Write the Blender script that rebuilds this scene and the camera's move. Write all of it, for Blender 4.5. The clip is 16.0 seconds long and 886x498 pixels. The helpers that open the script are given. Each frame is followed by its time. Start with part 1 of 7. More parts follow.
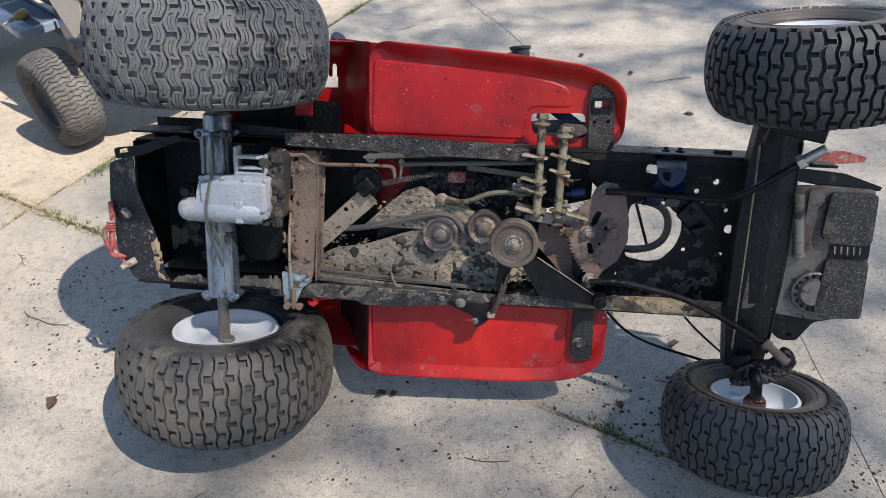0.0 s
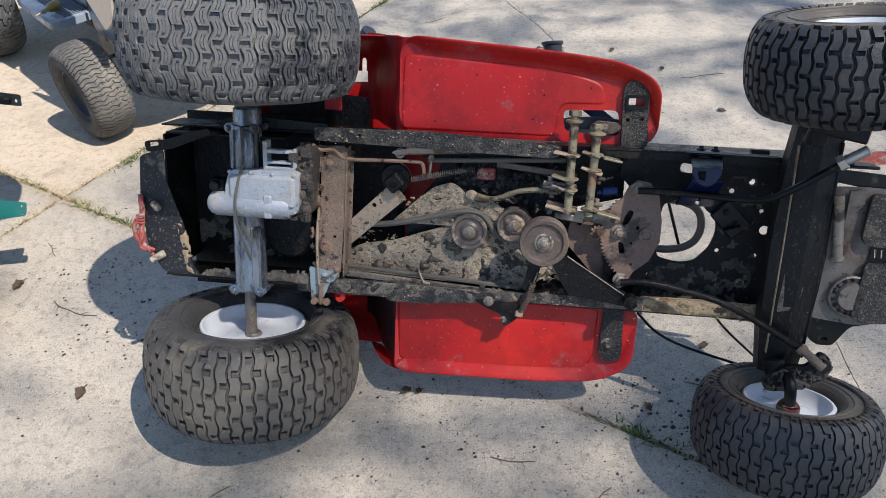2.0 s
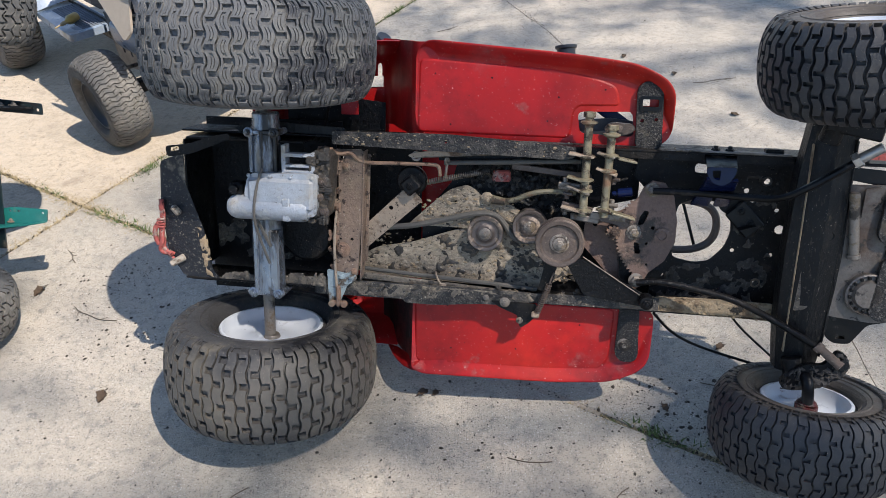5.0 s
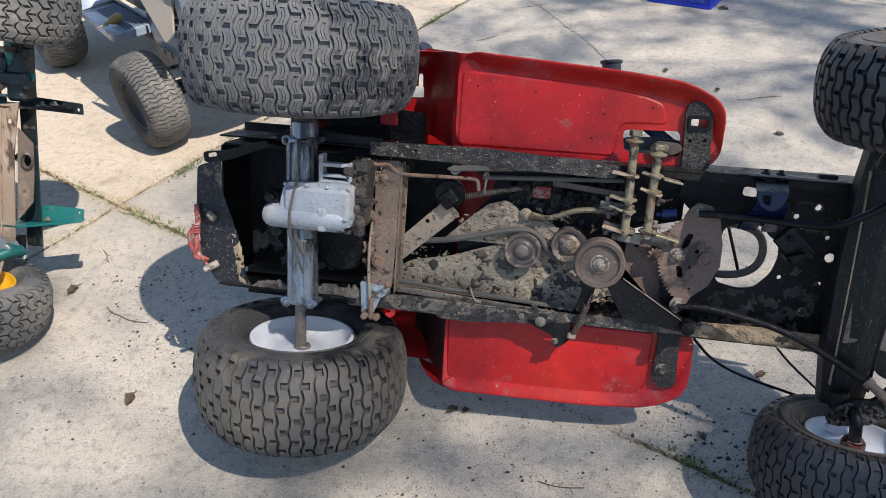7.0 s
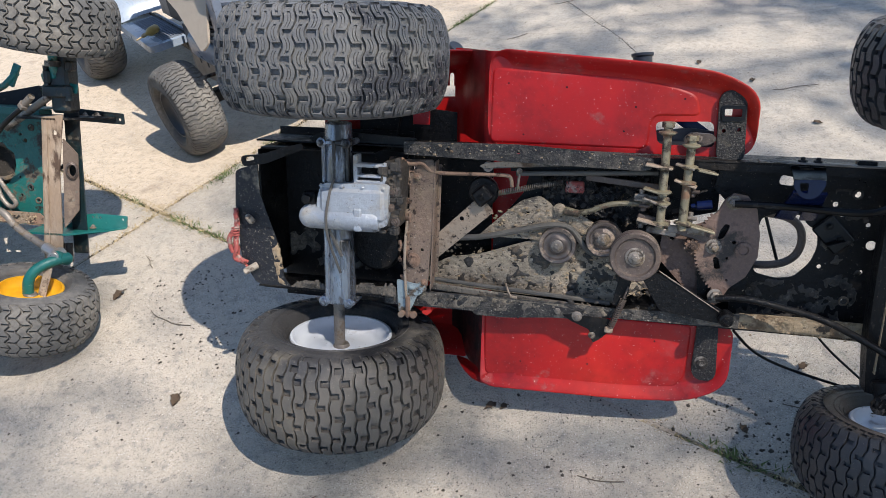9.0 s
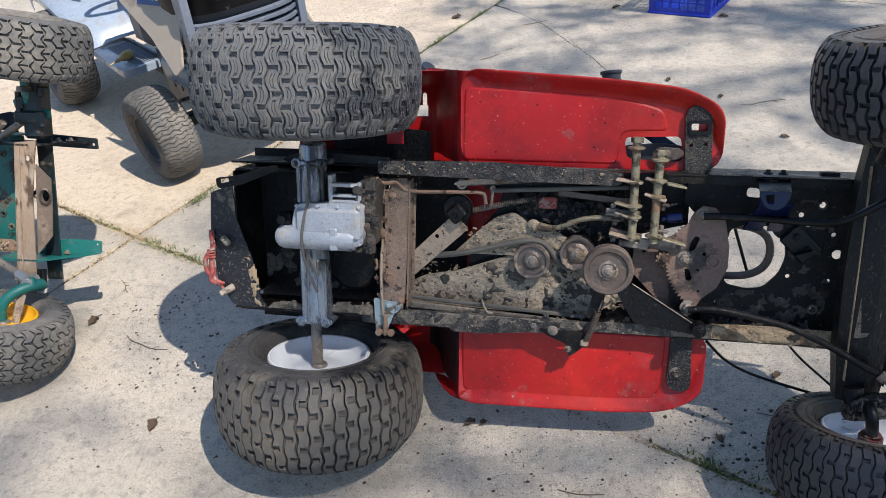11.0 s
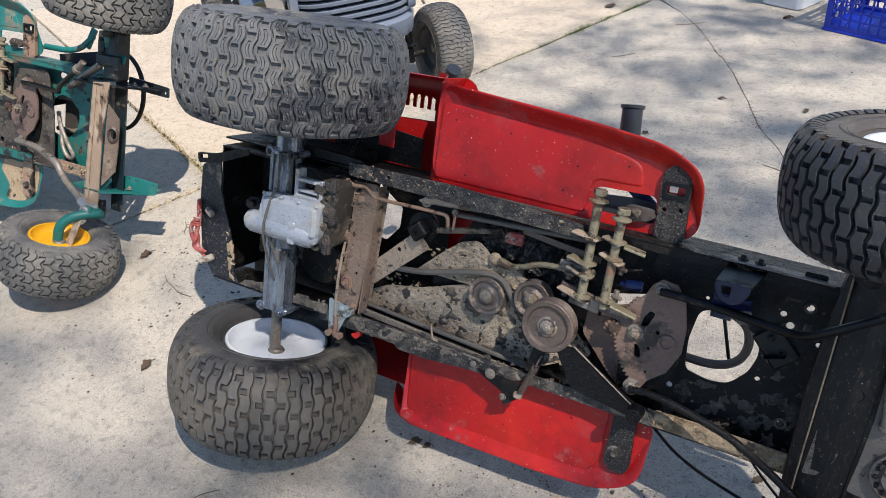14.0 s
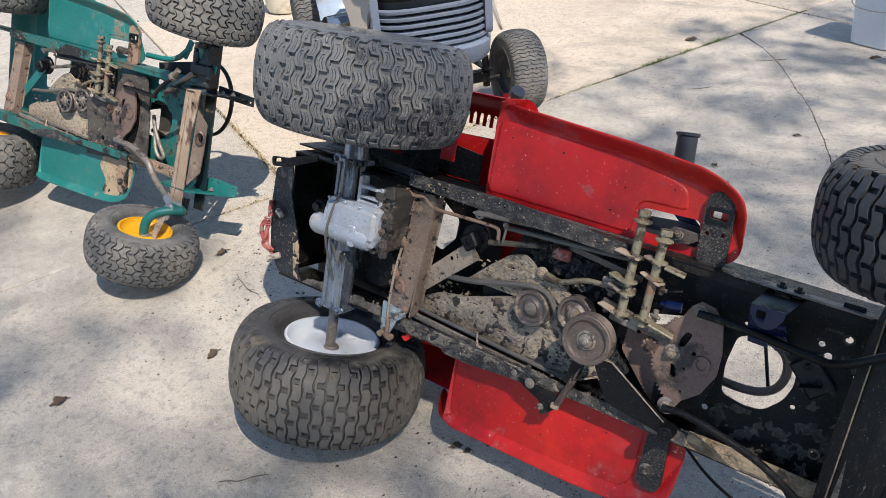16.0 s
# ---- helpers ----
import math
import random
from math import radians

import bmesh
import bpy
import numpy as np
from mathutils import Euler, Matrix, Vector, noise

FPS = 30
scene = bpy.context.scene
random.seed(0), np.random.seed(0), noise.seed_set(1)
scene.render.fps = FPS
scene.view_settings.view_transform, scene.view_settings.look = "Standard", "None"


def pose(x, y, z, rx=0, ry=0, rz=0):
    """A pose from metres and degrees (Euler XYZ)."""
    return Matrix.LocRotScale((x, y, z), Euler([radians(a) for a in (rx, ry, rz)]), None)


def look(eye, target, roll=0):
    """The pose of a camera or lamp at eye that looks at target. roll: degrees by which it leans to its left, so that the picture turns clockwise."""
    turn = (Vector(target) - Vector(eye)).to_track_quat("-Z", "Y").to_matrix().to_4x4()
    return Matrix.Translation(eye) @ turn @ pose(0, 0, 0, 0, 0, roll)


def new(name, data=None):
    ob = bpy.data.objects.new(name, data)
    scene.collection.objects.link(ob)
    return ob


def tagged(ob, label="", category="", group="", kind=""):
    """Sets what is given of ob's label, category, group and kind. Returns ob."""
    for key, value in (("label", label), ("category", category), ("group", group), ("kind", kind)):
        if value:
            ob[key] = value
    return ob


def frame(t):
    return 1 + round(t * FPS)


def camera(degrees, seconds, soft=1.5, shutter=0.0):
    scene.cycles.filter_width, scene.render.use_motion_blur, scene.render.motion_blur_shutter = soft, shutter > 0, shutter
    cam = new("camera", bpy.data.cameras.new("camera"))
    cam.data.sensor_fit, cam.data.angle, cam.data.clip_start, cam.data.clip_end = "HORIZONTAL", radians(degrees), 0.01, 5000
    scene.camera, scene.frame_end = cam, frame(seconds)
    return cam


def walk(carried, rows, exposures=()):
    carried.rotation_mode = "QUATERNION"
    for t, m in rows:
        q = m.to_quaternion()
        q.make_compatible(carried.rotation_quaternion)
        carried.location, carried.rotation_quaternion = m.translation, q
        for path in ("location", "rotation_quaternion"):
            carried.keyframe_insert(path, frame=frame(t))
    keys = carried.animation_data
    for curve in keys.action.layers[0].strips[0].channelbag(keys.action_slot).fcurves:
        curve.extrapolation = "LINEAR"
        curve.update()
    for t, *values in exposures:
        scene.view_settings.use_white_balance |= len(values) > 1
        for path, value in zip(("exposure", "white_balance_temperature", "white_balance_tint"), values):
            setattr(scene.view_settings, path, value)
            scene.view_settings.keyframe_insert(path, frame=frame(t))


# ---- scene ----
cam = camera(60.3, 16.0, soft=0.35)
PATH = [
    (0, (0.084, 0.076, 1.398), (0.012, 1.678, 0.203), -3.9),
    (0.5, (0.074, 0.094, 1.396), (-0.003, 1.697, 0.202), -3.8),
    (1, (0.067, 0.091, 1.392), (-0.031, 1.693, 0.199), -3.8),
    (1.5, (0.073, 0.096, 1.391), (-0.051, 1.686, 0.184), -4.2),
    (2, (0.071, 0.094, 1.397), (-0.061, 1.684, 0.19), -4.4),
    (2.5, (0.067, 0.087, 1.404), (-0.065, 1.681, 0.203), -4.5),
    (3, (0.069, 0.074, 1.398), (-0.063, 1.674, 0.204), -4.6),
    (3.5, (0.064, 0.062, 1.394), (-0.075, 1.665, 0.206), -4.8),
    (4, (0.066, 0.059, 1.394), (-0.084, 1.663, 0.209), -5.1),
    (6.5, (0.046, 0.102, 1.386), (-0.152, 1.71, 0.214), -5.1),
    (7, (0.041, 0.107, 1.389), (-0.193, 1.716, 0.225), -4.8),
    (7.5, (0.038, 0.093, 1.39), (-0.223, 1.703, 0.233), -5.0),
    (8, (0.031, 0.084, 1.39), (-0.246, 1.692, 0.233), -5.1),
    (8.5, (0.029, 0.087, 1.389), (-0.289, 1.69, 0.236), -6.2),
    (9, (0.044, 0.091, 1.39), (-0.282, 1.692, 0.237), -8.0),
    (11.5, (0.06, 0.076, 1.392), (-0.176, 1.72, 0.278), -7.7),
    (12, (0.159, 0.095, 1.388), (-0.042, 1.736, 0.264), -7.7),
    (12.5, (0.36, 0.116, 1.393), (0.022, 1.718, 0.245), -4.0),
    (13, (0.439, 0.143, 1.397), (-0.132, 1.672, 0.241), -7.4),
    (13.5, (0.438, 0.286, 1.382), (-0.216, 1.784, 0.229), -7.7),
    (14, (0.498, 0.318, 1.393), (-0.237, 1.788, 0.253), -6.3),
    (14.5, (0.604, 0.263, 1.394), (-0.22, 1.684, 0.254), -6.0),
    (15, (0.617, 0.246, 1.4), (-0.265, 1.642, 0.272), -7.5),
    (15.5, (0.606, 0.251, 1.394), (-0.301, 1.643, 0.281), -7.1),
    (16, (0.579, 0.269, 1.403), (-0.342, 1.687, 0.335), -6.0),
]
walk(cam, [(t, look(eye, target, roll)) for t, eye, target, roll in PATH])


# ---- world and sun ----
SUN_TO = Vector((0.455, -0.29, 0.81)).normalized()      # towards the sun
EXPOSURE = 0.37
world = bpy.data.worlds.new("sky")
scene.world = world
world.use_nodes = True
wn = world.node_tree
sky = wn.nodes.new("ShaderNodeTexSky")
sky.sky_type, sky.sun_disc = "NISHITA", False
sky.ozone_density, sky.dust_density = 2.2, 0.5
sky.sun_elevation = math.asin(SUN_TO.z)
sky.sun_rotation = math.atan2(SUN_TO.x, SUN_TO.y)
wn.nodes["Background"].inputs["Strength"].default_value = 0.15
wn.links.new(sky.outputs[0], wn.nodes["Background"].inputs["Color"])
sun = new("sun", bpy.data.lights.new("sun", "SUN"))
sun.data.energy, sun.data.angle, sun.data.color = 5.0, radians(0.53), (1.0, 0.925, 0.85)
sun.matrix_world = look(SUN_TO * 30, (0, 0, 0))
scene.view_settings.exposure = EXPOSURE


# ---- materials ----
def material(name, base, rough=0.5, metal=0.0, layers=(), bump=(60, 0.2), coat=0.0, vary=0.12, big=5.0, spec=0.5, stretch=None):
    """base colour with two scales of variation; layers: (colour, scale, low, high, roughness) of dirt, rust or wear over it."""
    m = bpy.data.materials.new(name)
    m.use_nodes = True
    nt = m.node_tree
    p = nt.nodes["Principled BSDF"]
    co = nt.nodes.new("ShaderNodeTexCoord").outputs["Object"]
    if stretch:
        mp = nt.nodes.new("ShaderNodeMapping")
        mp.inputs["Scale"].default_value = stretch
        nt.links.new(co, mp.inputs["Vector"])
        co = mp.outputs["Vector"]

    def noise_node(scale, detail=6.0, rough_=0.6):
        n = nt.nodes.new("ShaderNodeTexNoise")
        n.inputs["Scale"].default_value, n.inputs["Detail"].default_value, n.inputs["Roughness"].default_value = scale, detail, rough_
        nt.links.new(co, n.inputs["Vector"])
        return n.outputs["Fac"]

    def ramp(fac, lo, hi, a=0.0, b=1.0):
        r = nt.nodes.new("ShaderNodeMapRange")
        for k, v in zip(("From Min", "From Max", "To Min", "To Max"), (lo, hi, a, b)):
            r.inputs[k].default_value = v
        nt.links.new(fac, r.inputs["Value"])
        return r.outputs[0]

    def mix(fac, a, b, kind="MIX"):
        n = nt.nodes.new("ShaderNodeMix")
        n.data_type, n.blend_type = "RGBA", kind
        for sock, v in ((n.inputs["Factor"], fac), (n.inputs["A"], a), (n.inputs["B"], b)):
            if isinstance(v, (tuple, float, int)):
                sock.default_value = (*v, 1.0) if isinstance(v, tuple) else v
            else:
                nt.links.new(v, sock)
        return n.outputs["Result"]

    dark, light = tuple(c * (1 - vary) for c in base), tuple(min(1, c * (1 + vary)) for c in base)
    colour = mix(ramp(noise_node(big), 0.3, 0.7), dark, light)
    colour = mix(ramp(noise_node(big * 14), 0.3, 0.7, 0.0, 0.6), colour, tuple(c * (1 - 1.4 * vary) for c in base))
    rgh = ramp(noise_node(big * 5), 0.3, 0.7, max(0.03, rough - 0.09), min(1, rough + 0.09))
    met = None
    for c, scale, lo, hi, r in layers:
        f = ramp(noise_node(scale, 8.0, 0.68), lo, hi)
        colour = mix(f, colour, mix(ramp(noise_node(scale * 9), 0.3, 0.7), c, tuple(x * 0.55 for x in c)))
        mr = nt.nodes.new("ShaderNodeMix")
        nt.links.new(f, mr.inputs[0]), nt.links.new(rgh, mr.inputs[2])
        mr.inputs[3].default_value = r
        rgh = mr.outputs[0]
        if metal:
            mm = nt.nodes.new("ShaderNodeMix")
            nt.links.new(f, mm.inputs[0])
            if met is None:
                mm.inputs[2].default_value = metal
            else:
                nt.links.new(met, mm.inputs[2])
            mm.inputs[3].default_value = 0.0
            met = mm.outputs[0]
    nt.links.new(colour, p.inputs["Base Color"])
    nt.links.new(rgh, p.inputs["Roughness"])
    p.inputs["Metallic"].default_value = metal
    if met is not None:
        nt.links.new(met, p.inputs["Metallic"])
    p.inputs["Coat Weight"].default_value = coat
    p.inputs["Specular IOR Level"].default_value = spec
    if bump:
        b = nt.nodes.new("ShaderNodeBump")
        b.inputs["Strength"].default_value, b.inputs["Distance"].default_value = bump[1], 0.004
        nt.links.new(noise_node(bump[0], 8.0, 0.65), b.inputs["Height"])
        nt.links.new(b.outputs[0], p.inputs["Normal"])
    return m


DIRT = (0.20, 0.155, 0.105)
OIL = (0.012, 0.011, 0.010)
RUST = (0.16, 0.075, 0.035)
concrete = material("concrete", (0.5076, 0.4442, 0.3612), 0.88, layers=[((0.3546, 0.3286, 0.2823), 1.1, 0.50, 0.70, 0.9), ((0.5295, 0.4906, 0.4204), 2.3, 0.52, 0.68, 0.85), ((0.3297, 0.3047, 0.2615), 8, 0.56, 0.72, 0.9), ((0.3597, 0.3326, 0.2854), 34, 0.51, 0.66, 0.9), ((0.2698, 0.25, 0.2127), 210, 0.53, 0.63, 0.9), ((0.6194, 0.594, 0.5293), 420, 0.53, 0.62, 0.85)], bump=(260, 1.0), vary=0.12, big=7, spec=0.3)
concrete_sandy = material("concrete_sandy", (0.580, 0.480, 0.360), 0.88, layers=[((0.50, 0.405, 0.30), 1.1, 0.50, 0.70, 0.9), ((0.60, 0.495, 0.37), 2.3, 0.52, 0.68, 0.85), ((0.42, 0.335, 0.245), 8, 0.56, 0.72, 0.9), ((0.44, 0.36, 0.27), 34, 0.51, 0.66, 0.9), ((0.2619, 0.2347, 0.1988), 210, 0.53, 0.63, 0.9), ((0.6014, 0.5577, 0.4947), 420, 0.53, 0.62, 0.85)], bump=(260, 0.6), vary=0.12, big=7, spec=0.3)




def speckle(m, sizes, dims="2D"):
    """Sparse grains, pits or flecks of uneven size over a material: (scale, share, radius, colour) each."""
    nt = m.node_tree
    p = nt.nodes["Principled BSDF"]
    co = nt.nodes.new("ShaderNodeTexCoord").outputs["Object"]
    colour = p.inputs["Base Color"].links[0].from_socket

    def math_node(op, a, b):
        n = nt.nodes.new("ShaderNodeMath")
        n.operation = op
        for k, v in enumerate((a, b)):
            if isinstance(v, (int, float)):
                n.inputs[k].default_value = v
            else:
                nt.links.new(v, n.inputs[k])
        return n.outputs[0]

    warp = nt.nodes.new("ShaderNodeTexNoise")
    warp.inputs["Scale"].default_value = 160
    nt.links.new(co, warp.inputs["Vector"])
    bend = nt.nodes.new("ShaderNodeVectorMath")
    bend.operation = "MULTIPLY_ADD"
    nt.links.new(warp.outputs["Color"], bend.inputs[0])
    bend.inputs[1].default_value = (0.004, 0.004, 0.004)
    nt.links.new(co, bend.inputs[2])
    for scale, share, radius, tone in sizes:
        v = nt.nodes.new("ShaderNodeTexVoronoi")
        v.voronoi_dimensions = dims
        v.inputs["Scale"].default_value = scale
        nt.links.new(bend.outputs[0], v.inputs["Vector"])
        sep = nt.nodes.new("ShaderNodeSeparateColor")
        nt.links.new(v.outputs["Color"], sep.inputs[0])
        limit = math_node("MULTIPLY", math_node("LESS_THAN", sep.outputs[0], share), math_node("MULTIPLY", sep.outputs[1], radius))
        f = math_node("LESS_THAN", v.outputs["Distance"], limit)
        mx = nt.nodes.new("ShaderNodeMix")
        mx.data_type = "RGBA"
        nt.links.new(math_node("MULTIPLY", f, math_node("ADD", math_node("MULTIPLY", sep.outputs[2], 0.6), 0.3)), mx.inputs["Factor"])
        nt.links.new(colour, mx.inputs["A"])
        mx.inputs["B"].default_value = (*tone, 1.0)
        colour = mx.outputs["Result"]
    nt.links.new(colour, p.inputs["Base Color"])


for slab_mat, most in ((concrete, 1.0), (concrete_sandy, 0.5)):
    speckle(slab_mat, [(330, 0.45 * most, 0.42, (0.15, 0.13, 0.108)), (150, 0.26 * most, 0.32, (0.11, 0.096, 0.08)), (48, 0.16 * most, 0.16, (0.085, 0.074, 0.062)), (240, 0.20 * most, 0.36, (0.72, 0.68, 0.62))])
soil = material("soil", (0.11, 0.085, 0.06), 0.95, bump=(120, 0.6), vary=0.25, big=20)
joint_soil = material("joint_soil", (0.27, 0.22, 0.16), 0.95, layers=[((0.08, 0.062, 0.042), 30, 0.50, 0.58, 0.95), ((0.30, 0.25, 0.18), 70, 0.54, 0.62, 0.95), ((0.09, 0.11, 0.035), 4, 0.54, 0.60, 0.9)], bump=(160, 1.0), vary=0.3, big=20)
joint_sand = material("joint_sand", (0.42, 0.36, 0.29), 0.95, layers=[((0.30, 0.25, 0.19), 40, 0.52, 0.62, 0.95), ((0.14, 0.11, 0.08), 120, 0.58, 0.64, 0.95)], bump=(200, 1.0), vary=0.2, big=20)
grass_green = material("grass_green", (0.09, 0.13, 0.03), 0.7, vary=0.35, big=30)
straw = material("straw", (0.40, 0.32, 0.19), 0.85, vary=0.3, big=40)
leaf_brown = material("leaf_brown", (0.085, 0.055, 0.032), 0.8, vary=0.35, big=60)
debris_dark = material("debris_dark", (0.055, 0.045, 0.035), 0.9, vary=0.4, big=60)
bark = material("bark", (0.14, 0.11, 0.08), 0.9, bump=(40, 0.6), vary=0.3, big=9)
leaf_tree = material("leaf_tree", (0.08, 0.11, 0.03), 0.6, vary=0.3, big=3)

rubber_rear = material("rubber_rear", (0.138, 0.139, 0.142), 0.68, layers=[((0.20, 0.192, 0.175), 6, 0.48, 0.62, 0.92), ((0.052, 0.054, 0.062), 7, 0.54, 0.62, 0.65), ((0.24, 0.23, 0.21), 130, 0.57, 0.63, 0.92)], bump=(260, 0.4), vary=0.22, big=12, spec=0.38)
rubber_worn = material("rubber_worn", (0.052, 0.051, 0.052), 0.55, layers=[((0.17, 0.150, 0.118), 5, 0.50, 0.62, 0.92), ((0.018, 0.018, 0.020), 4, 0.50, 0.60, 0.42), ((0.18, 0.165, 0.14), 160, 0.59, 0.65, 0.92)], bump=(260, 0.4), vary=0.25, big=12, spec=0.38)
rubber_front = material("rubber_front", (0.030, 0.032, 0.037), 0.50, layers=[((0.070, 0.068, 0.065), 7, 0.53, 0.66, 0.85), ((0.10, 0.095, 0.087), 200, 0.60, 0.66, 0.9)], bump=(260, 0.35), vary=0.22, big=12, spec=0.46)
rubber_old = material("rubber_old", (0.115, 0.112, 0.108), 0.85, layers=[((0.24, 0.222, 0.195), 8, 0.442, 0.622, 0.95)], bump=(220, 0.3), vary=0.2, big=12, spec=0.3)
rim_white = material("rim_white", (0.64, 0.67, 0.71), 0.35, layers=[(DIRT, 14, 0.60, 0.75, 0.8), (RUST, 22, 0.68, 0.74, 0.8)], bump=(40, 0.05), vary=0.06)
rim_yellow = material("rim_yellow", (0.80, 0.40, 0.015), 0.4, layers=[(DIRT, 14, 0.60, 0.75, 0.8)], bump=(40, 0.05), vary=0.08)
red_paint = material("red_paint", (0.43, 0.0080, 0.0085), 0.42, layers=[((0.22, 0.007, 0.010), 4, 0.48, 0.66, 0.5), ((0.56, 0.022, 0.012), 2.6, 0.53, 0.68, 0.42), ((0.40, 0.060, 0.060), 7, 0.60, 0.76, 0.62), ((0.60, 0.36, 0.33), 200, 0.655, 0.685, 0.75), ((0.60, 0.34, 0.30), 60, 0.68, 0.70, 0.7), ((0.11, 0.008, 0.008), 90, 0.68, 0.71, 0.6), ((0.34, 0.10, 0.09), 14, 0.63, 0.76, 0.7)], bump=(24, 0.10), coat=0.06, vary=0.14, big=4, spec=0.36)
# darkened red: black grime, plus the shade of tyre and rail in its base
red_grimy_shaded = material("red_grimy_shaded", (0.12, 0.007, 0.007), 0.5, layers=[((0.020, 0.010, 0.010), 7, 0.42, 0.56, 0.7), ((0.12, 0.095, 0.08), 60, 0.58, 0.66, 0.9), ((0.34, 0.014, 0.010), 9, 0.62, 0.70, 0.5)], bump=(40, 0.2), vary=0.2, big=6)
green_paint = material("green_paint", (0.010, 0.138, 0.122), 0.42, layers=[((0.05, 0.20, 0.18), 6, 0.54, 0.68, 0.5), ((0.30, 0.38, 0.34), 110, 0.655, 0.69, 0.8), ((0.24, 0.20, 0.145), 5, 0.605, 0.66, 0.9), ((0.03, 0.035, 0.03), 90, 0.66, 0.70, 0.9), ((0.09, 0.16, 0.14), 20, 0.58, 0.72, 0.7)], bump=(50, 0.15), vary=0.18, big=5)
green_grimy = material("green_grimy", (0.009, 0.115, 0.100), 0.45, layers=[((0.13, 0.10, 0.07), 14, 0.52, 0.59, 0.9), ((0.014, 0.012, 0.010), 7, 0.52, 0.58, 0.6), ((0.17, 0.15, 0.115), 90, 0.62, 0.68, 0.9)], bump=(90, 0.6), vary=0.2, big=7)
# darkened green: oil, plus shade put into the colour of king post and axle
green_dark = material("green_dark", (0.005, 0.018, 0.022), 0.4, layers=[((0.012, 0.011, 0.010), 9, 0.50, 0.58, 0.5), ((0.10, 0.085, 0.065), 40, 0.58, 0.66, 0.9)], bump=(90, 0.6), vary=0.25, big=9)
# tan layers are dust; the blue-black base also holds the wheel's shade
tail_dust_shaded = material("tail_dust_shaded", (0.008, 0.0095, 0.014), 0.5, layers=[((0.30, 0.255, 0.19), 7, 0.56, 0.64, 0.95), ((0.20, 0.185, 0.16), 150, 0.58, 0.63, 0.95)], bump=(140, 0.8), vary=0.3, big=12)
plate_clay = material("plate_clay", (0.070, 0.060, 0.050), 0.85, layers=[((0.022, 0.018, 0.015), 22, 0.48, 0.58, 0.6), ((0.17, 0.148, 0.118), 70, 0.56, 0.63, 0.95)], bump=(140, 1.0), vary=0.3, big=14)
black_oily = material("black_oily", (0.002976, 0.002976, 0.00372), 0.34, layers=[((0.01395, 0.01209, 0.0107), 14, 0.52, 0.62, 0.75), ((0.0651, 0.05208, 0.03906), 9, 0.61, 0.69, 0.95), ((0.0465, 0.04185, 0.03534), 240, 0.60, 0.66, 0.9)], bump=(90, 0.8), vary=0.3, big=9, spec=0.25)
black_grit = material("black_grit", (0.00875, 0.00875, 0.01), 0.42, layers=[((0.1875, 0.175, 0.1562), 260, 0.55, 0.61, 0.9), ((0.1125, 0.0975, 0.0775), 22, 0.58, 0.66, 0.9)], bump=(240, 1.0), vary=0.3, big=12)
black_paint = material("black_paint", (0.0025, 0.0025, 0.003), 0.40, layers=[((0.05, 0.045, 0.04), 30, 0.58, 0.64, 0.8)], bump=(60, 0.2), vary=0.3, spec=0.28)
blue_black = material("blue_black", (0.004, 0.009, 0.045), 0.14, bump=(40, 0.12), vary=0.25, spec=0.25)
rail_black = material("rail_black", (0.0054, 0.0054, 0.0063), 0.40, layers=[((0.0405, 0.036, 0.0306), 7, 0.53, 0.64, 0.85), ((0.0675, 0.0594, 0.0486), 190, 0.57, 0.65, 0.95), ((0.108, 0.0855, 0.0594), 26, 0.64, 0.69, 0.95)], bump=(140, 0.7), vary=0.3, big=9, spec=0.28, stretch=(1.0, 0.35, 1.0))
belly_dirt = material("belly_dirt", (0.3024, 0.2486, 0.1848), 0.92, layers=[((0.4368, 0.3584, 0.2598), 11, 0.50, 0.60, 0.95), ((0.0728, 0.0616, 0.05152), 7, 0.57, 0.64, 0.7), ((0.0224, 0.02016, 0.01792), 26, 0.62, 0.66, 0.5), ((0.0616, 0.05152, 0.04144), 170, 0.57, 0.63, 0.8), ((0.5376, 0.4592, 0.3472), 240, 0.57, 0.63, 0.95)], bump=(150, 1.0), vary=0.3, big=12, stretch=(0.6, 1.0, 1.0))
rail_dirt = material("rail_dirt", (0.016, 0.015, 0.015), 0.40, layers=[((0.12, 0.107, 0.092), 40, 0.49, 0.60, 0.95), ((0.19, 0.160, 0.122), 16, 0.61, 0.70, 0.95), ((0.24, 0.22, 0.19), 260, 0.57, 0.63, 0.95)], bump=(150, 1.0), vary=0.3, big=12)
rail_tan = material("rail_tan", (0.17, 0.145, 0.115), 0.88, layers=[((0.045, 0.040, 0.036), 20, 0.50, 0.60, 0.8), ((0.27, 0.225, 0.165), 40, 0.55, 0.64, 0.95), ((0.05, 0.042, 0.034), 150, 0.58, 0.64, 0.8)], bump=(140, 1.0), vary=0.3, big=12)
pin_pale = material("pin_pale", (0.34, 0.295, 0.24), 0.6, layers=[((0.16, 0.125, 0.095), 50, 0.52, 0.62, 0.9)], bump=(90, 0.4), vary=0.15, big=30)
red_grease = material("red_grease", (0.084, 0.0072, 0.006), 0.3, layers=[((0.012, 0.0072, 0.006), 40, 0.52, 0.60, 0.4), ((0.27, 0.228, 0.18), 60, 0.60, 0.66, 0.8)], bump=(90, 0.8), vary=0.3, big=30)
red_bright = material("red_bright", (0.62, 0.03, 0.02), 0.45, layers=[((0.30, 0.05, 0.04), 30, 0.60, 0.68, 0.7)], bump=(60, 0.1), vary=0.1)
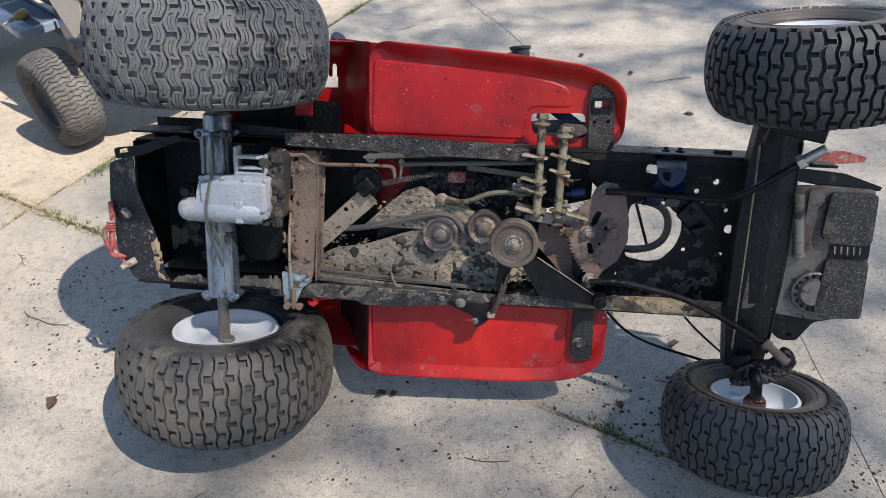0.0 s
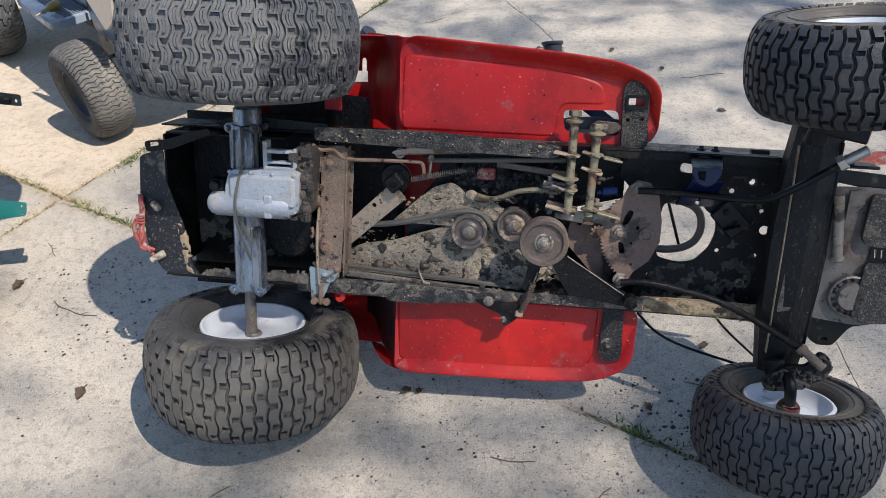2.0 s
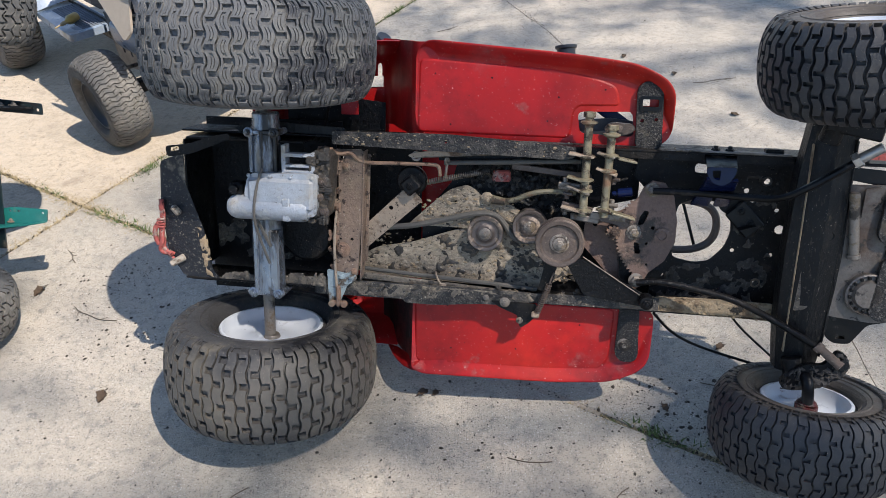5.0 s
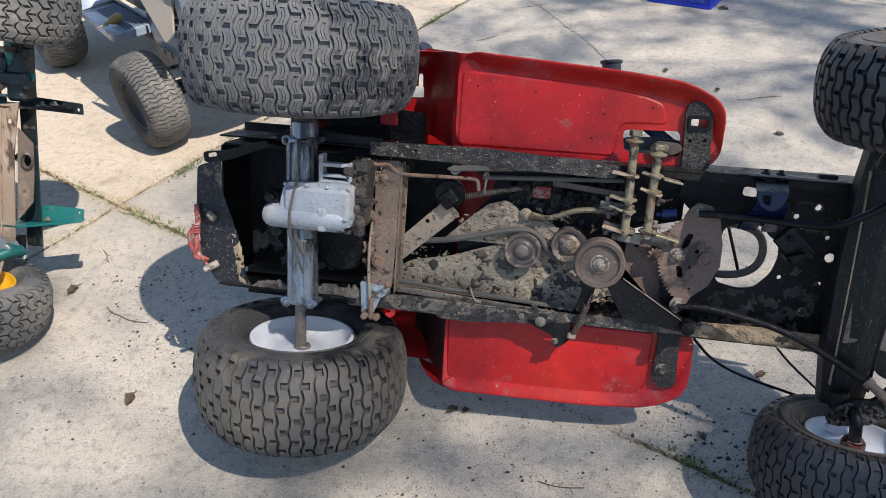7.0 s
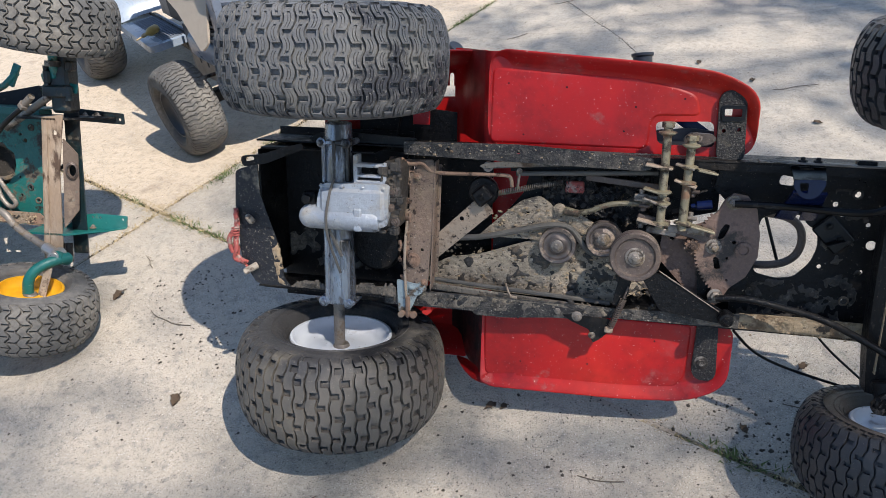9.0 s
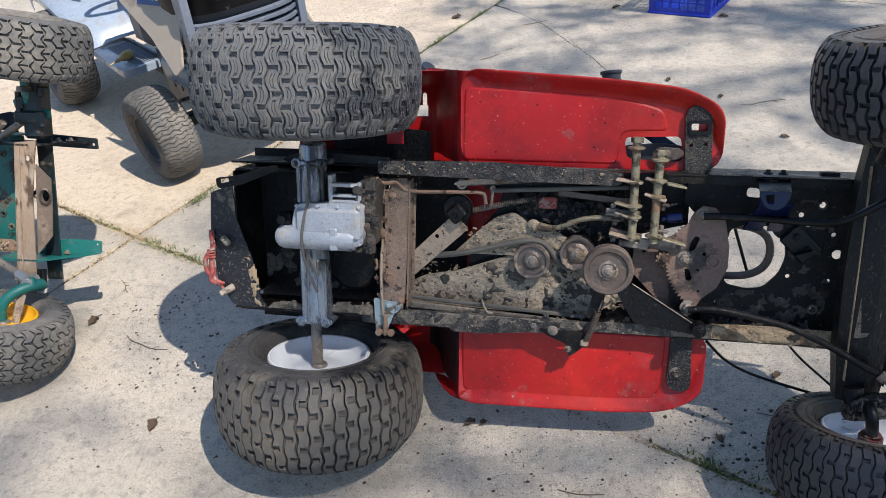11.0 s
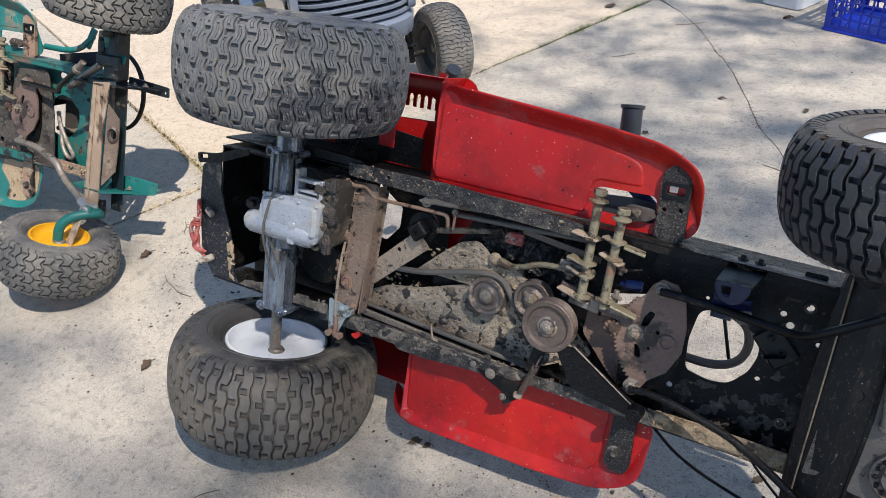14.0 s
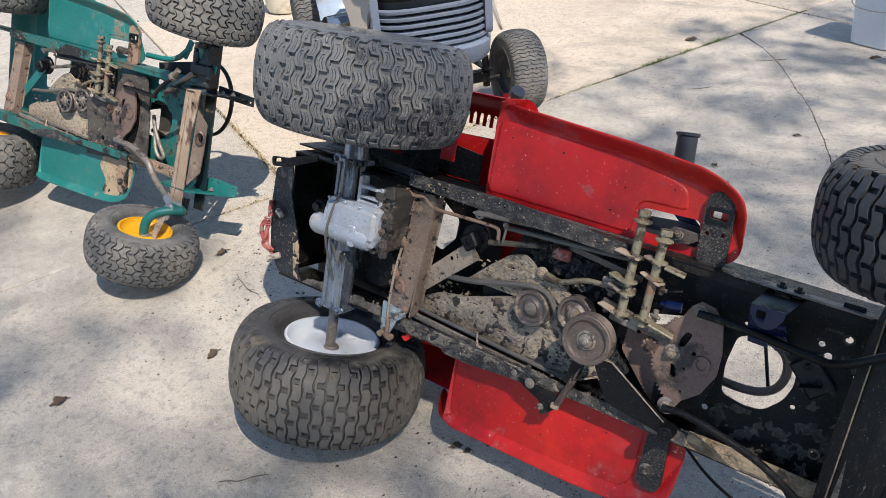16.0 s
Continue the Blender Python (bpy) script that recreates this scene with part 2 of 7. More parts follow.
rail_caked = material("rail_caked", (0.36, 0.27, 0.17), 0.95, layers=[((0.22, 0.15, 0.09), 16, 0.52, 0.60, 0.95), ((0.46, 0.36, 0.24), 50, 0.53, 0.60, 0.95), ((0.030, 0.024, 0.018), 14, 0.60, 0.64, 0.6)], bump=(130, 1.0), vary=0.28, big=14)
cross_rust = material("cross_rust", (0.22, 0.154, 0.1133), 0.7, layers=[((0.308, 0.2365, 0.165), 6, 0.53, 0.66, 0.9), ((0.0935, 0.0726, 0.066), 5, 0.54, 0.64, 0.6), ((0.044, 0.0286, 0.022), 40, 0.58, 0.63, 0.7), ((0.363, 0.286, 0.198), 120, 0.60, 0.65, 0.95)], bump=(120, 0.8), vary=0.28, big=9)
rust_tan = material("rust_tan", (0.265, 0.165, 0.112), 0.72, layers=[((0.31, 0.24, 0.17), 8, 0.53, 0.62, 0.9), ((0.050, 0.030, 0.021), 22, 0.55, 0.61, 0.7), ((0.010, 0.009, 0.008), 6, 0.585, 0.63, 0.4)], bump=(120, 0.8), vary=0.28, big=10)
axle_brown = material("axle_brown", (0.132, 0.0946, 0.0704), 0.7, layers=[((0.286, 0.22, 0.1595), 9, 0.53, 0.64, 0.9), ((0.077, 0.0528, 0.0396), 16, 0.55, 0.63, 0.8), ((0.11, 0.176, 0.154), 7, 0.62, 0.68, 0.6)], bump=(110, 0.6), vary=0.22, big=9)
axle_tan = material("axle_tan", (0.31, 0.225, 0.155), 0.75, layers=[((0.42, 0.33, 0.245), 10, 0.51, 0.60, 0.9), ((0.10, 0.06, 0.038), 13, 0.55, 0.62, 0.8), ((0.03, 0.05, 0.04), 6, 0.59, 0.63, 0.6)], bump=(110, 0.6), vary=0.22, big=9, stretch=(1.0, 0.4, 1.0))
strap_tan = material("strap_tan", (0.34, 0.265, 0.195), 0.7, layers=[((0.14, 0.09, 0.058), 14, 0.53, 0.62, 0.85), ((0.38, 0.32, 0.25), 24, 0.57, 0.64, 0.85), ((0.04, 0.03, 0.022), 60, 0.60, 0.64, 0.8)], bump=(110, 0.5), vary=0.2, big=10)
rusty_plate = material("rusty_plate", (0.1092, 0.084, 0.0714), 0.42, metal=0.35, layers=[((0.182, 0.1288, 0.0924), 12, 0.53, 0.66, 0.8), ((0.0308, 0.0266, 0.0238), 6, 0.57, 0.66, 0.4), ((0.266, 0.217, 0.175), 220, 0.60, 0.66, 0.9)], bump=(130, 0.6), vary=0.25, big=10)
cast_alu = material("cast_alu", (0.40, 0.43, 0.475), 0.45, metal=0.35, layers=[((0.44, 0.40, 0.33), 6, 0.47, 0.60, 0.85), ((0.62, 0.62, 0.60), 16, 0.57, 0.66, 0.6), ((0.20, 0.185, 0.165), 90, 0.62, 0.67, 0.7), ((0.10, 0.09, 0.078), 11, 0.59, 0.67, 0.8)], bump=(100, 0.5), vary=0.2, big=10)
tube_alu = material("tube_alu", (0.256, 0.288, 0.344), 0.28, metal=0.7, layers=[((0.288, 0.264, 0.216), 10, 0.55, 0.63, 0.8), ((0.0096, 0.0088, 0.0096), 7, 0.53, 0.58, 0.35), ((0.08, 0.08, 0.084), 50, 0.57, 0.62, 0.5)], bump=(90, 0.4), vary=0.25, big=10, stretch=(1.0, 0.22, 1.0))
gear_black = material("gear_black", (0.0432, 0.0378, 0.0324), 0.6, layers=[((0.1755, 0.135, 0.0945), 24, 0.529, 0.613, 0.95)], bump=(70, 0.9), vary=0.35, big=16)
steel_rod = material("steel_rod", (0.25, 0.2188, 0.1875), 0.48, metal=0.5, layers=[(DIRT, 26, 0.514, 0.586, 0.9), ((0.0375, 0.03125, 0.025), 18, 0.543, 0.603, 0.6)], bump=(100, 0.45), vary=0.25, big=14)
steel_bright = material("steel_bright", (0.46, 0.45, 0.43), 0.35, metal=0.8, layers=[(DIRT, 25, 0.558, 0.654, 0.9)], bump=(90, 0.15), vary=0.15, big=14)
shaft_olive = material("shaft_olive", (0.2625, 0.2313, 0.1562), 0.42, metal=0.35, layers=[((0.05625, 0.0425, 0.03), 26, 0.51, 0.58, 0.85), ((0.2125, 0.125, 0.075), 16, 0.56, 0.63, 0.85)], bump=(110, 0.6), vary=0.25, big=12)
sector_rust = material("sector_rust", (0.150, 0.098, 0.078), 0.55, metal=0.15, layers=[((0.20, 0.135, 0.10), 9, 0.54, 0.66, 0.8), ((0.030, 0.022, 0.018), 14, 0.53, 0.61, 0.5), ((0.24, 0.18, 0.14), 150, 0.60, 0.66, 0.9)], bump=(120, 0.6), vary=0.25, big=10)
pulley_steel = material("pulley_steel", (0.1425, 0.117, 0.105), 0.36, metal=0.5, layers=[((0.36, 0.2775, 0.21), 30, 0.54, 0.61, 0.85), (OIL, 12, 0.54, 0.60, 0.4)], bump=(110, 0.5), vary=0.25, big=12)
belt_grey = material("belt_grey", (0.1105, 0.1014, 0.0884), 0.8, bump=(120, 0.3), vary=0.2, big=20)
guard_brown = material("guard_brown", (0.1437, 0.1265, 0.1127), 0.42, metal=0.35, layers=[((0.0805, 0.04945, 0.0345), 5, 0.50, 0.60, 0.75), ((0.345, 0.322, 0.299), 4, 0.56, 0.62, 0.6), ((0.02875, 0.0253, 0.023), 40, 0.58, 0.62, 0.6)], bump=(100, 0.5), vary=0.25, big=8)
red_faded = material("red_faded", (0.34, 0.075, 0.065), 0.8, layers=[((0.40, 0.29, 0.25), 50, 0.50, 0.58, 0.9), ((0.10, 0.03, 0.03), 90, 0.57, 0.62, 0.9)], bump=(120, 0.9), vary=0.25, big=20)
pale_blue = material("pale_blue", (0.30, 0.365, 0.385), 0.55, layers=[((0.16, 0.12, 0.085), 30, 0.52, 0.60, 0.9), ((0.03, 0.026, 0.022), 18, 0.58, 0.63, 0.7)], bump=(90, 0.5), vary=0.18, big=12)
grey_body = material("grey_body", (0.30, 0.36, 0.435), 0.30, layers=[((0.30, 0.275, 0.235), 5, 0.55, 0.70, 0.65), ((0.40, 0.44, 0.48), 60, 0.63, 0.68, 0.6)], bump=(30, 0.06), coat=0.2, vary=0.08, big=3)
beige_panel = material("beige_panel", (0.42, 0.355, 0.285), 0.5, layers=[((0.26, 0.20, 0.145), 6, 0.54, 0.68, 0.8)], bump=(40, 0.1), vary=0.08, big=4)
plastic_dark = material("plastic_dark", (0.03575, 0.0403, 0.04875), 0.4, layers=[((0.0975, 0.091, 0.08125), 14, 0.58, 0.76, 0.7)], bump=(60, 0.1), vary=0.15)
plastic_grey = material("plastic_grey", (0.165, 0.195, 0.25), 0.33, layers=[((0.30, 0.29, 0.27), 40, 0.60, 0.66, 0.7)], bump=(60, 0.1), vary=0.15)
step_mat = material("step_mat", (0.125, 0.145, 0.175), 0.7, layers=[((0.24, 0.23, 0.21), 18, 0.56, 0.74, 0.9)], bump=(80, 0.3), vary=0.15)
amber_plastic = material("amber_plastic", (0.44, 0.30, 0.09), 0.35, bump=None, vary=0.15, big=20)
badge_blue = material("badge_blue", (0.02, 0.06, 0.22), 0.4, bump=None)
badge_white = material("badge_white", (0.75, 0.77, 0.80), 0.4, bump=None, vary=0.03)
crate_blue = material("crate_blue", (0.012, 0.04, 0.42), 0.42, bump=(50, 0.08), vary=0.12, big=6)
bucket_white = material("bucket_white", (0.66, 0.69, 0.72), 0.4, layers=[((0.42, 0.38, 0.32), 6, 0.58, 0.8, 0.7)], bump=(40, 0.05), vary=0.05, big=4)
cream_plastic = material("cream_plastic", (0.66, 0.60, 0.47), 0.42, layers=[((0.40, 0.33, 0.24), 6, 0.55, 0.68, 0.7)], bump=(40, 0.05), vary=0.06, big=4)




def by_radius(m, r0, r1, colour, share=1.0, ragged=0.08):
    """Dust or scuffing of a tyre that changes from the sidewall to the tread: a colour that sets in between two radii."""
    nt = m.node_tree
    p = nt.nodes["Principled BSDF"]
    base = p.inputs["Base Color"].links[0].from_socket
    flat = nt.nodes.new("ShaderNodeVectorMath")
    flat.operation = "MULTIPLY"
    nt.links.new(nt.nodes.new("ShaderNodeTexCoord").outputs["Object"], flat.inputs[0])
    flat.inputs[1].default_value = (1.0, 1.0, 0.0)
    far = nt.nodes.new("ShaderNodeVectorMath")
    far.operation = "LENGTH"
    nt.links.new(flat.outputs[0], far.inputs[0])
    blot = nt.nodes.new("ShaderNodeTexNoise")
    blot.inputs["Scale"].default_value, blot.inputs["Detail"].default_value = 16, 6
    nt.links.new(nt.nodes.new("ShaderNodeTexCoord").outputs["Object"], blot.inputs["Vector"])
    shift = nt.nodes.new("ShaderNodeMath")
    shift.operation = "MULTIPLY_ADD"
    nt.links.new(blot.outputs["Fac"], shift.inputs[0])
    shift.inputs[1].default_value = ragged
    nt.links.new(far.outputs["Value"], shift.inputs[2])
    r = nt.nodes.new("ShaderNodeMapRange")
    for k, v in zip(("From Min", "From Max", "To Min", "To Max"), (r0 + ragged / 2, r1 + ragged / 2, 0.0, share)):
        r.inputs[k].default_value = v
    nt.links.new(shift.outputs[0], r.inputs["Value"])
    mx = nt.nodes.new("ShaderNodeMix")
    mx.data_type = "RGBA"
    nt.links.new(r.outputs[0], mx.inputs["Factor"])
    nt.links.new(base, mx.inputs["A"])
    mx.inputs["B"].default_value = (*colour, 1.0)
    nt.links.new(mx.outputs["Result"], p.inputs["Base Color"])


# tread dust; its fall-off with radius also paints shade into the grooves
by_radius(rubber_worn, 0.214, 0.240, (0.170, 0.150, 0.124), 0.6, 0.05)
by_radius(rubber_front, 0.160, 0.128, (0.105, 0.086, 0.068), 0.75)
PALE, GRIT = (0.42, 0.37, 0.30), (0.018, 0.016, 0.014)
speckle(red_paint, [(300, 0.035, 0.40, (0.72, 0.45, 0.40)), (130, 0.012, 0.26, (0.76, 0.52, 0.47)), (200, 0.025, 0.30, (0.06, 0.01, 0.01))], "3D")
for grimy in (belly_dirt, rail_dirt, rail_tan, cross_rust, strap_tan):
    speckle(grimy, [(260, 0.30, 0.42, GRIT), (120, 0.16, 0.34, GRIT), (230, 0.14, 0.40, PALE)], "3D")
for grimy in (black_oily, rail_black, gear_black, plate_clay, tail_dust_shaded):
    speckle(grimy, [(420, 0.07, 0.36, (0.26, 0.225, 0.18)), (180, 0.02, 0.30, (0.24, 0.20, 0.15))], "3D")
speckle(rim_white, [(260, 0.03, 0.42, (0.16, 0.135, 0.11)), (150, 0.02, 0.30, (0.14, 0.12, 0.10))], "3D")
for grimy in (rubber_rear, rubber_worn, rubber_front):
    speckle(grimy, [(420, 0.06, 0.36, (0.28, 0.25, 0.21))], "3D")


# ---- mesh helpers ----
class Shape:
    """Vertices and faces gathered for one mesh."""

    def __init__(self):
        self.v, self.f = [], []

    def add(self, verts, faces, m=None):
        k = len(self.v)
        self.v += [tuple(m @ Vector(p)) if m else tuple(p) for p in verts]
        self.f += [tuple(k + i for i in f) for f in faces]
        return self

    def take(self, bm, m=None):
        bm.verts.index_update()
        self.add([v.co.copy() for v in bm.verts], [[v.index for v in f.verts] for f in bm.faces], m)
        bm.free()
        return self

    def box(self, c, size, bevel=0.0015, m=None):
        bm = bmesh.new()
        bmesh.ops.create_cube(bm, size=1.0, matrix=Matrix.Translation(c) @ Matrix.Diagonal((*size, 1)))
        if bevel:
            bmesh.ops.bevel(bm, geom=bm.edges[:], offset=min(bevel, 0.45 * min(size)), segments=1, affect="EDGES")
        return self.take(bm, m)

    def bar(self, a, b, width, thick, up=(0, 0, 1), bevel=0.001):
        """A flat bar from a to b; thick runs along up."""
        a, b = Vector(a), Vector(b)
        x = (b - a).normalized()
        z = (Vector(up) - x * x.dot(Vector(up))).normalized()
        m = Matrix((x, z.cross(x), z)).transposed().to_4x4()
        m.translation = (a + b) / 2
        return self.box((0, 0, 0), ((b - a).length, width, thick), bevel, m)

    def turn(self, profile, seg=32, m=None, close=False):
        """A profile of (radius, height) turned round local z."""
        n = len(profile)
        verts = [(r * math.cos(a), r * math.sin(a), z) for a in (2 * math.pi * i / seg for i in range(seg)) for r, z in profile]
        faces = []
        for i in range(seg):
            j = (i + 1) % seg
            for k in range(n if close else n - 1):
                q = (k + 1) % n
                faces.append((i * n + k, j * n + k, j * n + q, i * n + q))
        if not close:
            for k in (0, n - 1):
                if profile[k][0] > 1e-6:
                    faces.append([i * n + k for i in (range(seg) if k else reversed(range(seg)))])
        return self.add(verts, faces, m)

    def rod(self, a, b, r, r2=None, seg=14, bevel=0.001):
        a, b = Vector(a), Vector(b)
        r2 = r if r2 is None else r2
        h = (b - a).length
        e = min(bevel, 0.3 * r, 0.3 * h)
        m = (b - a).to_track_quat("Z", "Y").to_matrix().to_4x4()
        m.translation = a
        return self.turn([(r - e, 0), (r, e), (r2, h - e), (r2 - e, h)], seg, m)

    def tube(self, pts, r, seg=10, smooth=3, flat=1.0):
        """A round bar along a path of points, which is rounded off; flat squeezes it along z."""
        pts = [Vector(p) for p in pts]
        for _ in range(smooth):
            out = [pts[0]]
            for a, b in zip(pts, pts[1:]):
                out += [a.lerp(b, 0.25), a.lerp(b, 0.75)]
            pts = out + [pts[-1]]
        side, verts, faces = None, [], []
        for i, p in enumerate(pts):
            d = (pts[min(i + 1, len(pts) - 1)] - pts[max(i - 1, 0)]).normalized()
            if side is None:
                side = d.orthogonal().normalized()
            side = (side - d * d.dot(side)).normalized()
            other = d.cross(side)
            for k in range(seg):
                a = 2 * math.pi * k / seg
                o = side * (r * math.cos(a)) + other * (r * math.sin(a))
                o.z *= flat
                verts.append(p + o)
        for i in range(len(pts) - 1):
            for k in range(seg):
                q = (k + 1) % seg
                faces.append((i * seg + k, i * seg + q, (i + 1) * seg + q, (i + 1) * seg + k))
        faces.append(list(reversed(range(seg))))
        faces.append([(len(pts) - 1) * seg + k for k in range(seg)])
        return self.add(verts, faces)

    def plate(self, outline, z, thick, holes=(), m=None, bevel=0.0):
        """A sheet with holes: outline and holes in (x, y), its front face at z, its back at z - thick."""
        bm = bmesh.new()
        edges = []
        for loop in (outline, *holes):
            vs = [bm.verts.new((x, y, z)) for x, y in loop]
            edges += [bm.edges.new((vs[i], vs[(i + 1) % len(vs)])) for i in range(len(vs))]
        made = bmesh.ops.triangle_fill(bm, use_beauty=True, use_dissolve=False, edges=edges, normal=(0, 0, 1))
        faces = [g for g in made["geom"] if isinstance(g, bmesh.types.BMFace)]
        ext = bmesh.ops.extrude_face_region(bm, geom=faces, use_keep_orig=True)
        bmesh.ops.translate(bm, vec=(0, 0, -thick), verts=[g for g in ext["geom"] if isinstance(g, bmesh.types.BMVert)])
        return self.take(bm, m)

    def bolt(self, p, axis=(0, 0, 1), r=0.009, h=0.007, washer=True):
        """A hexagon head on a washer."""
        m = Vector(axis).to_track_quat("Z", "Y").to_matrix().to_4x4()
        m.translation = p
        if washer:
            self.turn([(r * 1.5, -0.001), (r * 1.5, 0.0012), (r * 1.3, 0.0018)], 16, m)
        self.turn([(r, 0), (r, h * 0.8), (r * 0.8, h)], 6, m)
        return self.turn([(r * 0.5, h * 0.9), (r * 0.5, h * 1.35), (r * 0.4, h * 1.5)], 10, m)


def sloped(shape, z0, slope, y0):
    """The shape moved in z, more and more along y."""
    shape.v = [(x, y, z + z0 + slope * (y - y0)) for x, y, z in shape.v]
    return shape


def ring(cx, cy, r, n=16, ry=None, turn=0.0):
    ry = r if ry is None else ry
    return [(cx + r * math.cos(2 * math.pi * i / n + turn), cy + ry * math.sin(2 * math.pi * i / n + turn)) for i in range(n)]


def rounded(points, r, n=5):
    """A polygon with its corners rounded to radius about r."""
    out = []
    k = len(points)
    for i in range(k):
        p, a, b = Vector(points[i]), Vector(points[i - 1]), Vector(points[(i + 1) % k])
        da, db = (a - p), (b - p)
        e = min(r, 0.45 * da.length, 0.45 * db.length)
        s, t = p + da.normalized() * e, p + db.normalized() * e
        for j in range(n + 1):
            f = j / n
            out.append(tuple(s.lerp(p, f).lerp(p.lerp(t, f), f)))
    return out


def part(name, shape, mat, parent=None, label="", angle=35, m=None):
    """Links a shape as one mesh object under a thing or a part."""
    me = bpy.data.meshes.new(name)
    me.from_pydata(shape.v, [], shape.f)
    bm = bmesh.new()
    bm.from_mesh(me)
    bmesh.ops.recalc_face_normals(bm, faces=bm.faces[:])
    bm.to_mesh(me)
    bm.free()
    me.materials.append(mat)
    me.shade_smooth()
    me.set_sharp_from_angle(angle=radians(angle))
    ob = new(name, me)
    ob.parent = parent
    if m is not None:
        ob.matrix_local = m
    if label:
        ob["label"] = label
    return ob


def thing(name, label, category, m=None, group="", kind=""):
    ob = new(name)
    ob.empty_display_size = 0.1
    if m is not None:
        ob.matrix_world = m
    return tagged(ob, label, category, group, kind)


# ---- ground: soil sheet to the horizon, concrete slabs with open joints on it ----
def flat_sheet(half, z):
    s = Shape()
    s.add([(-half, -half, z), (half, -half, z), (half, half, z), (-half, half, z)], [(0, 1, 2, 3)])
    return s


tagged(part("ground", flat_sheet(1500.0, -0.03), soil), "bare brown soil under and beyond the concrete", "ground", kind="structure")
pavement = thing("pavement", "weathered pale concrete slabs with weedy open joints", "pavement", kind="structure")
E1, E2 = Vector((0.460, 0.888)), Vector((0.8625, -0.506))      # along and across the joints
JOINT = Vector((-1.437, 2.292))
LONG, WIDE, GAP = 3.23, 3.30, 0.010


def slab_point(a, b):
    p = JOINT + E1 * a + E2 * b
    return p.x, p.y


def wavy(pts, step=0.09, amp=0.0028):
    """A polygon whose sides are broken up into short worn pieces."""
    out = []
    for i, p in enumerate(pts):
        a, b = Vector(p), Vector(pts[(i + 1) % len(pts)])
        n = max(1, int((b - a).length / step))
        for k in range(n):
            q = a.lerp(b, k / n)
            out.append((q.x + amp * noise.noise((q.x * 9, q.y * 9, 1.0)), q.y + amp * noise.noise((q.x * 9, q.y * 9, 7.0))))
    return out


def slab_shape(outline, lift=0.0, edge=0.004):
    s = Shape()
    n = len(outline)
    cx, cy = sum(p[0] for p in outline) / n, sum(p[1] for p in outline) / n
    inner = [(x + (cx - x) / math.hypot(cx - x, cy - y) * edge, y + (cy - y) / math.hypot(cx - x, cy - y) * edge) for x, y in outline]
    v = [(x, y, -0.06) for x, y in outline] + [(x, y, -0.006 + lift) for x, y in outline] + [(x, y, lift) for x, y in inner]
    f = [tuple(range(2 * n, 3 * n))]
    for i in range(n):
        j = (i + 1) % n
        f += [(i, j, n + j, n + i), (n + i, n + j, 2 * n + j, 2 * n + i)]
    return s.add(v, f)


sandy = (0, -1), (1, -1)      # slabs stained tan by sand

# a crack wanders through the slab behind the machines
CRACK = [(-0.118, 4.690), (-0.04, 4.50), (0.082, 4.285), (0.15, 4.12), (0.235, 3.905), (0.33, 3.66), (0.40, 3.42), (0.45, 3.23), (0.56, 2.98), (0.62, 2.6), (0.80, 2.1), (0.92, 1.6), (0.98, 1.12)]
for i in range(-4, 5):
    for j in range(-4, 5):
        a0, a1, b0, b1 = i * LONG + GAP / 2, (i + 1) * LONG - GAP / 2, j * WIDE + GAP / 2, (j + 1) * WIDE - GAP / 2
        square = [slab_point(a0, b0), slab_point(a0, b1), slab_point(a1, b1), slab_point(a1, b0)]
        if (i, j) == (0, 0):
            left = [slab_point(a0, b0)] + [slab_point(a0, 2.719)] + [(x - 0.0007 - 0.0009 * min(1, max(0, (y - 2.6))), y) for x, y in CRACK[-2:0:-1]] + [slab_point(2.70, b0)]
            right = [slab_point(a0, b1), slab_point(a1, b1), slab_point(a1, b0), slab_point(2.72, b0)] + [(x + 0.0007 + 0.0009 * min(1, max(0, (y - 2.6))), y) for x, y in CRACK[1:-1]] + [slab_point(a0, 2.721)]
            for half in (left, right):
                part("slab", slab_shape(wavy(half, 0.04, 0.009), 0.0, 0.001), concrete, pavement)
        else:
            part("slab", slab_shape(wavy(square), 0.0), concrete_sandy if (i, j) in sandy else concrete, pavement)


# packed soil that fills the joints almost to the top
fill_ = Shape()
for k in range(-4, 6):
    for (a0, b0), (a1, b1) in (((-4 * LONG, k * WIDE), (5 * LONG, k * WIDE)), ((k * LONG, -4 * WIDE), (k * LONG, 5 * WIDE))):
        p, q = slab_point(a0, b0), slab_point(a1, b1)
        fill_.bar((*p, -0.016), (*q, -0.016), 0.026, 0.020 + 0.001 * (a0 == a1), bevel=0)
part("joint_soil", fill_, joint_soil, pavement)
# fine sand fills one stretch almost flush
part("joint_sand", Shape().bar((*slab_point(0, 0.75), -0.0085), (*slab_point(0, 1.98), -0.0085), 0.015, 0.015, bevel=0), joint_sand, pavement)


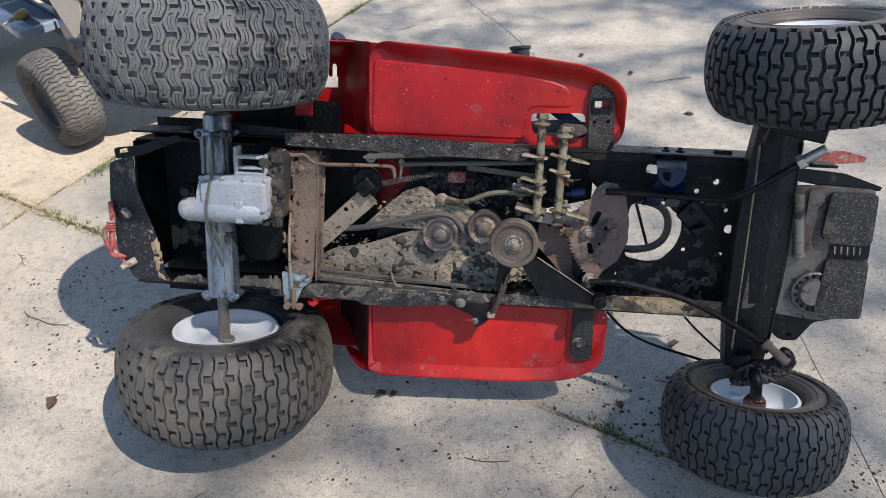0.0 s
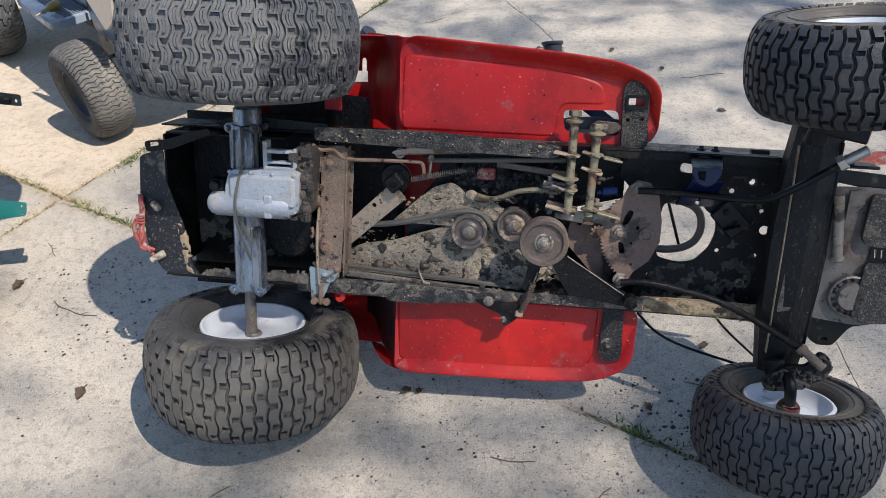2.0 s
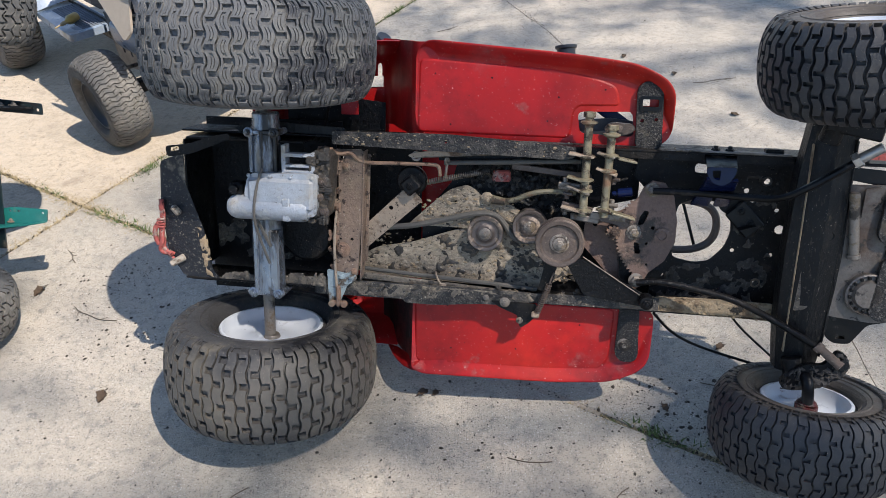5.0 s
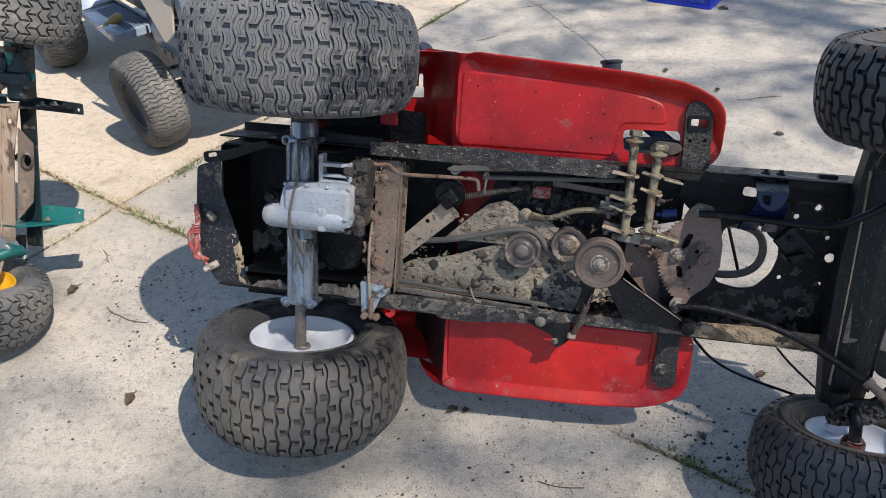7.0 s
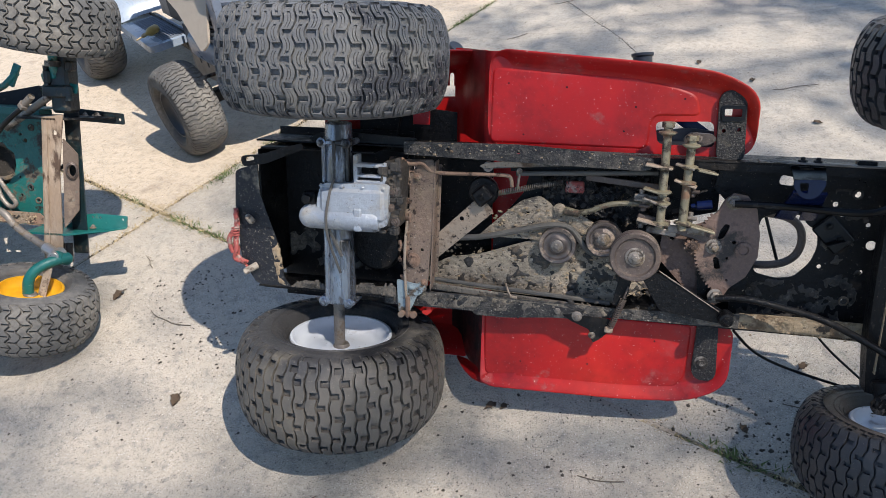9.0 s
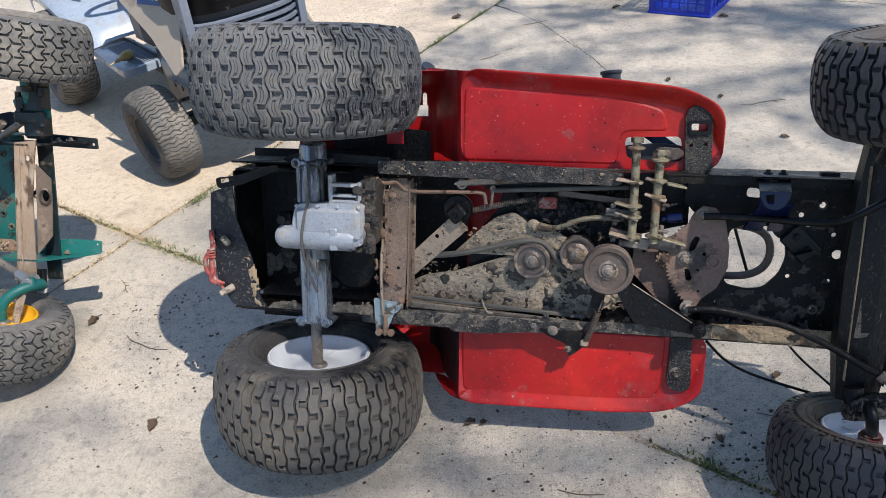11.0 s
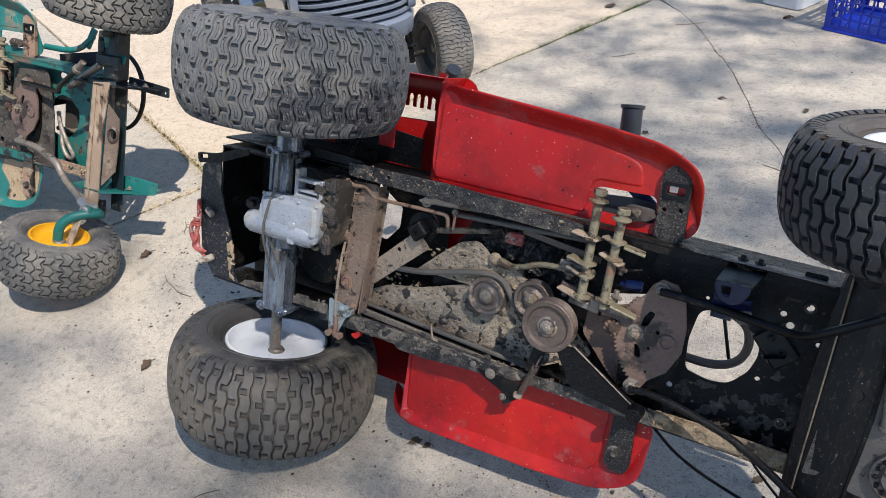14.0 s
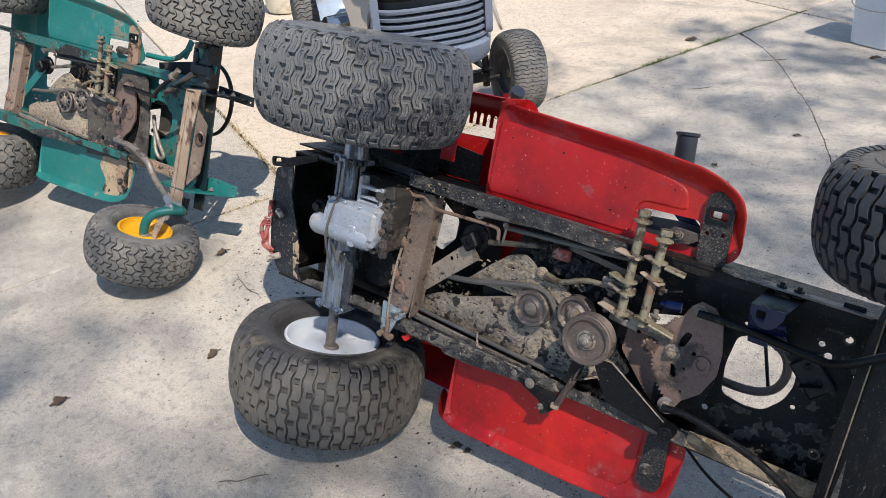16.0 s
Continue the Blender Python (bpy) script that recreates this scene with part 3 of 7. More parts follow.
# ---- wheels ----
def tyre_shape(R, W, rim, cols, rows, lug=0.008, reach=64, zig=0.30, fill=0.80, seg=72, inset=False, lean=1, groove=0.0035, slot=0.17, bridge=0.0):
    """A pneumatic turf tyre round local z: a rounded carcass with wavy bars across it, cut up by staggered slots."""
    s = Shape()
    Rc, e = R - lug, 2 / 2.5
    rc = rim + 0.42 * (Rc - rim)

    def prof(a, h=0.0):
        sn, cs = math.sin(a), math.cos(a)
        z = W / 2 * math.copysign(abs(sn) ** e, sn)
        r = rc + (Rc - rc) * abs(cs) ** e if cs >= 0 else rc - (rc - rim) * abs(cs) ** e
        if h:
            g = Vector((cs * W / 2, sn * (Rc - rc))).normalized()
            r, z = r + g.x * h, z + g.y * h
        return r, z

    steps = [radians(-138 + 276 * k / 44) for k in range(45)]
    s.turn([prof(a) for a in steps] + [(rim + 0.004, 0.385 * W), (rim + 0.003, 0.34 * W), (rim + 0.003, -0.34 * W), (rim + 0.004, -0.385 * W)], seg, close=True)
    # raised lines on each sidewall
    for sg in (1, -1):
        for deg, h in ((94, 0.0020), (108, 0.0012), (124, 0.0024)):
            r, z = prof(radians(sg * deg))
            s.turn([(r - 0.003, z - sg * 0.002), (r, z + sg * h), (r + 0.003, z - sg * 0.002)], seg, close=True)
    lim = radians(reach)
    table, acc = [(0.0, 0.0)], 0.0
    for k in range(1, 121):
        a = lim * k / 120
        (r0, z0), (r1, z1) = prof(lim * (k - 1) / 120), prof(a)
        acc += math.hypot(r1 - r0, z1 - z0)
        table.append((acc, a))

    def angle_at(x):
        k = min(119, int(abs(x) / acc * 120))
        while k < 119 and table[k + 1][0] < abs(x):
            k += 1
        while k > 0 and table[k][0] > abs(x):
            k -= 1
        (x0, a0), (x1, a1) = table[k], table[k + 1]
        return math.copysign(a0 + (a1 - a0) * min(1, (abs(x) - x0) / (x1 - x0)), x)

    row = 2 * acc / rows
    pitch = 2 * math.pi / cols

    def lug_block(th, x0, x1, half, low, high, off=0.0, n=8, taper=0.95):
        vs, fs = [], []
        for k in range(n):
            x = x0 + (x1 - x0) * k / (n - 1)
            tri = 1 - abs(2 * (((x + acc) / row) % 1.0) - 1)
            sh = zig * pitch * max(0.0, min(1.0, 0.5 + 1.7 * (tri - 0.5))) * lean + off
            a = angle_at(x)
            fade = max(0.12, min(1.0, (acc - abs(x)) / (0.16 * acc)))
            for h, w in ((low, half), (high * fade if high > 0 else high, half * taper)):
                r, z = prof(a, h)
                for sd in (-1, 1):
                    q = th + sh + sd * w
                    vs.append((r * math.cos(q), r * math.sin(q), z))
        for k in range(n - 1):
            b = 4 * k
            fs += [(b + 2, b + 3, b + 7, b + 6), (b, b + 2, b + 6, b + 4), (b + 1, b + 5, b + 7, b + 3)]
        fs += [(0, 1, 3, 2), (4 * n - 4, 4 * n - 2, 4 * n - 1, 4 * n - 3)]
        s.add(vs, fs)

    floor_ = lug - groove
    w = fill * pitch
    for i in range(cols):
        cut = 0.5 * (i % 2)
        jit = 0.02 * pitch * random.uniform(-1, 1)
        th = i * pitch + jit
        lug_block(i * pitch, -acc, acc, 0.99 * pitch / 2, -0.001, floor_, n=26, taper=1.0)
        for j in range(-1, int(rows) + 2):
            c0 = -acc + (j + cut) * row
            x0, x1 = c0 + 0.5 * slot * row, c0 + (1 - 0.5 * slot) * row
            y0, y1 = max(x0, -acc), min(x1, acc)
            if y1 - y0 > 0.06 * row:
                whole = y0 == x0 and y1 == x1
                if inset and whole:
                    span = y1 - y0
                    up = (i + j) % 2
                    lug_block(th, y0, y1, w / 2, floor_ - 0.001, lug - 0.0028)
                    for side in (-1, 1):
                        lug_block(th, y0, y1, 0.168 * w, lug - 0.003, lug, off=side * 0.332 * w)
                    c_0, c_1 = (0.26, 0.90) if up else (0.10, 0.74)
                    lug_block(th, y0 + c_0 * span, y0 + c_1 * span, 0.105 * w, lug - 0.003, lug + 0.0003, n=5)
                    for e0, e1 in ((0.0, 0.10), (0.90, 1.0)):
                        lug_block(th, y0 + e0 * span, y0 + e1 * span, 0.20 * w, lug - 0.003, lug - 0.0002, n=2)
                else:
                    lug_block(th, y0, y1, w / 2, floor_ - 0.001, lug)
            # the narrow bridge that is left beside a slot
            z0, z1 = max(x1, -acc), min(x1 + slot * row, acc)
            if bridge and z1 - z0 > 0.02 * row:
                sd = 1 if (i // 2 + j) % 2 else -1
                lug_block(th, z0, z1, 0.5 * bridge * w, floor_ - 0.001, lug - 0.0004, off=sd * 0.5 * (1 - bridge) * w, n=2)
    return s


def rim_shape(rim, W):
    c = [(rim + 0.005, 0.375 * W), (rim + 0.002, 0.398 * W), (rim - 0.003, 0.398 * W), (rim * 0.955, 0.375 * W), (rim * 0.93, 0.33 * W), (rim * 0.86, 0.27 * W), (rim * 0.74, 0.235 * W), (rim * 0.55, 0.225 * W), (rim * 0.40, 0.245 * W), (0.018, 0.25 * W)]
    return Shape().turn(c + [(r, -z) for r, z in reversed(c)], 48, close=True)


TYRES = {}


def wheel(parent, name, centre, size, tread, mats, face=1, steer=(0, 0), spin=0.0):
    """An empty at the hub with tyre, rim and hub; face turns the dish."""
    R, W, rim = size
    ob = new(name)
    ob.empty_display_size = 0.05
    ob.parent = parent
    ob.matrix_local = Matrix.Translation(centre) @ pose(0, 0, 0, -90 * face + steer[0], 0, steer[1]) @ pose(0, 0, 0, 0, 0, spin)
    key = (size, tuple(sorted(tread.items())))
    if key not in TYRES:
        TYRES[key] = part("tyre", tyre_shape(R, W, rim, **tread), mats[0], ob, angle=28).data
        TYRES[key, "first"] = mats[0]
    else:
        t = new("tyre", TYRES[key] if mats[0] is TYRES[key, "first"] else TYRES[key].copy())
        t.data.materials[0] = mats[0]
        t.parent = ob
    part("rim", rim_shape(rim, W), mats[1], ob)
    hub = Shape().turn([(0.019, -0.26 * W), (0.019, 0.26 * W), (0.016, 0.285 * W), (0.0, 0.285 * W)], 20)
    part("hub", hub, mats[2], ob)
    return ob


REAR = (0.2415, 0.220, 0.114)
FRONT = (0.181, 0.160, 0.083)
REAR_TREAD = dict(cols=60, rows=5.2, lug=0.0100, reach=69, zig=0.27, fill=0.82, inset=True, groove=0.0074, slot=0.25, bridge=0.16)
FRONT_TREAD = dict(cols=56, rows=5.4, lug=0.0120, reach=79, zig=0.20, fill=0.72, groove=0.0095, slot=0.20, bridge=0.1)
WORN_TREAD = dict(cols=58, rows=5.2, lug=0.0105, reach=75, zig=0.18, fill=0.82, groove=0.0098, slot=0.28, bridge=0.26)
SMOOTH_TREAD = dict(cols=56, rows=5.4, lug=0.0120, reach=79, zig=0.20, fill=0.86, groove=0.0056, slot=0.20, bridge=0.35)
GREEN_TREAD = dict(cols=44, rows=5.2, lug=0.0105, reach=69, zig=0.40, fill=0.80, groove=0.0085, slot=0.18, bridge=0.1)
OLD_TREAD = dict(cols=64, rows=4.6, lug=0.0065, reach=76, zig=0.34, fill=0.82, groove=0.0056, slot=0.15, bridge=0.45)


# ---- a riding mower tipped over on its side ----
# machine axes: x from the tail to the nose, y from the lower to the upper side, z out of the belly
def machine_pose(o, x, y):
    x = Vector(x).normalized()
    y = Vector(y)
    y = (y - x * x.dot(y)).normalized()
    z = x.cross(y)
    m = Matrix((x, y, z)).transposed().to_4x4()
    m.translation = o
    return m


FRONT_LOW = (1.148, -0.062, 0.100)      # hub of the lower front wheel
MID = 0.289                         # the machine's middle plane


def flip(pts):
    return [(x, 2 * MID - y) for x, y in pts]


def inset_loop(pts, d):
    out = []
    n = len(pts)
    area = sum(pts[i][0] * pts[(i + 1) % n][1] - pts[(i + 1) % n][0] * pts[i][1] for i in range(n))
    sg = 1 if area > 0 else -1
    for i in range(n):
        a, p, b = Vector(pts[i - 1]), Vector(pts[i]), Vector(pts[(i + 1) % n])
        n1, n2 = (p - a).normalized(), (b - p).normalized()
        k = Vector((-(n1.y + n2.y), n1.x + n2.x)) * sg
        k = k.normalized() / max(0.5, math.sqrt((1 + n1.dot(n2)) / 2))
        out.append((p.x + k.x * d, p.y + k.y * d))
    return out


def tray(outline, rim_z, base_z, holes=(), lip=lambda x, y: 1.0, depth=0.050):
    """A pressed pan: a flat floor with a rounded wall up to its rim."""
    s = Shape()
    n = len(outline)

    def drawn_in(d):
        return [tuple(Vector(p).lerp(Vector(q), max(0.06, lip(*p)))) for p, q in zip(outline, inset_loop(outline, d))]

    levels = [(0.0015, 0.90, True), (0.0, 0.96, True), (0.0015, 1.0, True), (0.004, 0.985, True), (0.30 * depth, 0.76, True), (0.62 * depth, 0.32, True), (0.82 * depth, 0.08, True), (depth, 0.0, True), (depth, base_z - 0.004, False)]
    vs = []
    for d, k, rel in levels:
        for x, y in drawn_in(d):
            vs.append((x, y, base_z + (rim_z - base_z) * k * lip(x, y) if rel else k))
    fs = []
    for r in range(len(levels) - 1):
        for i in range(n):
            j = (i + 1) % n
            fs.append((r * n + i, r * n + j, (r + 1) * n + j, (r + 1) * n + i))
    s.add(vs, fs)
    return s.plate(drawn_in(depth - 0.0005), base_z + 0.0002, 0.004, holes)


def crust(outline, z, thick, scale, cut, seed, cell=0.0035):
    """Caked dirt: lumpy patches inside an outline, rising from a surface at z (a number or a function of x, y)."""
    xs, ys = [p[0] for p in outline], [p[1] for p in outline]
    nx, ny = int((max(xs) - min(xs)) / cell) + 2, int((max(ys) - min(ys)) / cell) + 2
    height, verts = [], []
    for j in range(ny):
        for i in range(nx):
            x, y = min(xs) + (i + 0.4 * noise.noise((i * 0.7, j * 0.7, seed))) * cell, min(ys) + (j + 0.4 * noise.noise((j * 0.7, i * 0.7, seed + 9))) * cell
            inside, near = False, 1.0
            for (xa, ya), (xb, yb) in zip(outline, outline[1:] + outline[:1]):
                if (ya > y) != (yb > y) and x < xa + (y - ya) / (yb - ya) * (xb - xa):
                    inside = not inside
                k = max(0.0, min(1.0, ((x - xa) * (xb - xa) + (y - ya) * (yb - ya)) / max(1e-9, (xb - xa) ** 2 + (yb - ya) ** 2)))
                near = min(near, math.hypot(x - xa - k * (xb - xa), y - ya - k * (yb - ya)))
            big = noise.noise((x * scale, y * scale, seed)) + 0.55 * noise.noise((x * scale * 3.1, y * scale * 3.1, seed + 4))
            h = (big - cut) if inside else -1.0
            h = min(h, near / 0.008)
            fine = 0.55 + 0.45 * noise.noise((x * 240, y * 240, seed)) + 0.5 * abs(noise.noise((x * 110, y * 110, seed + 2)))
            height.append(h)
            base = z(x, y) if callable(z) else z
            verts.append((x, y, base + thick * min(1.0, h * 3.0) * fine if h > 0 else base - 0.0025))
    faces = []
    for j in range(ny - 1):
        for i in range(nx - 1):
            q = (j * nx + i, j * nx + i + 1, (j + 1) * nx + i + 1, (j + 1) * nx + i)
            if sum(height[k] > 0 for k in q) >= 2:
                faces.append(q)
    used = sorted({k for f in faces for k in f})
    at = {k: n for n, k in enumerate(used)}
    return Shape().add([verts[k] for k in used], [tuple(at[k] for k in f) for f in faces])


def pulley(c, r, w, z):
    """A stamped idler pulley with a belt groove, seen on its flat side."""
    m = Matrix.Translation((c[0], c[1], z))
    s = Shape()
    s.turn([(0.010, 0.004), (0.016, 0.004), (0.020, 0.0), (r * 0.62, -0.002), (r * 0.74, -0.001), (r * 0.80, 0.004), (r * 0.96, 0.005), (r, 0.003), (r, 0.0), (r * 0.84, -w * 0.45), (r * 0.84, -w * 0.55),
            (r, -w * 0.95), (r, -w), (0.01, -w)], 40, m)
    return s


def sector_outline():
    pts = [(0.800, 0.172), (0.818, 0.176), (0.832, 0.205), (0.862, 0.232), (0.880, 0.275), (0.879, 0.320), (0.868, 0.372), (0.848, 0.398), (0.822, 0.402), (0.806, 0.388), (0.797, 0.366)]
    n = 22
    for i in range(n):
        for k, d in ((0.0, 0.0), (0.35, 0.0055), (0.6, 0.0055), (0.95, 0.0)):
            a = radians(141 + (231 - 141) * (i + k) / n)
            pts.append((0.880 + (0.118 + d) * math.cos(a), 0.286 + (0.112 + d) * math.sin(a)))
    return pts + [(0.797, 0.190)]


def build_mower(m, look_, label, name="riding_mower"):
    red = look_ == "red"
    top = thing(name, label, "lawn mower", m, "mowers tipped on their sides")
    paint = red_paint if red else green_paint
    frame_mat = black_oily if red else green_grimy
    rail_mat = rail_dirt if red else green_grimy
    plate_mat = black_oily if red else green_grimy

    def add(nm, shape, mat, lab="", parent=None, angle=35):
        return part(nm, shape, mat, parent or top, lab, angle)

    # wheels: axle line at x = 0, hubs at y = -0.052 and 0.630
    rims = rim_white if red else rim_yellow
    rear_m = (rubber_rear if red else rubber_old, rims, steel_rod)
    front_m = (rubber_front if red else rubber_old, rims, steel_rod)
    ft = FRONT_TREAD if red else GREEN_TREAD
    wheel(top, "rear_wheel", (-0.001, -0.060, -0.004), REAR, WORN_TREAD if red else GREEN_TREAD, (rubber_worn if red else rubber_old, rims, steel_rod), 1, spin=20)
    wheel(top, "rear_wheel", (-0.001, 0.645, -0.004), REAR, REAR_TREAD if red else GREEN_TREAD, rear_m, -1, spin=47)
    wheel(top, "front_wheel", FRONT_LOW if red else (1.182, -0.082, 0.165), FRONT, SMOOTH_TREAD if red else ft, front_m, 1, steer=(-4, 0) if red else (4, -9), spin=12)
    wheel(top, "front_wheel", (1.147, 0.658, 0.113) if red else (1.238, 0.715, 0.055), FRONT, ft, front_m, -1, steer=(6.5, 5.7) if red else (4, -9), spin=75)

    # side rails: webs with a flange towards the belly
    for yy, sg, nm in ((0.462, 1, "upper"), (0.116, -1, "lower")):
        web = Shape().box((0.47, yy, -0.078), (1.34, 0.004, 0.10), 0.0008)
        add("frame_rail", web, frame_mat)
    fl = Shape().plate(rounded([(0.143, 0.446), (0.642, 0.436), (0.660, 0.440), (0.664, 0.462), (0.630, 0.466), (0.392, 0.478), (0.143, 0.474)], 0.006), -0.026, 0.004, [ring(0.24, 0.462, 0.004, 10), ring(0.39, 0.462, 0.0035, 10), ring(0.60, 0.450, 0.0035, 10)])
    add("rail_flange", fl, rail_mat, "grimy flange crusted with dried grass")
    fl = Shape().plate([(0.66, 0.446), (1.125, 0.444), (1.125, 0.464), (0.66, 0.464)], -0.030, 0.004)
    add("rail_flange", fl, frame_mat)
    fl = Shape().plate([(0.10, 0.104), (0.34, 0.106), (0.60, 0.118), (0.86, 0.120), (0.86, 0.148), (0.60, 0.140), (0.36, 0.142), (0.10, 0.140)], -0.020, 0.004, [ring(0.245, 0.128, 0.0035, 10), ring(0.262, 0.128, 0.0035, 10)])
    add("rail_flange", fl, rail_mat, "grimy flange crusted with dried grass")
    fl = Shape().plate([(0.86, 0.118), (1.10, 0.112), (1.125, 0.126), (1.10, 0.150), (0.98, 0.152), (0.86, 0.150)], -0.028, 0.005)
    add("rail_flange", fl, rail_caked if red else rust_tan, "flange caked with tan dirt")

    # footrest pans, one on each side, each with a raised panel in its floor
    DEEP = -0.064
    up = rounded([(0.318, 0.466), (0.318, 0.672), (0.643, 0.650), (0.780, 0.634), (0.852, 0.596), (0.858, 0.466)], 0.05, 8)

    def lip_up(x, y):
        return max(0.0, min(1.0, (y - 0.49) / 0.09)) * (0.10 + 0.90 * max(0, min(1, (x - 0.325) / 0.05)))

    hole = rounded([(0.661, 0.532), (0.773, 0.536), (0.780, 0.484), (0.668, 0.487)], 0.012, 3)
    add("footrest", tray(up, -0.034, DEEP, [hole] + [ring(x, y, 0.0026, 8) for x, y in ((0.375, 0.64), (0.80, 0.615))] + [rounded([(0.791, 0.549), (0.806, 0.549), (0.806, 0.563), (0.791, 0.563)], 0.002, 2)], lip_up, 0.040), paint, angle=50)
    lo = flip(rounded([(0.318, 0.466), (0.318, 0.652), (0.345, 0.664), (0.643, 0.658), (0.780, 0.646), (0.856, 0.604), (0.862, 0.466)], 0.040, 8))[::-1]

    def lip_lo(x, y):
        yy = 2 * MID - y
        return max(0.0, min(1.0, (yy - 0.50) / 0.09)) * max(0.0, min(1.0, (x - 0.325) / 0.04), min(1.0, max(0.0, (yy - 0.63) / 0.02)))

    add("footrest", tray(lo, -0.044, DEEP, [ring(x, 2 * MID - y, 0.0026, 8) for x, y in ((0.80, 0.645),)], lip_lo, 0.034), paint, angle=50)

    def emboss(outline, z, h, bev):
        sh_ = Shape()
        n = len(outline)
        loops = [(outline, z - 0.001), (inset_loop(outline, bev * 0.4), z + h * 0.35), (inset_loop(outline, bev * 0.75), z + h * 0.85), (inset_loop(outline, bev), z + h)]
        sh_.add([(x, y, zz) for lp, zz in loops for x, y in lp], [(r * n + i, r * n + (i + 1) % n, (r + 1) * n + (i + 1) % n, (r + 1) * n + i) for r in range(3) for i in range(n)])
        return sh_.add([(x, y, z + h) for x, y in loops[3][0]], [tuple(range(n))])

    o = rounded([(0.322, 0.474), (0.324, 0.632), (0.611, 0.619), (0.690, 0.604), (0.738, 0.588), (0.750, 0.545), (0.656, 0.542), (0.650, 0.474)], 0.016, 5)
    panel = add("footrest_panel", emboss(o, DEEP, 0.0024, 0.006), paint, angle=40)
    # raised black dots: the dark of the drain holes is in their colour
    plug = Shape().turn([(0.0020, -0.001), (0.0020, 0.0002), (0.0015, 0.0004), (0.0, 0.0001)], 10)
    for x, y in ((0.395, 0.495), (0.36, 0.60), (0.48, 0.595), (0.714, 0.579), (0.60, 0.51), (0.62, 0.56)):
        add("drain_hole_dot", Shape().add(plug.v, plug.f, Matrix.Translation((x, y, DEEP + 0.0024))), black_paint, parent=panel)
    o = rounded([(0.322, 0.474), (0.324, 0.640), (0.382, 0.648), (0.745, 0.632), (0.772, 0.600), (0.776, 0.474)], 0.018, 6)
    panel = add("footrest_panel", emboss(flip(o)[::-1], DEEP, 0.0024, 0.006), paint, angle=40)
    for x, y in ((0.40, 0.495), (0.41, 0.60), (0.56, 0.59), (0.70, 0.52)):
        add("drain_hole_dot", Shape().add(plug.v, plug.f, Matrix.Translation((x, 2 * MID - y, DEEP + 0.0024))), black_paint, parent=panel)
    if not red:
        mud = rounded(wavy([(0.690, 0.476), (0.672, 0.530), (0.704, 0.575), (0.690, 0.610), (0.715, 0.640), (0.790, 0.634), (0.838, 0.598), (0.846, 0.476)], 0.018, 0.016), 0.004, 2)
        add("mud_crust", Shape().plate(flip(mud)[::-1], DEEP + 0.0042, 0.004), rail_caked, "tan crust of dried mud")
    # grip straps bolted on the pans
    for sg in (0, 1):
        if sg:
            o, h = rounded([(0.784, 0.464), (0.781, 0.580), (0.796, 0.596), (0.824, 0.594), (0.832, 0.580), (0.826, 0.464)], 0.012, 4), []
            o = flip(o)[::-1]
        else:
            o = rounded([(0.783, 0.464), (0.7776, 0.5847), (0.792, 0.600), (0.816, 0.598), (0.830, 0.581), (0.8363, 0.464)], 0.012, 4)
            h = [rounded([(0.788, 0.5475), (0.824, 0.5475), (0.824, 0.565), (0.787, 0.5645)], 0.004, 2), ring(0.792, 0.520, 0.0042, 10), ring(0.820, 0.523, 0.0042, 10)]
        strap = add("footrest_strap", Shape().plate(o, -0.050, 0.011, h), black_grit if red else rust_tan, "gritty black bracket strap")
        if sg:
            add("bolt", Shape().bolt((0.799, 0.024, -0.049), r=0.010), steel_rod, parent=strap)
        else:
            fold = Shape().plate(rounded([(0.786, 0.540), (0.828, 0.541), (0.829, 0.571), (0.783, 0.570)], 0.004, 2), -0.0465, 0.003, [rounded([(0.790, 0.5485), (0.822, 0.5485), (0.822, 0.564), (0.789, 0.5635)], 0.003, 2)])
            add("strap_frame", fold, black_paint, parent=strap)
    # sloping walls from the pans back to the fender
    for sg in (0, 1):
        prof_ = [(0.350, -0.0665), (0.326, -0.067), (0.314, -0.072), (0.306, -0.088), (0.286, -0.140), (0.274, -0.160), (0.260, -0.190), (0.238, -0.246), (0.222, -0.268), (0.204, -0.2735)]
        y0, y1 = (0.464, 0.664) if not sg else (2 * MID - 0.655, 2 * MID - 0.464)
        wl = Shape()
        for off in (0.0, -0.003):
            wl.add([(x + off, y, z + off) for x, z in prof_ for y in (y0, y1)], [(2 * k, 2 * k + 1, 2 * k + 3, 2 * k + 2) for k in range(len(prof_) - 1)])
        # lower wall of the red mower takes grime and painted shade
        add("fender_wall", wl, red_grimy_shaded if sg and red else paint, angle=50)
    # the lower pan's lip runs on along the wall and ends in a point
    lip_ = Shape()
    edge = [(0.400, -0.080, -0.0445), (0.352, -0.081, -0.045), (0.322, -0.081, -0.050), (0.297, -0.080, -0.068), (0.276, -0.079, -0.098), (0.258, -0.077, -0.130), (0.240, -0.075, -0.170)]
    foot = [(0.400, -0.046, -0.0635), (0.352, -0.050, -0.0645), (0.326, -0.054, -0.066), (0.308, -0.058, -0.082), (0.290, -0.064, -0.116), (0.268, -0.070, -0.150), (0.242, -0.075, -0.173)]
    rows_ = []
    for a_, b_ in zip(edge, foot):
        a_, b_ = Vector(a_), Vector(b_)
        rows_ += [a_ + Vector((0, -0.003, -0.004)), a_, a_.lerp(b_, 0.35) + Vector((0.001, 0, -0.002)) * 1.5, a_.lerp(b_, 0.7) + Vector((0.002, 0, -0.003)), b_]
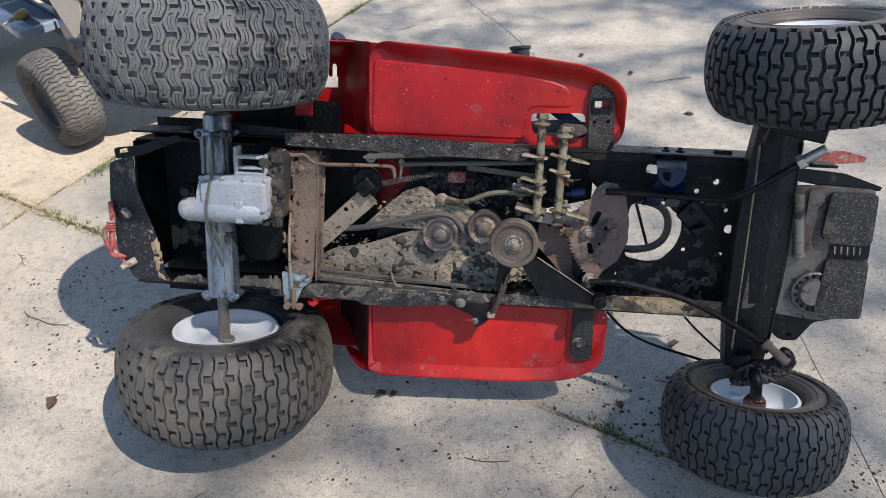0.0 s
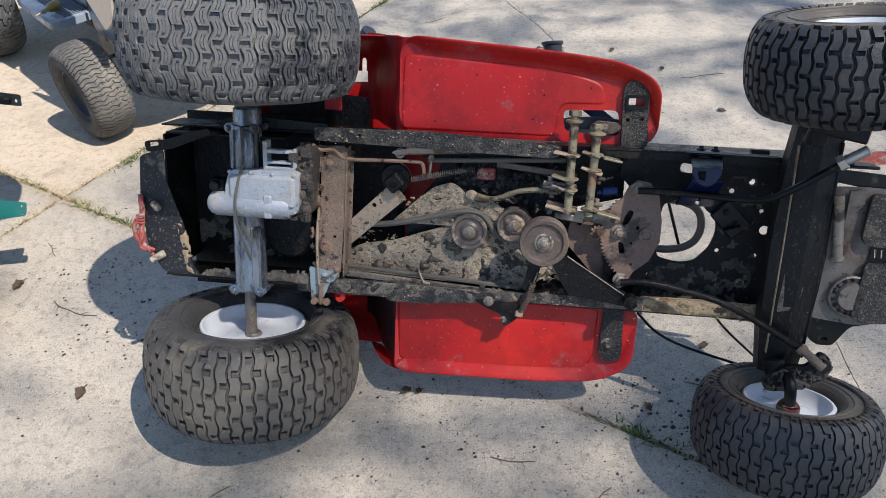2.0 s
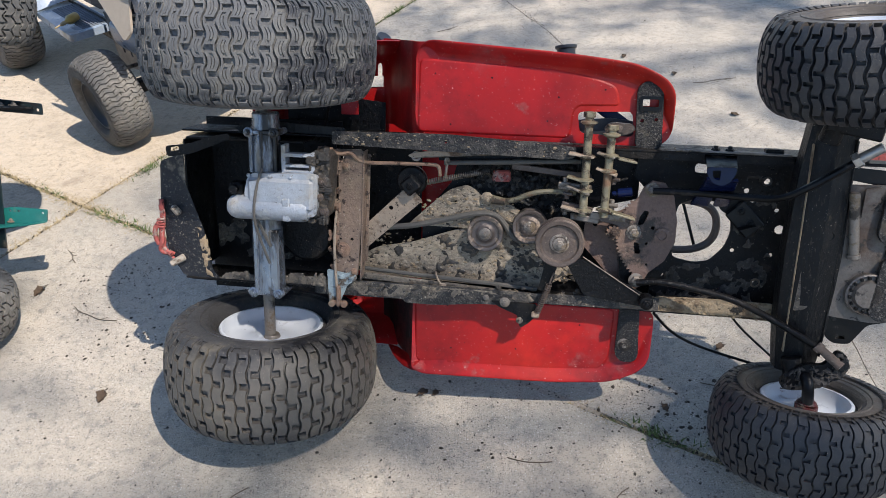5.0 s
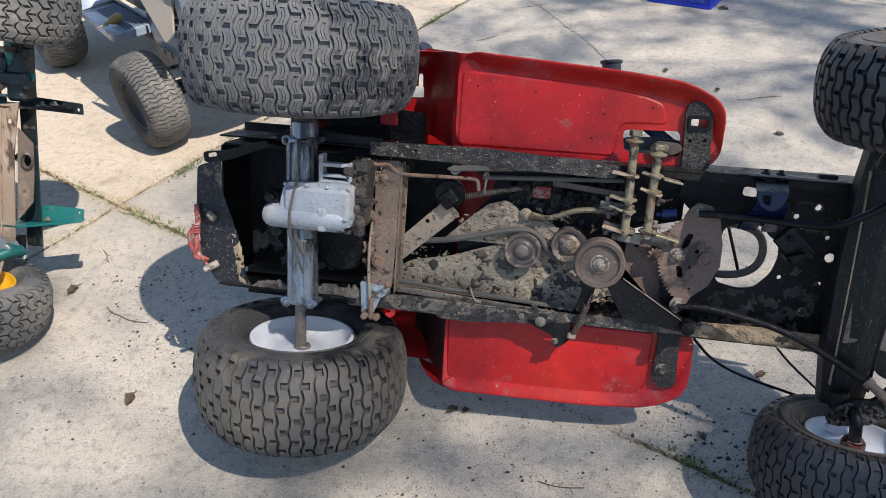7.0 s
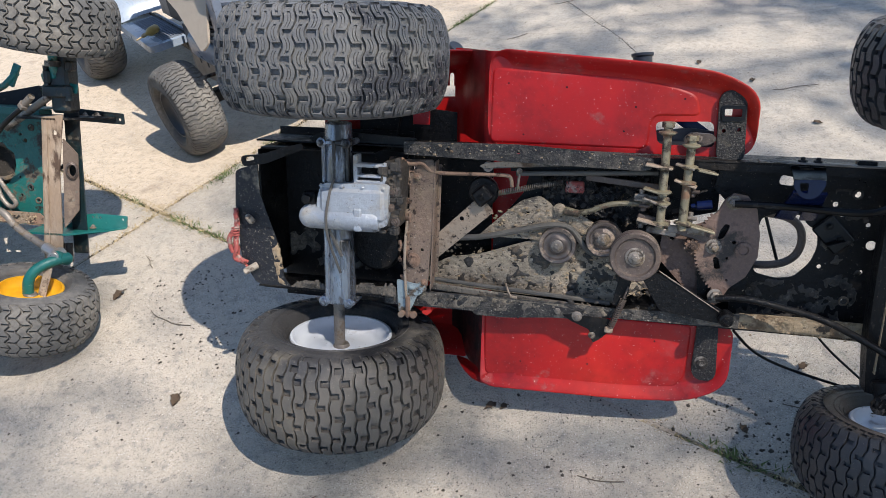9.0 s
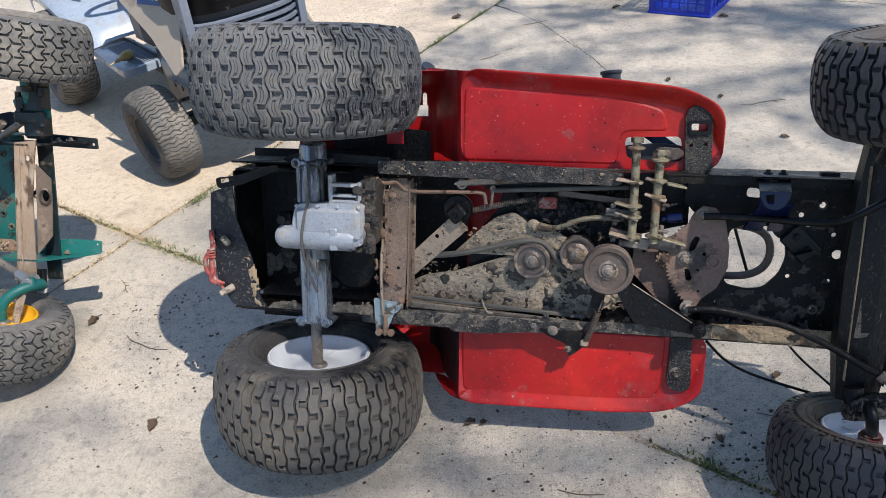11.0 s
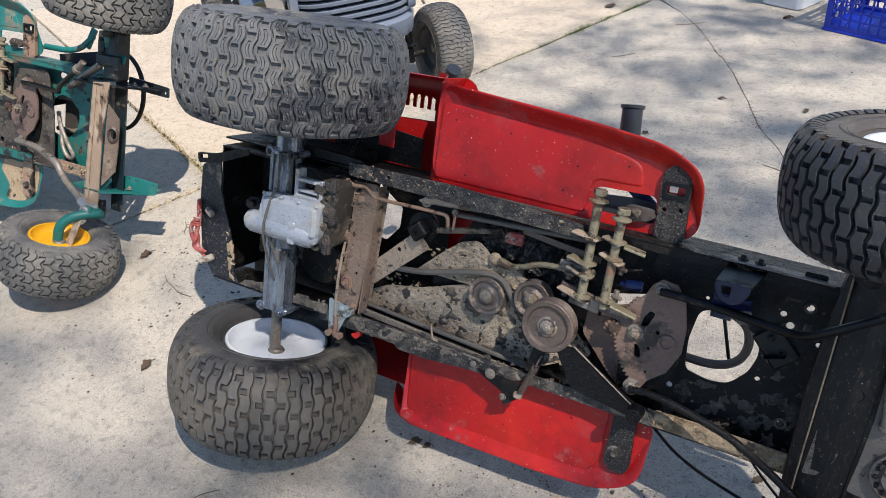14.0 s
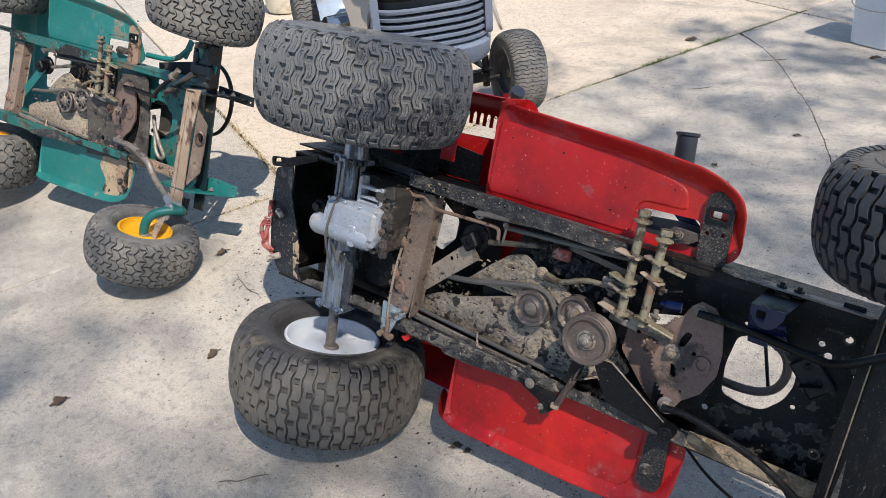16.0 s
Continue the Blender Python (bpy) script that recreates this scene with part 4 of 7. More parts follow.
    lip_.add([tuple(v) for v in rows_], [(5 * r + k, 5 * r + k + 1, 5 * r + k + 6, 5 * r + k + 5) for r in range(6) for k in range(4)])
    lip_.add([(v.x - 0.002, v.y - 0.001, v.z - 0.002) for v in rows_], [(5 * r + k, 5 * r + k + 5, 5 * r + k + 6, 5 * r + k + 1) for r in range(6) for k in range(4)])
    add("footrest_lip", lip_, paint, angle=60)
    # rear fender pan with the seat opening and a comb of slots
    fo = rounded([(-0.100, -0.080), (0.307, -0.085), (0.307, 0.663), (-0.100, 0.658)], 0.05, 6)
    comb = [(0.092, 0.546), (0.219, 0.552)]
    for k in range(6):
        xr = 0.218 - 0.0195 * k
        comb += [(xr, 0.576), (xr, 0.600), (xr - 0.0025, 0.606), (xr - 0.0085, 0.606), (xr - 0.011, 0.600), (xr - 0.011, 0.576)]
    slots = [comb + [(0.092, 0.570)]]
    slots += [rounded([(0.030, 0.235), (0.180, 0.235), (0.180, 0.400), (0.030, 0.400)], 0.015, 4)]
    add("fender", tray(fo, -0.190, -0.275, slots, lambda x, y: 1.0 if x < 0.26 and (y > 0.60 or y < -0.02) else 0.0, 0.05), paint, angle=50)
    add("tunnel", Shape().plate(rounded([(0.31, 0.13), (0.46, 0.13), (0.46, 0.45), (0.31, 0.45)], 0.01, 2), -0.240, 0.003), paint)
    if red:
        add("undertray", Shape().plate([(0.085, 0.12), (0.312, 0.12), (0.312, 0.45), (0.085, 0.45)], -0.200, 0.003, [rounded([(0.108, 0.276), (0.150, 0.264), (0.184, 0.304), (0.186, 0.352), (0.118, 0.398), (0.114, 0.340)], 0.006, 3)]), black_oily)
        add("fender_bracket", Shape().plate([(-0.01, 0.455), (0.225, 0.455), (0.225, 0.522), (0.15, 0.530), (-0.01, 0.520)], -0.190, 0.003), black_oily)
        fin = Shape().box((0.148, 0.520, -0.160), (0.040, 0.050, 0.004), 0.001)
        add("fender_tab", fin, red_paint)
        add("wire_stay", Shape().tube([(0.118, 0.475, -0.06), (0.119, 0.53, -0.10), (0.117, 0.60, -0.20)], 0.003, 8, 1), black_paint)
        # ashtray-like black cup hung behind the upper footrest
        cup = Shape().turn([(0.020, 0.0), (0.023, 0.005), (0.022, 0.075), (0.026, 0.078), (0.026, 0.084), (0.021, 0.085), (0.019, 0.02), (0.0, 0.02)], 24)
        cupo = add("cup", cup, plastic_dark, "black plastic cup")
        cupo.matrix_local = Matrix.Translation((0.640, 0.575, -0.345)) @ pose(0, 0, 0, -96, 0, 6)
        add("hose_end", Shape().rod((0.125, 0.590, -0.425), (0.176, 0.662, -0.395), 0.017, 0.018).rod((0.172, 0.656, -0.398), (0.178, 0.666, -0.393), 0.020, 0.019), plastic_dark, "short black plastic tube")
        add("cup_bracket", Shape().box((0.61, 0.575, -0.22), (0.04, 0.02, 0.28), 0.003), black_paint)

    # tail: black box frame, tail plate with bolts, hitch bar
    if red:
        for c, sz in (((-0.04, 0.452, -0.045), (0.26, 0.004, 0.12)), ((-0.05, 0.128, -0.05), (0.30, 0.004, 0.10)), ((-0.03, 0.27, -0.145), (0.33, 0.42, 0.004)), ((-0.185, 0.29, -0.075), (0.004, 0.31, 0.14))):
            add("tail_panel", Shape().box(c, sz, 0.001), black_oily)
        tail = add("tail_plate", Shape().plate(rounded([(-0.242, 0.395), (-0.188, 0.415), (-0.186, 0.345), (-0.152, 0.245), (-0.136, 0.150), (-0.118, 0.128), (-0.205, 0.132), (-0.238, 0.185), (-0.248, 0.30)], 0.008, 2), -0.002, 0.004), tail_dust_shaded, "black tail plate dusted with tan dirt, shade in its base colour")
        add("pin", Shape().rod((-0.206, 0.278, 0.0), (-0.212, 0.296, 0.014), 0.0085, 0.0075, bevel=0.003), pin_pale, parent=tail)
        add("pin", Shape().rod((-0.198, 0.178, 0.002), (-0.226, 0.162, 0.018), 0.0085, 0.0075, bevel=0.003), pin_pale, parent=tail)
        rge = random.Random(14)
        ed = Shape()
        for k in range(5):
            pts_ = [(-0.244 + rge.gauss(0, 0.004) + (0.020 if y < 0.19 else 0.0), y, 0.006 + rge.gauss(0, 0.004)) for y in (0.310 - 0.02 * rge.random(), 0.285, 0.262, 0.238, 0.214, 0.192, 0.170 + 0.02 * rge.random())]
            ed.tube(pts_, rge.uniform(0.0030, 0.0050), 7, 2)
        for k in range(4):
            ed.turn([(0.0075 + 0.0022 * math.cos(a), 0.0022 * math.sin(a)) for a in (2 * math.pi * q / 8 for q in range(8))], 12, Matrix.Translation((-0.246, 0.246 + 0.006 * k, 0.008)) @ pose(0, 0, 0, 80, 0, 8), close=True)
        ed.tube([(-0.246, 0.262, 0.010), (-0.258, 0.245, 0.016), (-0.262, 0.222, 0.010), (-0.254, 0.205, 0.008)], 0.0055, 7, 2)
        add("red_edging", ed, red_faded, "frayed red cord edging", parent=tail)
        h = rounded([(-0.186, 0.418), (-0.190, 0.441), (-0.140, 0.447), (-0.096, 0.462), (-0.050, 0.474), (-0.045, 0.462), (-0.088, 0.445), (-0.130, 0.428)], 0.008, 3)
        add("hitch_bar", Shape().plate(h, 0.070, 0.006, [rounded([(-0.180, 0.429), (-0.158, 0.434), (-0.160, 0.442), (-0.180, 0.438)], 0.003, 2)]), black_oily)
        add("tail_rail", Shape().plate(rounded([(-0.080, 0.470), (-0.050, 0.484), (0.03, 0.486), (0.170, 0.480), (0.170, 0.462), (0.03, 0.466), (-0.06, 0.460)], 0.006, 2), -0.036, 0.005), rail_black, "grimy black tail rail")
        add("tail_rail", Shape().plate(rounded([(-0.060, 0.440), (0.10, 0.446), (0.143, 0.442), (0.143, 0.432), (0.05, 0.428), (-0.06, 0.425)], 0.006, 2), -0.060, 0.005), black_oily)
        add("tail_dirt_flange", Shape().plate([(-0.115, 0.130), (-0.02, 0.128), (0.13, 0.128), (0.13, 0.150), (0.03, 0.146), (-0.10, 0.140)], -0.004, 0.004), rail_tan)

    # transaxle: cast case with a rounded nose, axle tubes with bolted flanges
    if red:
        case = Shape()
        case.plate(rounded([(-0.028, 0.292), (0.128, 0.300), (0.132, 0.392), (-0.018, 0.388), (-0.030, 0.35)], 0.014, 4), 0.048, 0.10)
        case.turn([(0.0, 0.0), (0.016, 0.002), (0.023, 0.009), (0.027, 0.020), (0.027, 0.170), (0.024, 0.180), (0.0, 0.184)], 24, Matrix.Translation((-0.072, 0.312, 0.034)) @ pose(0, 0, 0, 0, 90, 0))
        case.box((0.05, 0.345, 0.035), (0.15, 0.075, 0.04), 0.010).box((0.064, 0.314, 0.052), (0.018, 0.050, 0.014), 0.003)
        for k in range(4):
            case.bolt((-0.018 + 0.046 * k, 0.3835, 0.047), r=0.0045, h=0.004, washer=False)
        tx = add("transaxle", case, cast_alu, "pale cast aluminium gear case")
        t1 = Shape().rod((0.006, 0.385, 0.0), (0.006, 0.512, 0.0), 0.033, 0.029, 24, 0.003)
        t1.box((0.006, 0.472, 0.004), (0.080, 0.012, 0.055), 0.003).box((-0.020, 0.43, 0.018), (0.008, 0.09, 0.022), 0.002).box((0.034, 0.43, 0.018), (0.008, 0.09, 0.022), 0.002).box((0.006, 0.43, 0.027), (0.008, 0.09, 0.014), 0.002)
        t1.bolt((-0.022, 0.472, 0.032), r=0.007).bolt((0.034, 0.472, 0.032), r=0.007)
        add("axle_tube", t1, tube_alu, parent=tx)
        t2 = Shape().rod((0.004, 0.295, 0.0), (0.004, 0.112, 0.0), 0.028, 0.034, 24, 0.003)
        t2.box((0.002, 0.115, 0.004), (0.086, 0.014, 0.055), 0.004).box((-0.018, 0.20, 0.022), (0.012, 0.17, 0.018), 0.003).box((0.024, 0.19, 0.018), (0.022, 0.14, 0.030), 0.004)
        t2.bolt((-0.026, 0.115, 0.031), r=0.008).bolt((0.030, 0.115, 0.031), r=0.008)
        add("axle_tube", t2, tube_alu, parent=tx)
        add("case_cap", Shape().box((-0.050, 0.352, 0.03), (0.030, 0.026, 0.03), 0.004).rod((-0.052, 0.352, 0.045), (-0.052, 0.352, 0.056), 0.010), black_oily, parent=tx)
        for c, sz in (((0.054, 0.418, 0.02), (0.009, 0.062, 0.03)), ((0.088, 0.393, 0.026), (0.066, 0.006, 0.018)), ((0.088, 0.405, 0.026), (0.066, 0.006, 0.018)), ((0.088, 0.428, 0.026), (0.066, 0.008, 0.018)), ((0.118, 0.410, 0.026), (0.008, 0.050, 0.02))):
            add("case_fin", Shape().box(c, sz, 0.0015), cast_alu, parent=tx)
        gear = Shape().plate(rounded([(0.105, 0.286), (0.146, 0.292), (0.152, 0.430), (0.118, 0.442), (0.108, 0.40)], 0.010, 3), 0.028, 0.07)
        rg = random.Random(3)
        caked = Shape()
        for k in range(34):
            caked.box((rg.uniform(0.110, 0.152), rg.uniform(0.285, 0.44), 0.030), (rg.uniform(0.006, 0.018), rg.uniform(0.005, 0.02), rg.uniform(0.008, 0.022)), 0.002)
        add("gear_cover", gear, gear_black, "gear cover caked with black grease", parent=tx)
        for p in ((0.136, 0.375), (0.128, 0.342), (0.140, 0.31)):
            add("bolt", Shape().bolt((*p, 0.034), r=0.008), rusty_plate, parent=tx)
        tagged(add("caked_grease", caked, gear_black, "crumbs of caked black grease", parent=tx), kind="stuff")
        add("brake_drum", Shape().turn([(0.0, 0.0), (0.052, 0.0), (0.058, -0.006), (0.058, -0.04), (0.0, -0.04)], 32, Matrix.Translation((0.072, 0.228, -0.05))), black_oily, parent=tx)
        add("wire", Shape().tube([(0.012, 0.40, 0.05), (0.0, 0.36, 0.056), (-0.006, 0.30, 0.066), (0.004, 0.24, 0.052), (0.02, 0.19, 0.046)], 0.0030, 7, 2), belt_grey, parent=tx)
        add("shift_strap", Shape().bar((-0.010, 0.292, 0.040), (0.020, 0.225, 0.036), 0.007, 0.003), belt_grey, parent=tx)
    add("axle_shaft", Shape().rod((-0.004, 0.115, -0.002), (-0.004, -0.055, -0.002), 0.0125), steel_rod)
    add("axle_shaft", Shape().rod((-0.004, 0.505, -0.002), (-0.004, 0.635, -0.002), 0.0125), steel_rod)

    # cross plate with folded edges
    cp = Shape().plate(rounded([(0.147, 0.431), (0.204, 0.434), (0.207, 0.418), (0.209, 0.33), (0.2015, 0.155), (0.146, 0.152), (0.154, 0.33), (0.152, 0.40)], 0.005, 2), 0.0, 0.004, [ring(0.186, 0.236, 0.004, 10), ring(0.160, 0.236, 0.003, 10), ring(0.160, 0.415, 0.004, 10)])
    cp.box((0.2085, 0.29, -0.014), (0.003, 0.28, 0.034), 0.0008).box((0.148, 0.20, -0.016), (0.003, 0.10, 0.03), 0.0008).box((0.2135, 0.300, -0.030), (0.007, 0.24, 0.003), 0.0008)
    cross = add("cross_plate", sloped(cp, -0.012, -0.125, 0.15), cross_rust, "rusty tan cross plate")
    add("bolt", sloped(Shape().turn([(0.017, -0.001), (0.017, 0.002), (0.011, 0.003)], 20, Matrix.Translation((0.166, 0.212, 0.001))).bolt((0.166, 0.212, 0.004), r=0.009), -0.012, -0.125, 0.15), rust_tan, parent=cross)
    for bx_, by_, br_ in ((0.170, 0.395, 0.006), (0.193, 0.165, 0.005)):
        add("bolt", sloped(Shape().bolt((bx_, by_, 0.001), r=br_), -0.012, -0.125, 0.15), rust_tan, parent=cross)
    if red:
        add("link_rod", Shape().tube([(0.152, 0.30, -0.022), (0.149, 0.24, -0.012), (0.152, 0.17, -0.004), (0.158, 0.108, 0.000)], 0.0032, 8, 2), strap_tan)
        bk = add("brake_bracket", Shape().plate(rounded([(0.132, 0.168), (0.176, 0.160), (0.190, 0.168), (0.202, 0.150), (0.178, 0.132), (0.170, 0.112), (0.160, 0.090), (0.136, 0.090), (0.134, 0.13)], 0.005, 2), -0.008, 0.004, [ring(0.160, 0.153, 0.003, 8)]), pale_blue, "pale blue bracket with chipped paint")
        for bx_, by_ in ((0.166, 0.152), (0.188, 0.153)):
            add("bolt", Shape().bolt((bx_, by_, -0.008), r=0.0048, h=0.005), pale_blue, parent=bk)
        cl_ = Shape().box((0.160, 0.108, 0.000), (0.010, 0.050, 0.010), 0.003).rod((0.142, 0.092, -0.002), (0.178, 0.092, -0.002), 0.0055)
        cl_.rod((0.146, 0.092, -0.002), (0.146, 0.092, 0.010), 0.0075).rod((0.174, 0.092, -0.002), (0.174, 0.092, 0.010), 0.0075)
        add("clevis", cl_, rust_tan, parent=bk)
        hook_ = Shape().plate(rounded([(0.186, 0.116), (0.204, 0.116), (0.208, 0.090), (0.196, 0.080), (0.184, 0.088), (0.190, 0.094), (0.196, 0.092), (0.196, 0.104), (0.186, 0.106)], 0.003, 2), -0.028, 0.012)
        add("red_hook", hook_, red_bright, "small bright red plastic hook")
        sp = Shape()
        sp.tube([(0.112 + 0.030 * t / 40 + 0.0, 0.432 - 0.002 * t / 40 + 0.007 * math.cos(t * 1.57), -0.030 + 0.007 * math.sin(t * 1.57)) for t in range(41)], 0.0016, 6, 0)
        add("rust_spring", sp, rust_tan)
        add("spring_eye", Shape().tube([(0.142, 0.430, -0.032), (0.150, 0.424, -0.036), (0.165, 0.424, -0.038), (0.180, 0.428, -0.040), (0.190, 0.416, -0.044), (0.202, 0.4046, -0.047), (0.28, 0.4065, -0.050), (0.362, 0.4085, -0.052), (0.374, 0.404, -0.052), (0.376, 0.383, -0.052)], 0.0042, 8, 2), rust_tan)

    # rods above the belly
    rods = Shape().bar((0.318, 0.4248, -0.052), (0.655, 0.454, -0.044), 0.010, 0.006, bevel=0.002)
    add("lift_rod", rods.turn([(0.006, -0.004), (0.011, -0.004), (0.011, 0.004), (0.006, 0.004)], 14, Matrix.Translation((0.324, 0.425, -0.050)), close=True), steel_rod)
    tg = Shape().plate(rounded([(0.305, 0.426), (0.318, 0.432), (0.350, 0.438), (0.420, 0.440), (0.420, 0.430), (0.345, 0.427), (0.318, 0.421)], 0.004, 2), -0.044, 0.006)
    add("rod_tongue", tg, strap_tan, "flaking tan rod end")
    add("lift_rod", Shape().rod((0.384, 0.412, -0.056), (0.675, 0.430, -0.050), 0.0052), belt_grey)
    add("lift_rod", Shape().bar((0.37, 0.420, -0.072), (0.72, 0.444, -0.066), 0.012, 0.006), black_oily)
    add("lift_rod", Shape().bar((0.53, 0.408, -0.080), (0.70, 0.398, -0.050), 0.013, 0.005), rusty_plate)
    add("pivot_pin", Shape().rod((0.392, 0.418, -0.050), (0.388, 0.380, -0.052), 0.003).turn([(0.0, 0), (0.006, 0.001), (0.006, 0.006), (0, 0.007)], 10, Matrix.Translation((0.392, 0.420, -0.048))), steel_rod)

    # belly: dark plate behind, dirt-crusted plates before it
    dark = [(0.33, 0.110), (0.86, 0.110), (0.84, 0.18), (0.79, 0.25), (0.70, 0.30), (0.67, 0.455), (0.42, 0.455), (0.395, 0.36), (0.33, 0.28)]
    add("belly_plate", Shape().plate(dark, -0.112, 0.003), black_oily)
    bp = Shape().plate(rounded([(0.182, 0.140), (0.184, 0.178), (0.232, 0.204), (0.310, 0.219), (0.412, 0.256), (0.44, 0.262), (0.56, 0.255), (0.66, 0.235), (0.71, 0.19), (0.60, 0.125), (0.40, 0.130)], 0.012, 3), -0.090, 0.004)
    add("belly_plate", bp, belly_dirt, "steel belly plate crusted with tan dirt")
    tp = Shape().plate(rounded([(0.300, 0.262), (0.359, 0.318), (0.396, 0.3486), (0.433, 0.361), (0.456, 0.347), (0.473, 0.328), (0.512, 0.330), (0.556, 0.306), (0.60, 0.282), (0.52, 0.262), (0.42, 0.262)], 0.008, 3), -0.084, 0.004, [rounded([(0.386, 0.315), (0.398, 0.319), (0.410, 0.317), (0.412, 0.325), (0.392, 0.327)], 0.003, 2), ring(0.430, 0.313, 0.0035, 8)])
    tp.turn([(0.0, 0.004), (0.010, 0.004), (0.014, 0.0), (0.014, -0.004)], 18, Matrix.Translation((0.478, 0.333, -0.080))).bolt((0.478, 0.333, -0.076), r=0.006)
    add("belt_guard", tp, belly_dirt, "tan dirt-crusted belt guard plate")
    add("belly_plate", Shape().plate([(0.675, 0.31), (0.805, 0.345), (0.805, 0.455), (0.672, 0.455)], -0.106, 0.003), black_oily if red else green_paint)
    # long floor strips beside the lower rail
    add("floor_strip", Shape().bar((0.200, 0.150, -0.036), (0.60, 0.128, -0.032), 0.016, 0.008, bevel=0.003), rail_tan)
    add("floor_strip", Shape().bar((0.195, 0.1640, -0.050), (0.36, 0.1535, -0.050), 0.008, 0.008, bevel=0.002).bar((0.35, 0.1545, -0.050), (0.60, 0.1400, -0.050), 0.009, 0.008, bevel=0.002), belt_grey)
    add("floor_strip", Shape().plate(rounded([(0.300, 0.108), (0.340, 0.118), (0.400, 0.134), (0.447, 0.139), (0.515, 0.132), (0.575, 0.118), (0.575, 0.110), (0.48, 0.108), (0.38, 0.098), (0.31, 0.098)], 0.008, 2), -0.017, 0.003), rail_dirt)
    add("tie_clip", Shape().tube([(0.372, 0.168, -0.044), (0.376, 0.158, -0.038), (0.384, 0.146, -0.030), (0.392, 0.142, -0.026)], 0.0022, 7, 2).box((0.392, 0.142, -0.026), (0.016, 0.010, 0.004), 0.0015), strap_tan)
    # caked clumps of cut grass and grease
    rg = random.Random(11)
    cl = Shape()
    for k in range(520):
        if k % 13 < 6:
            c = (rg.uniform(0.45, 0.66), rg.uniform(0.30, 0.42), -0.107)
        elif k % 13 < 9:
            c = (rg.uniform(0.20, 0.86), rg.uniform(0.120, 0.150), -0.025)
        else:
            c = (rg.uniform(0.52, 0.70), rg.uniform(0.15, 0.25), -0.089)
        r = rg.choice((0.0015, 0.002, 0.003, 0.004, 0.006)) * rg.uniform(0.8, 1.2)
        bm = bmesh.new()
        bmesh.ops.create_icosphere(bm, subdivisions=1, radius=r)
        for v in bm.verts:
            v.co *= rg.uniform(0.35, 1.6)
            v.co.z *= 0.4
        cl.take(bm, Matrix.Translation(c))
    tagged(add("caked_grass", cl, gear_black if red else rust_tan, "clumps of greasy dried grass"), kind="stuff")

    # loose flakes of dried dirt on the plates and rails
    fk = Shape()
    for k in range(620):
        if k % 5 < 2:
            c = (rg.uniform(0.22, 0.68), rg.uniform(0.15, 0.24), -0.0885)
        elif k % 5 < 3:
            c = (rg.uniform(0.32, 0.56), rg.uniform(0.27, 0.335), -0.0785)
        elif k % 15 == 3:
            c = (rg.uniform(0.16, 0.66), rg.gauss(0.460, 0.008), -0.0245)
        else:
            c = (rg.uniform(0.84, 1.10), rg.gauss(0.132, 0.009), -0.0265)
        r, a = rg.choice((0.0010, 0.0014, 0.0020, 0.0032)), rg.uniform(0, 6.3)
        q = [(c[0] + 1.5 * r * rg.uniform(0.5, 1.4) * math.cos(a + t), c[1] + r * rg.uniform(0.5, 1.4) * math.sin(a + t), c[2]) for t in (0, 1.2, 2.3, 3.4, 4.6, 5.5)]
        fk.add(q + [(c[0] + 0.2 * r, c[1], c[2] + r * rg.uniform(0.4, 0.9))], [(i, (i + 1) % 6, 6) for i in range(6)])
    tagged(add("dirt_crust", fk, rail_caked, "flakes of dried tan dirt"), kind="stuff")

    if red:
        sheet_ = [(0.190, 0.145), (0.190, 0.178), (0.232, 0.200), (0.310, 0.215), (0.412, 0.252), (0.56, 0.250), (0.66, 0.230), (0.70, 0.19), (0.60, 0.130), (0.40, 0.135)]
        guard_ = [(0.305, 0.264), (0.359, 0.316), (0.396, 0.346), (0.433, 0.358), (0.456, 0.345), (0.473, 0.326), (0.512, 0.328), (0.556, 0.304), (0.58, 0.284), (0.52, 0.264)]
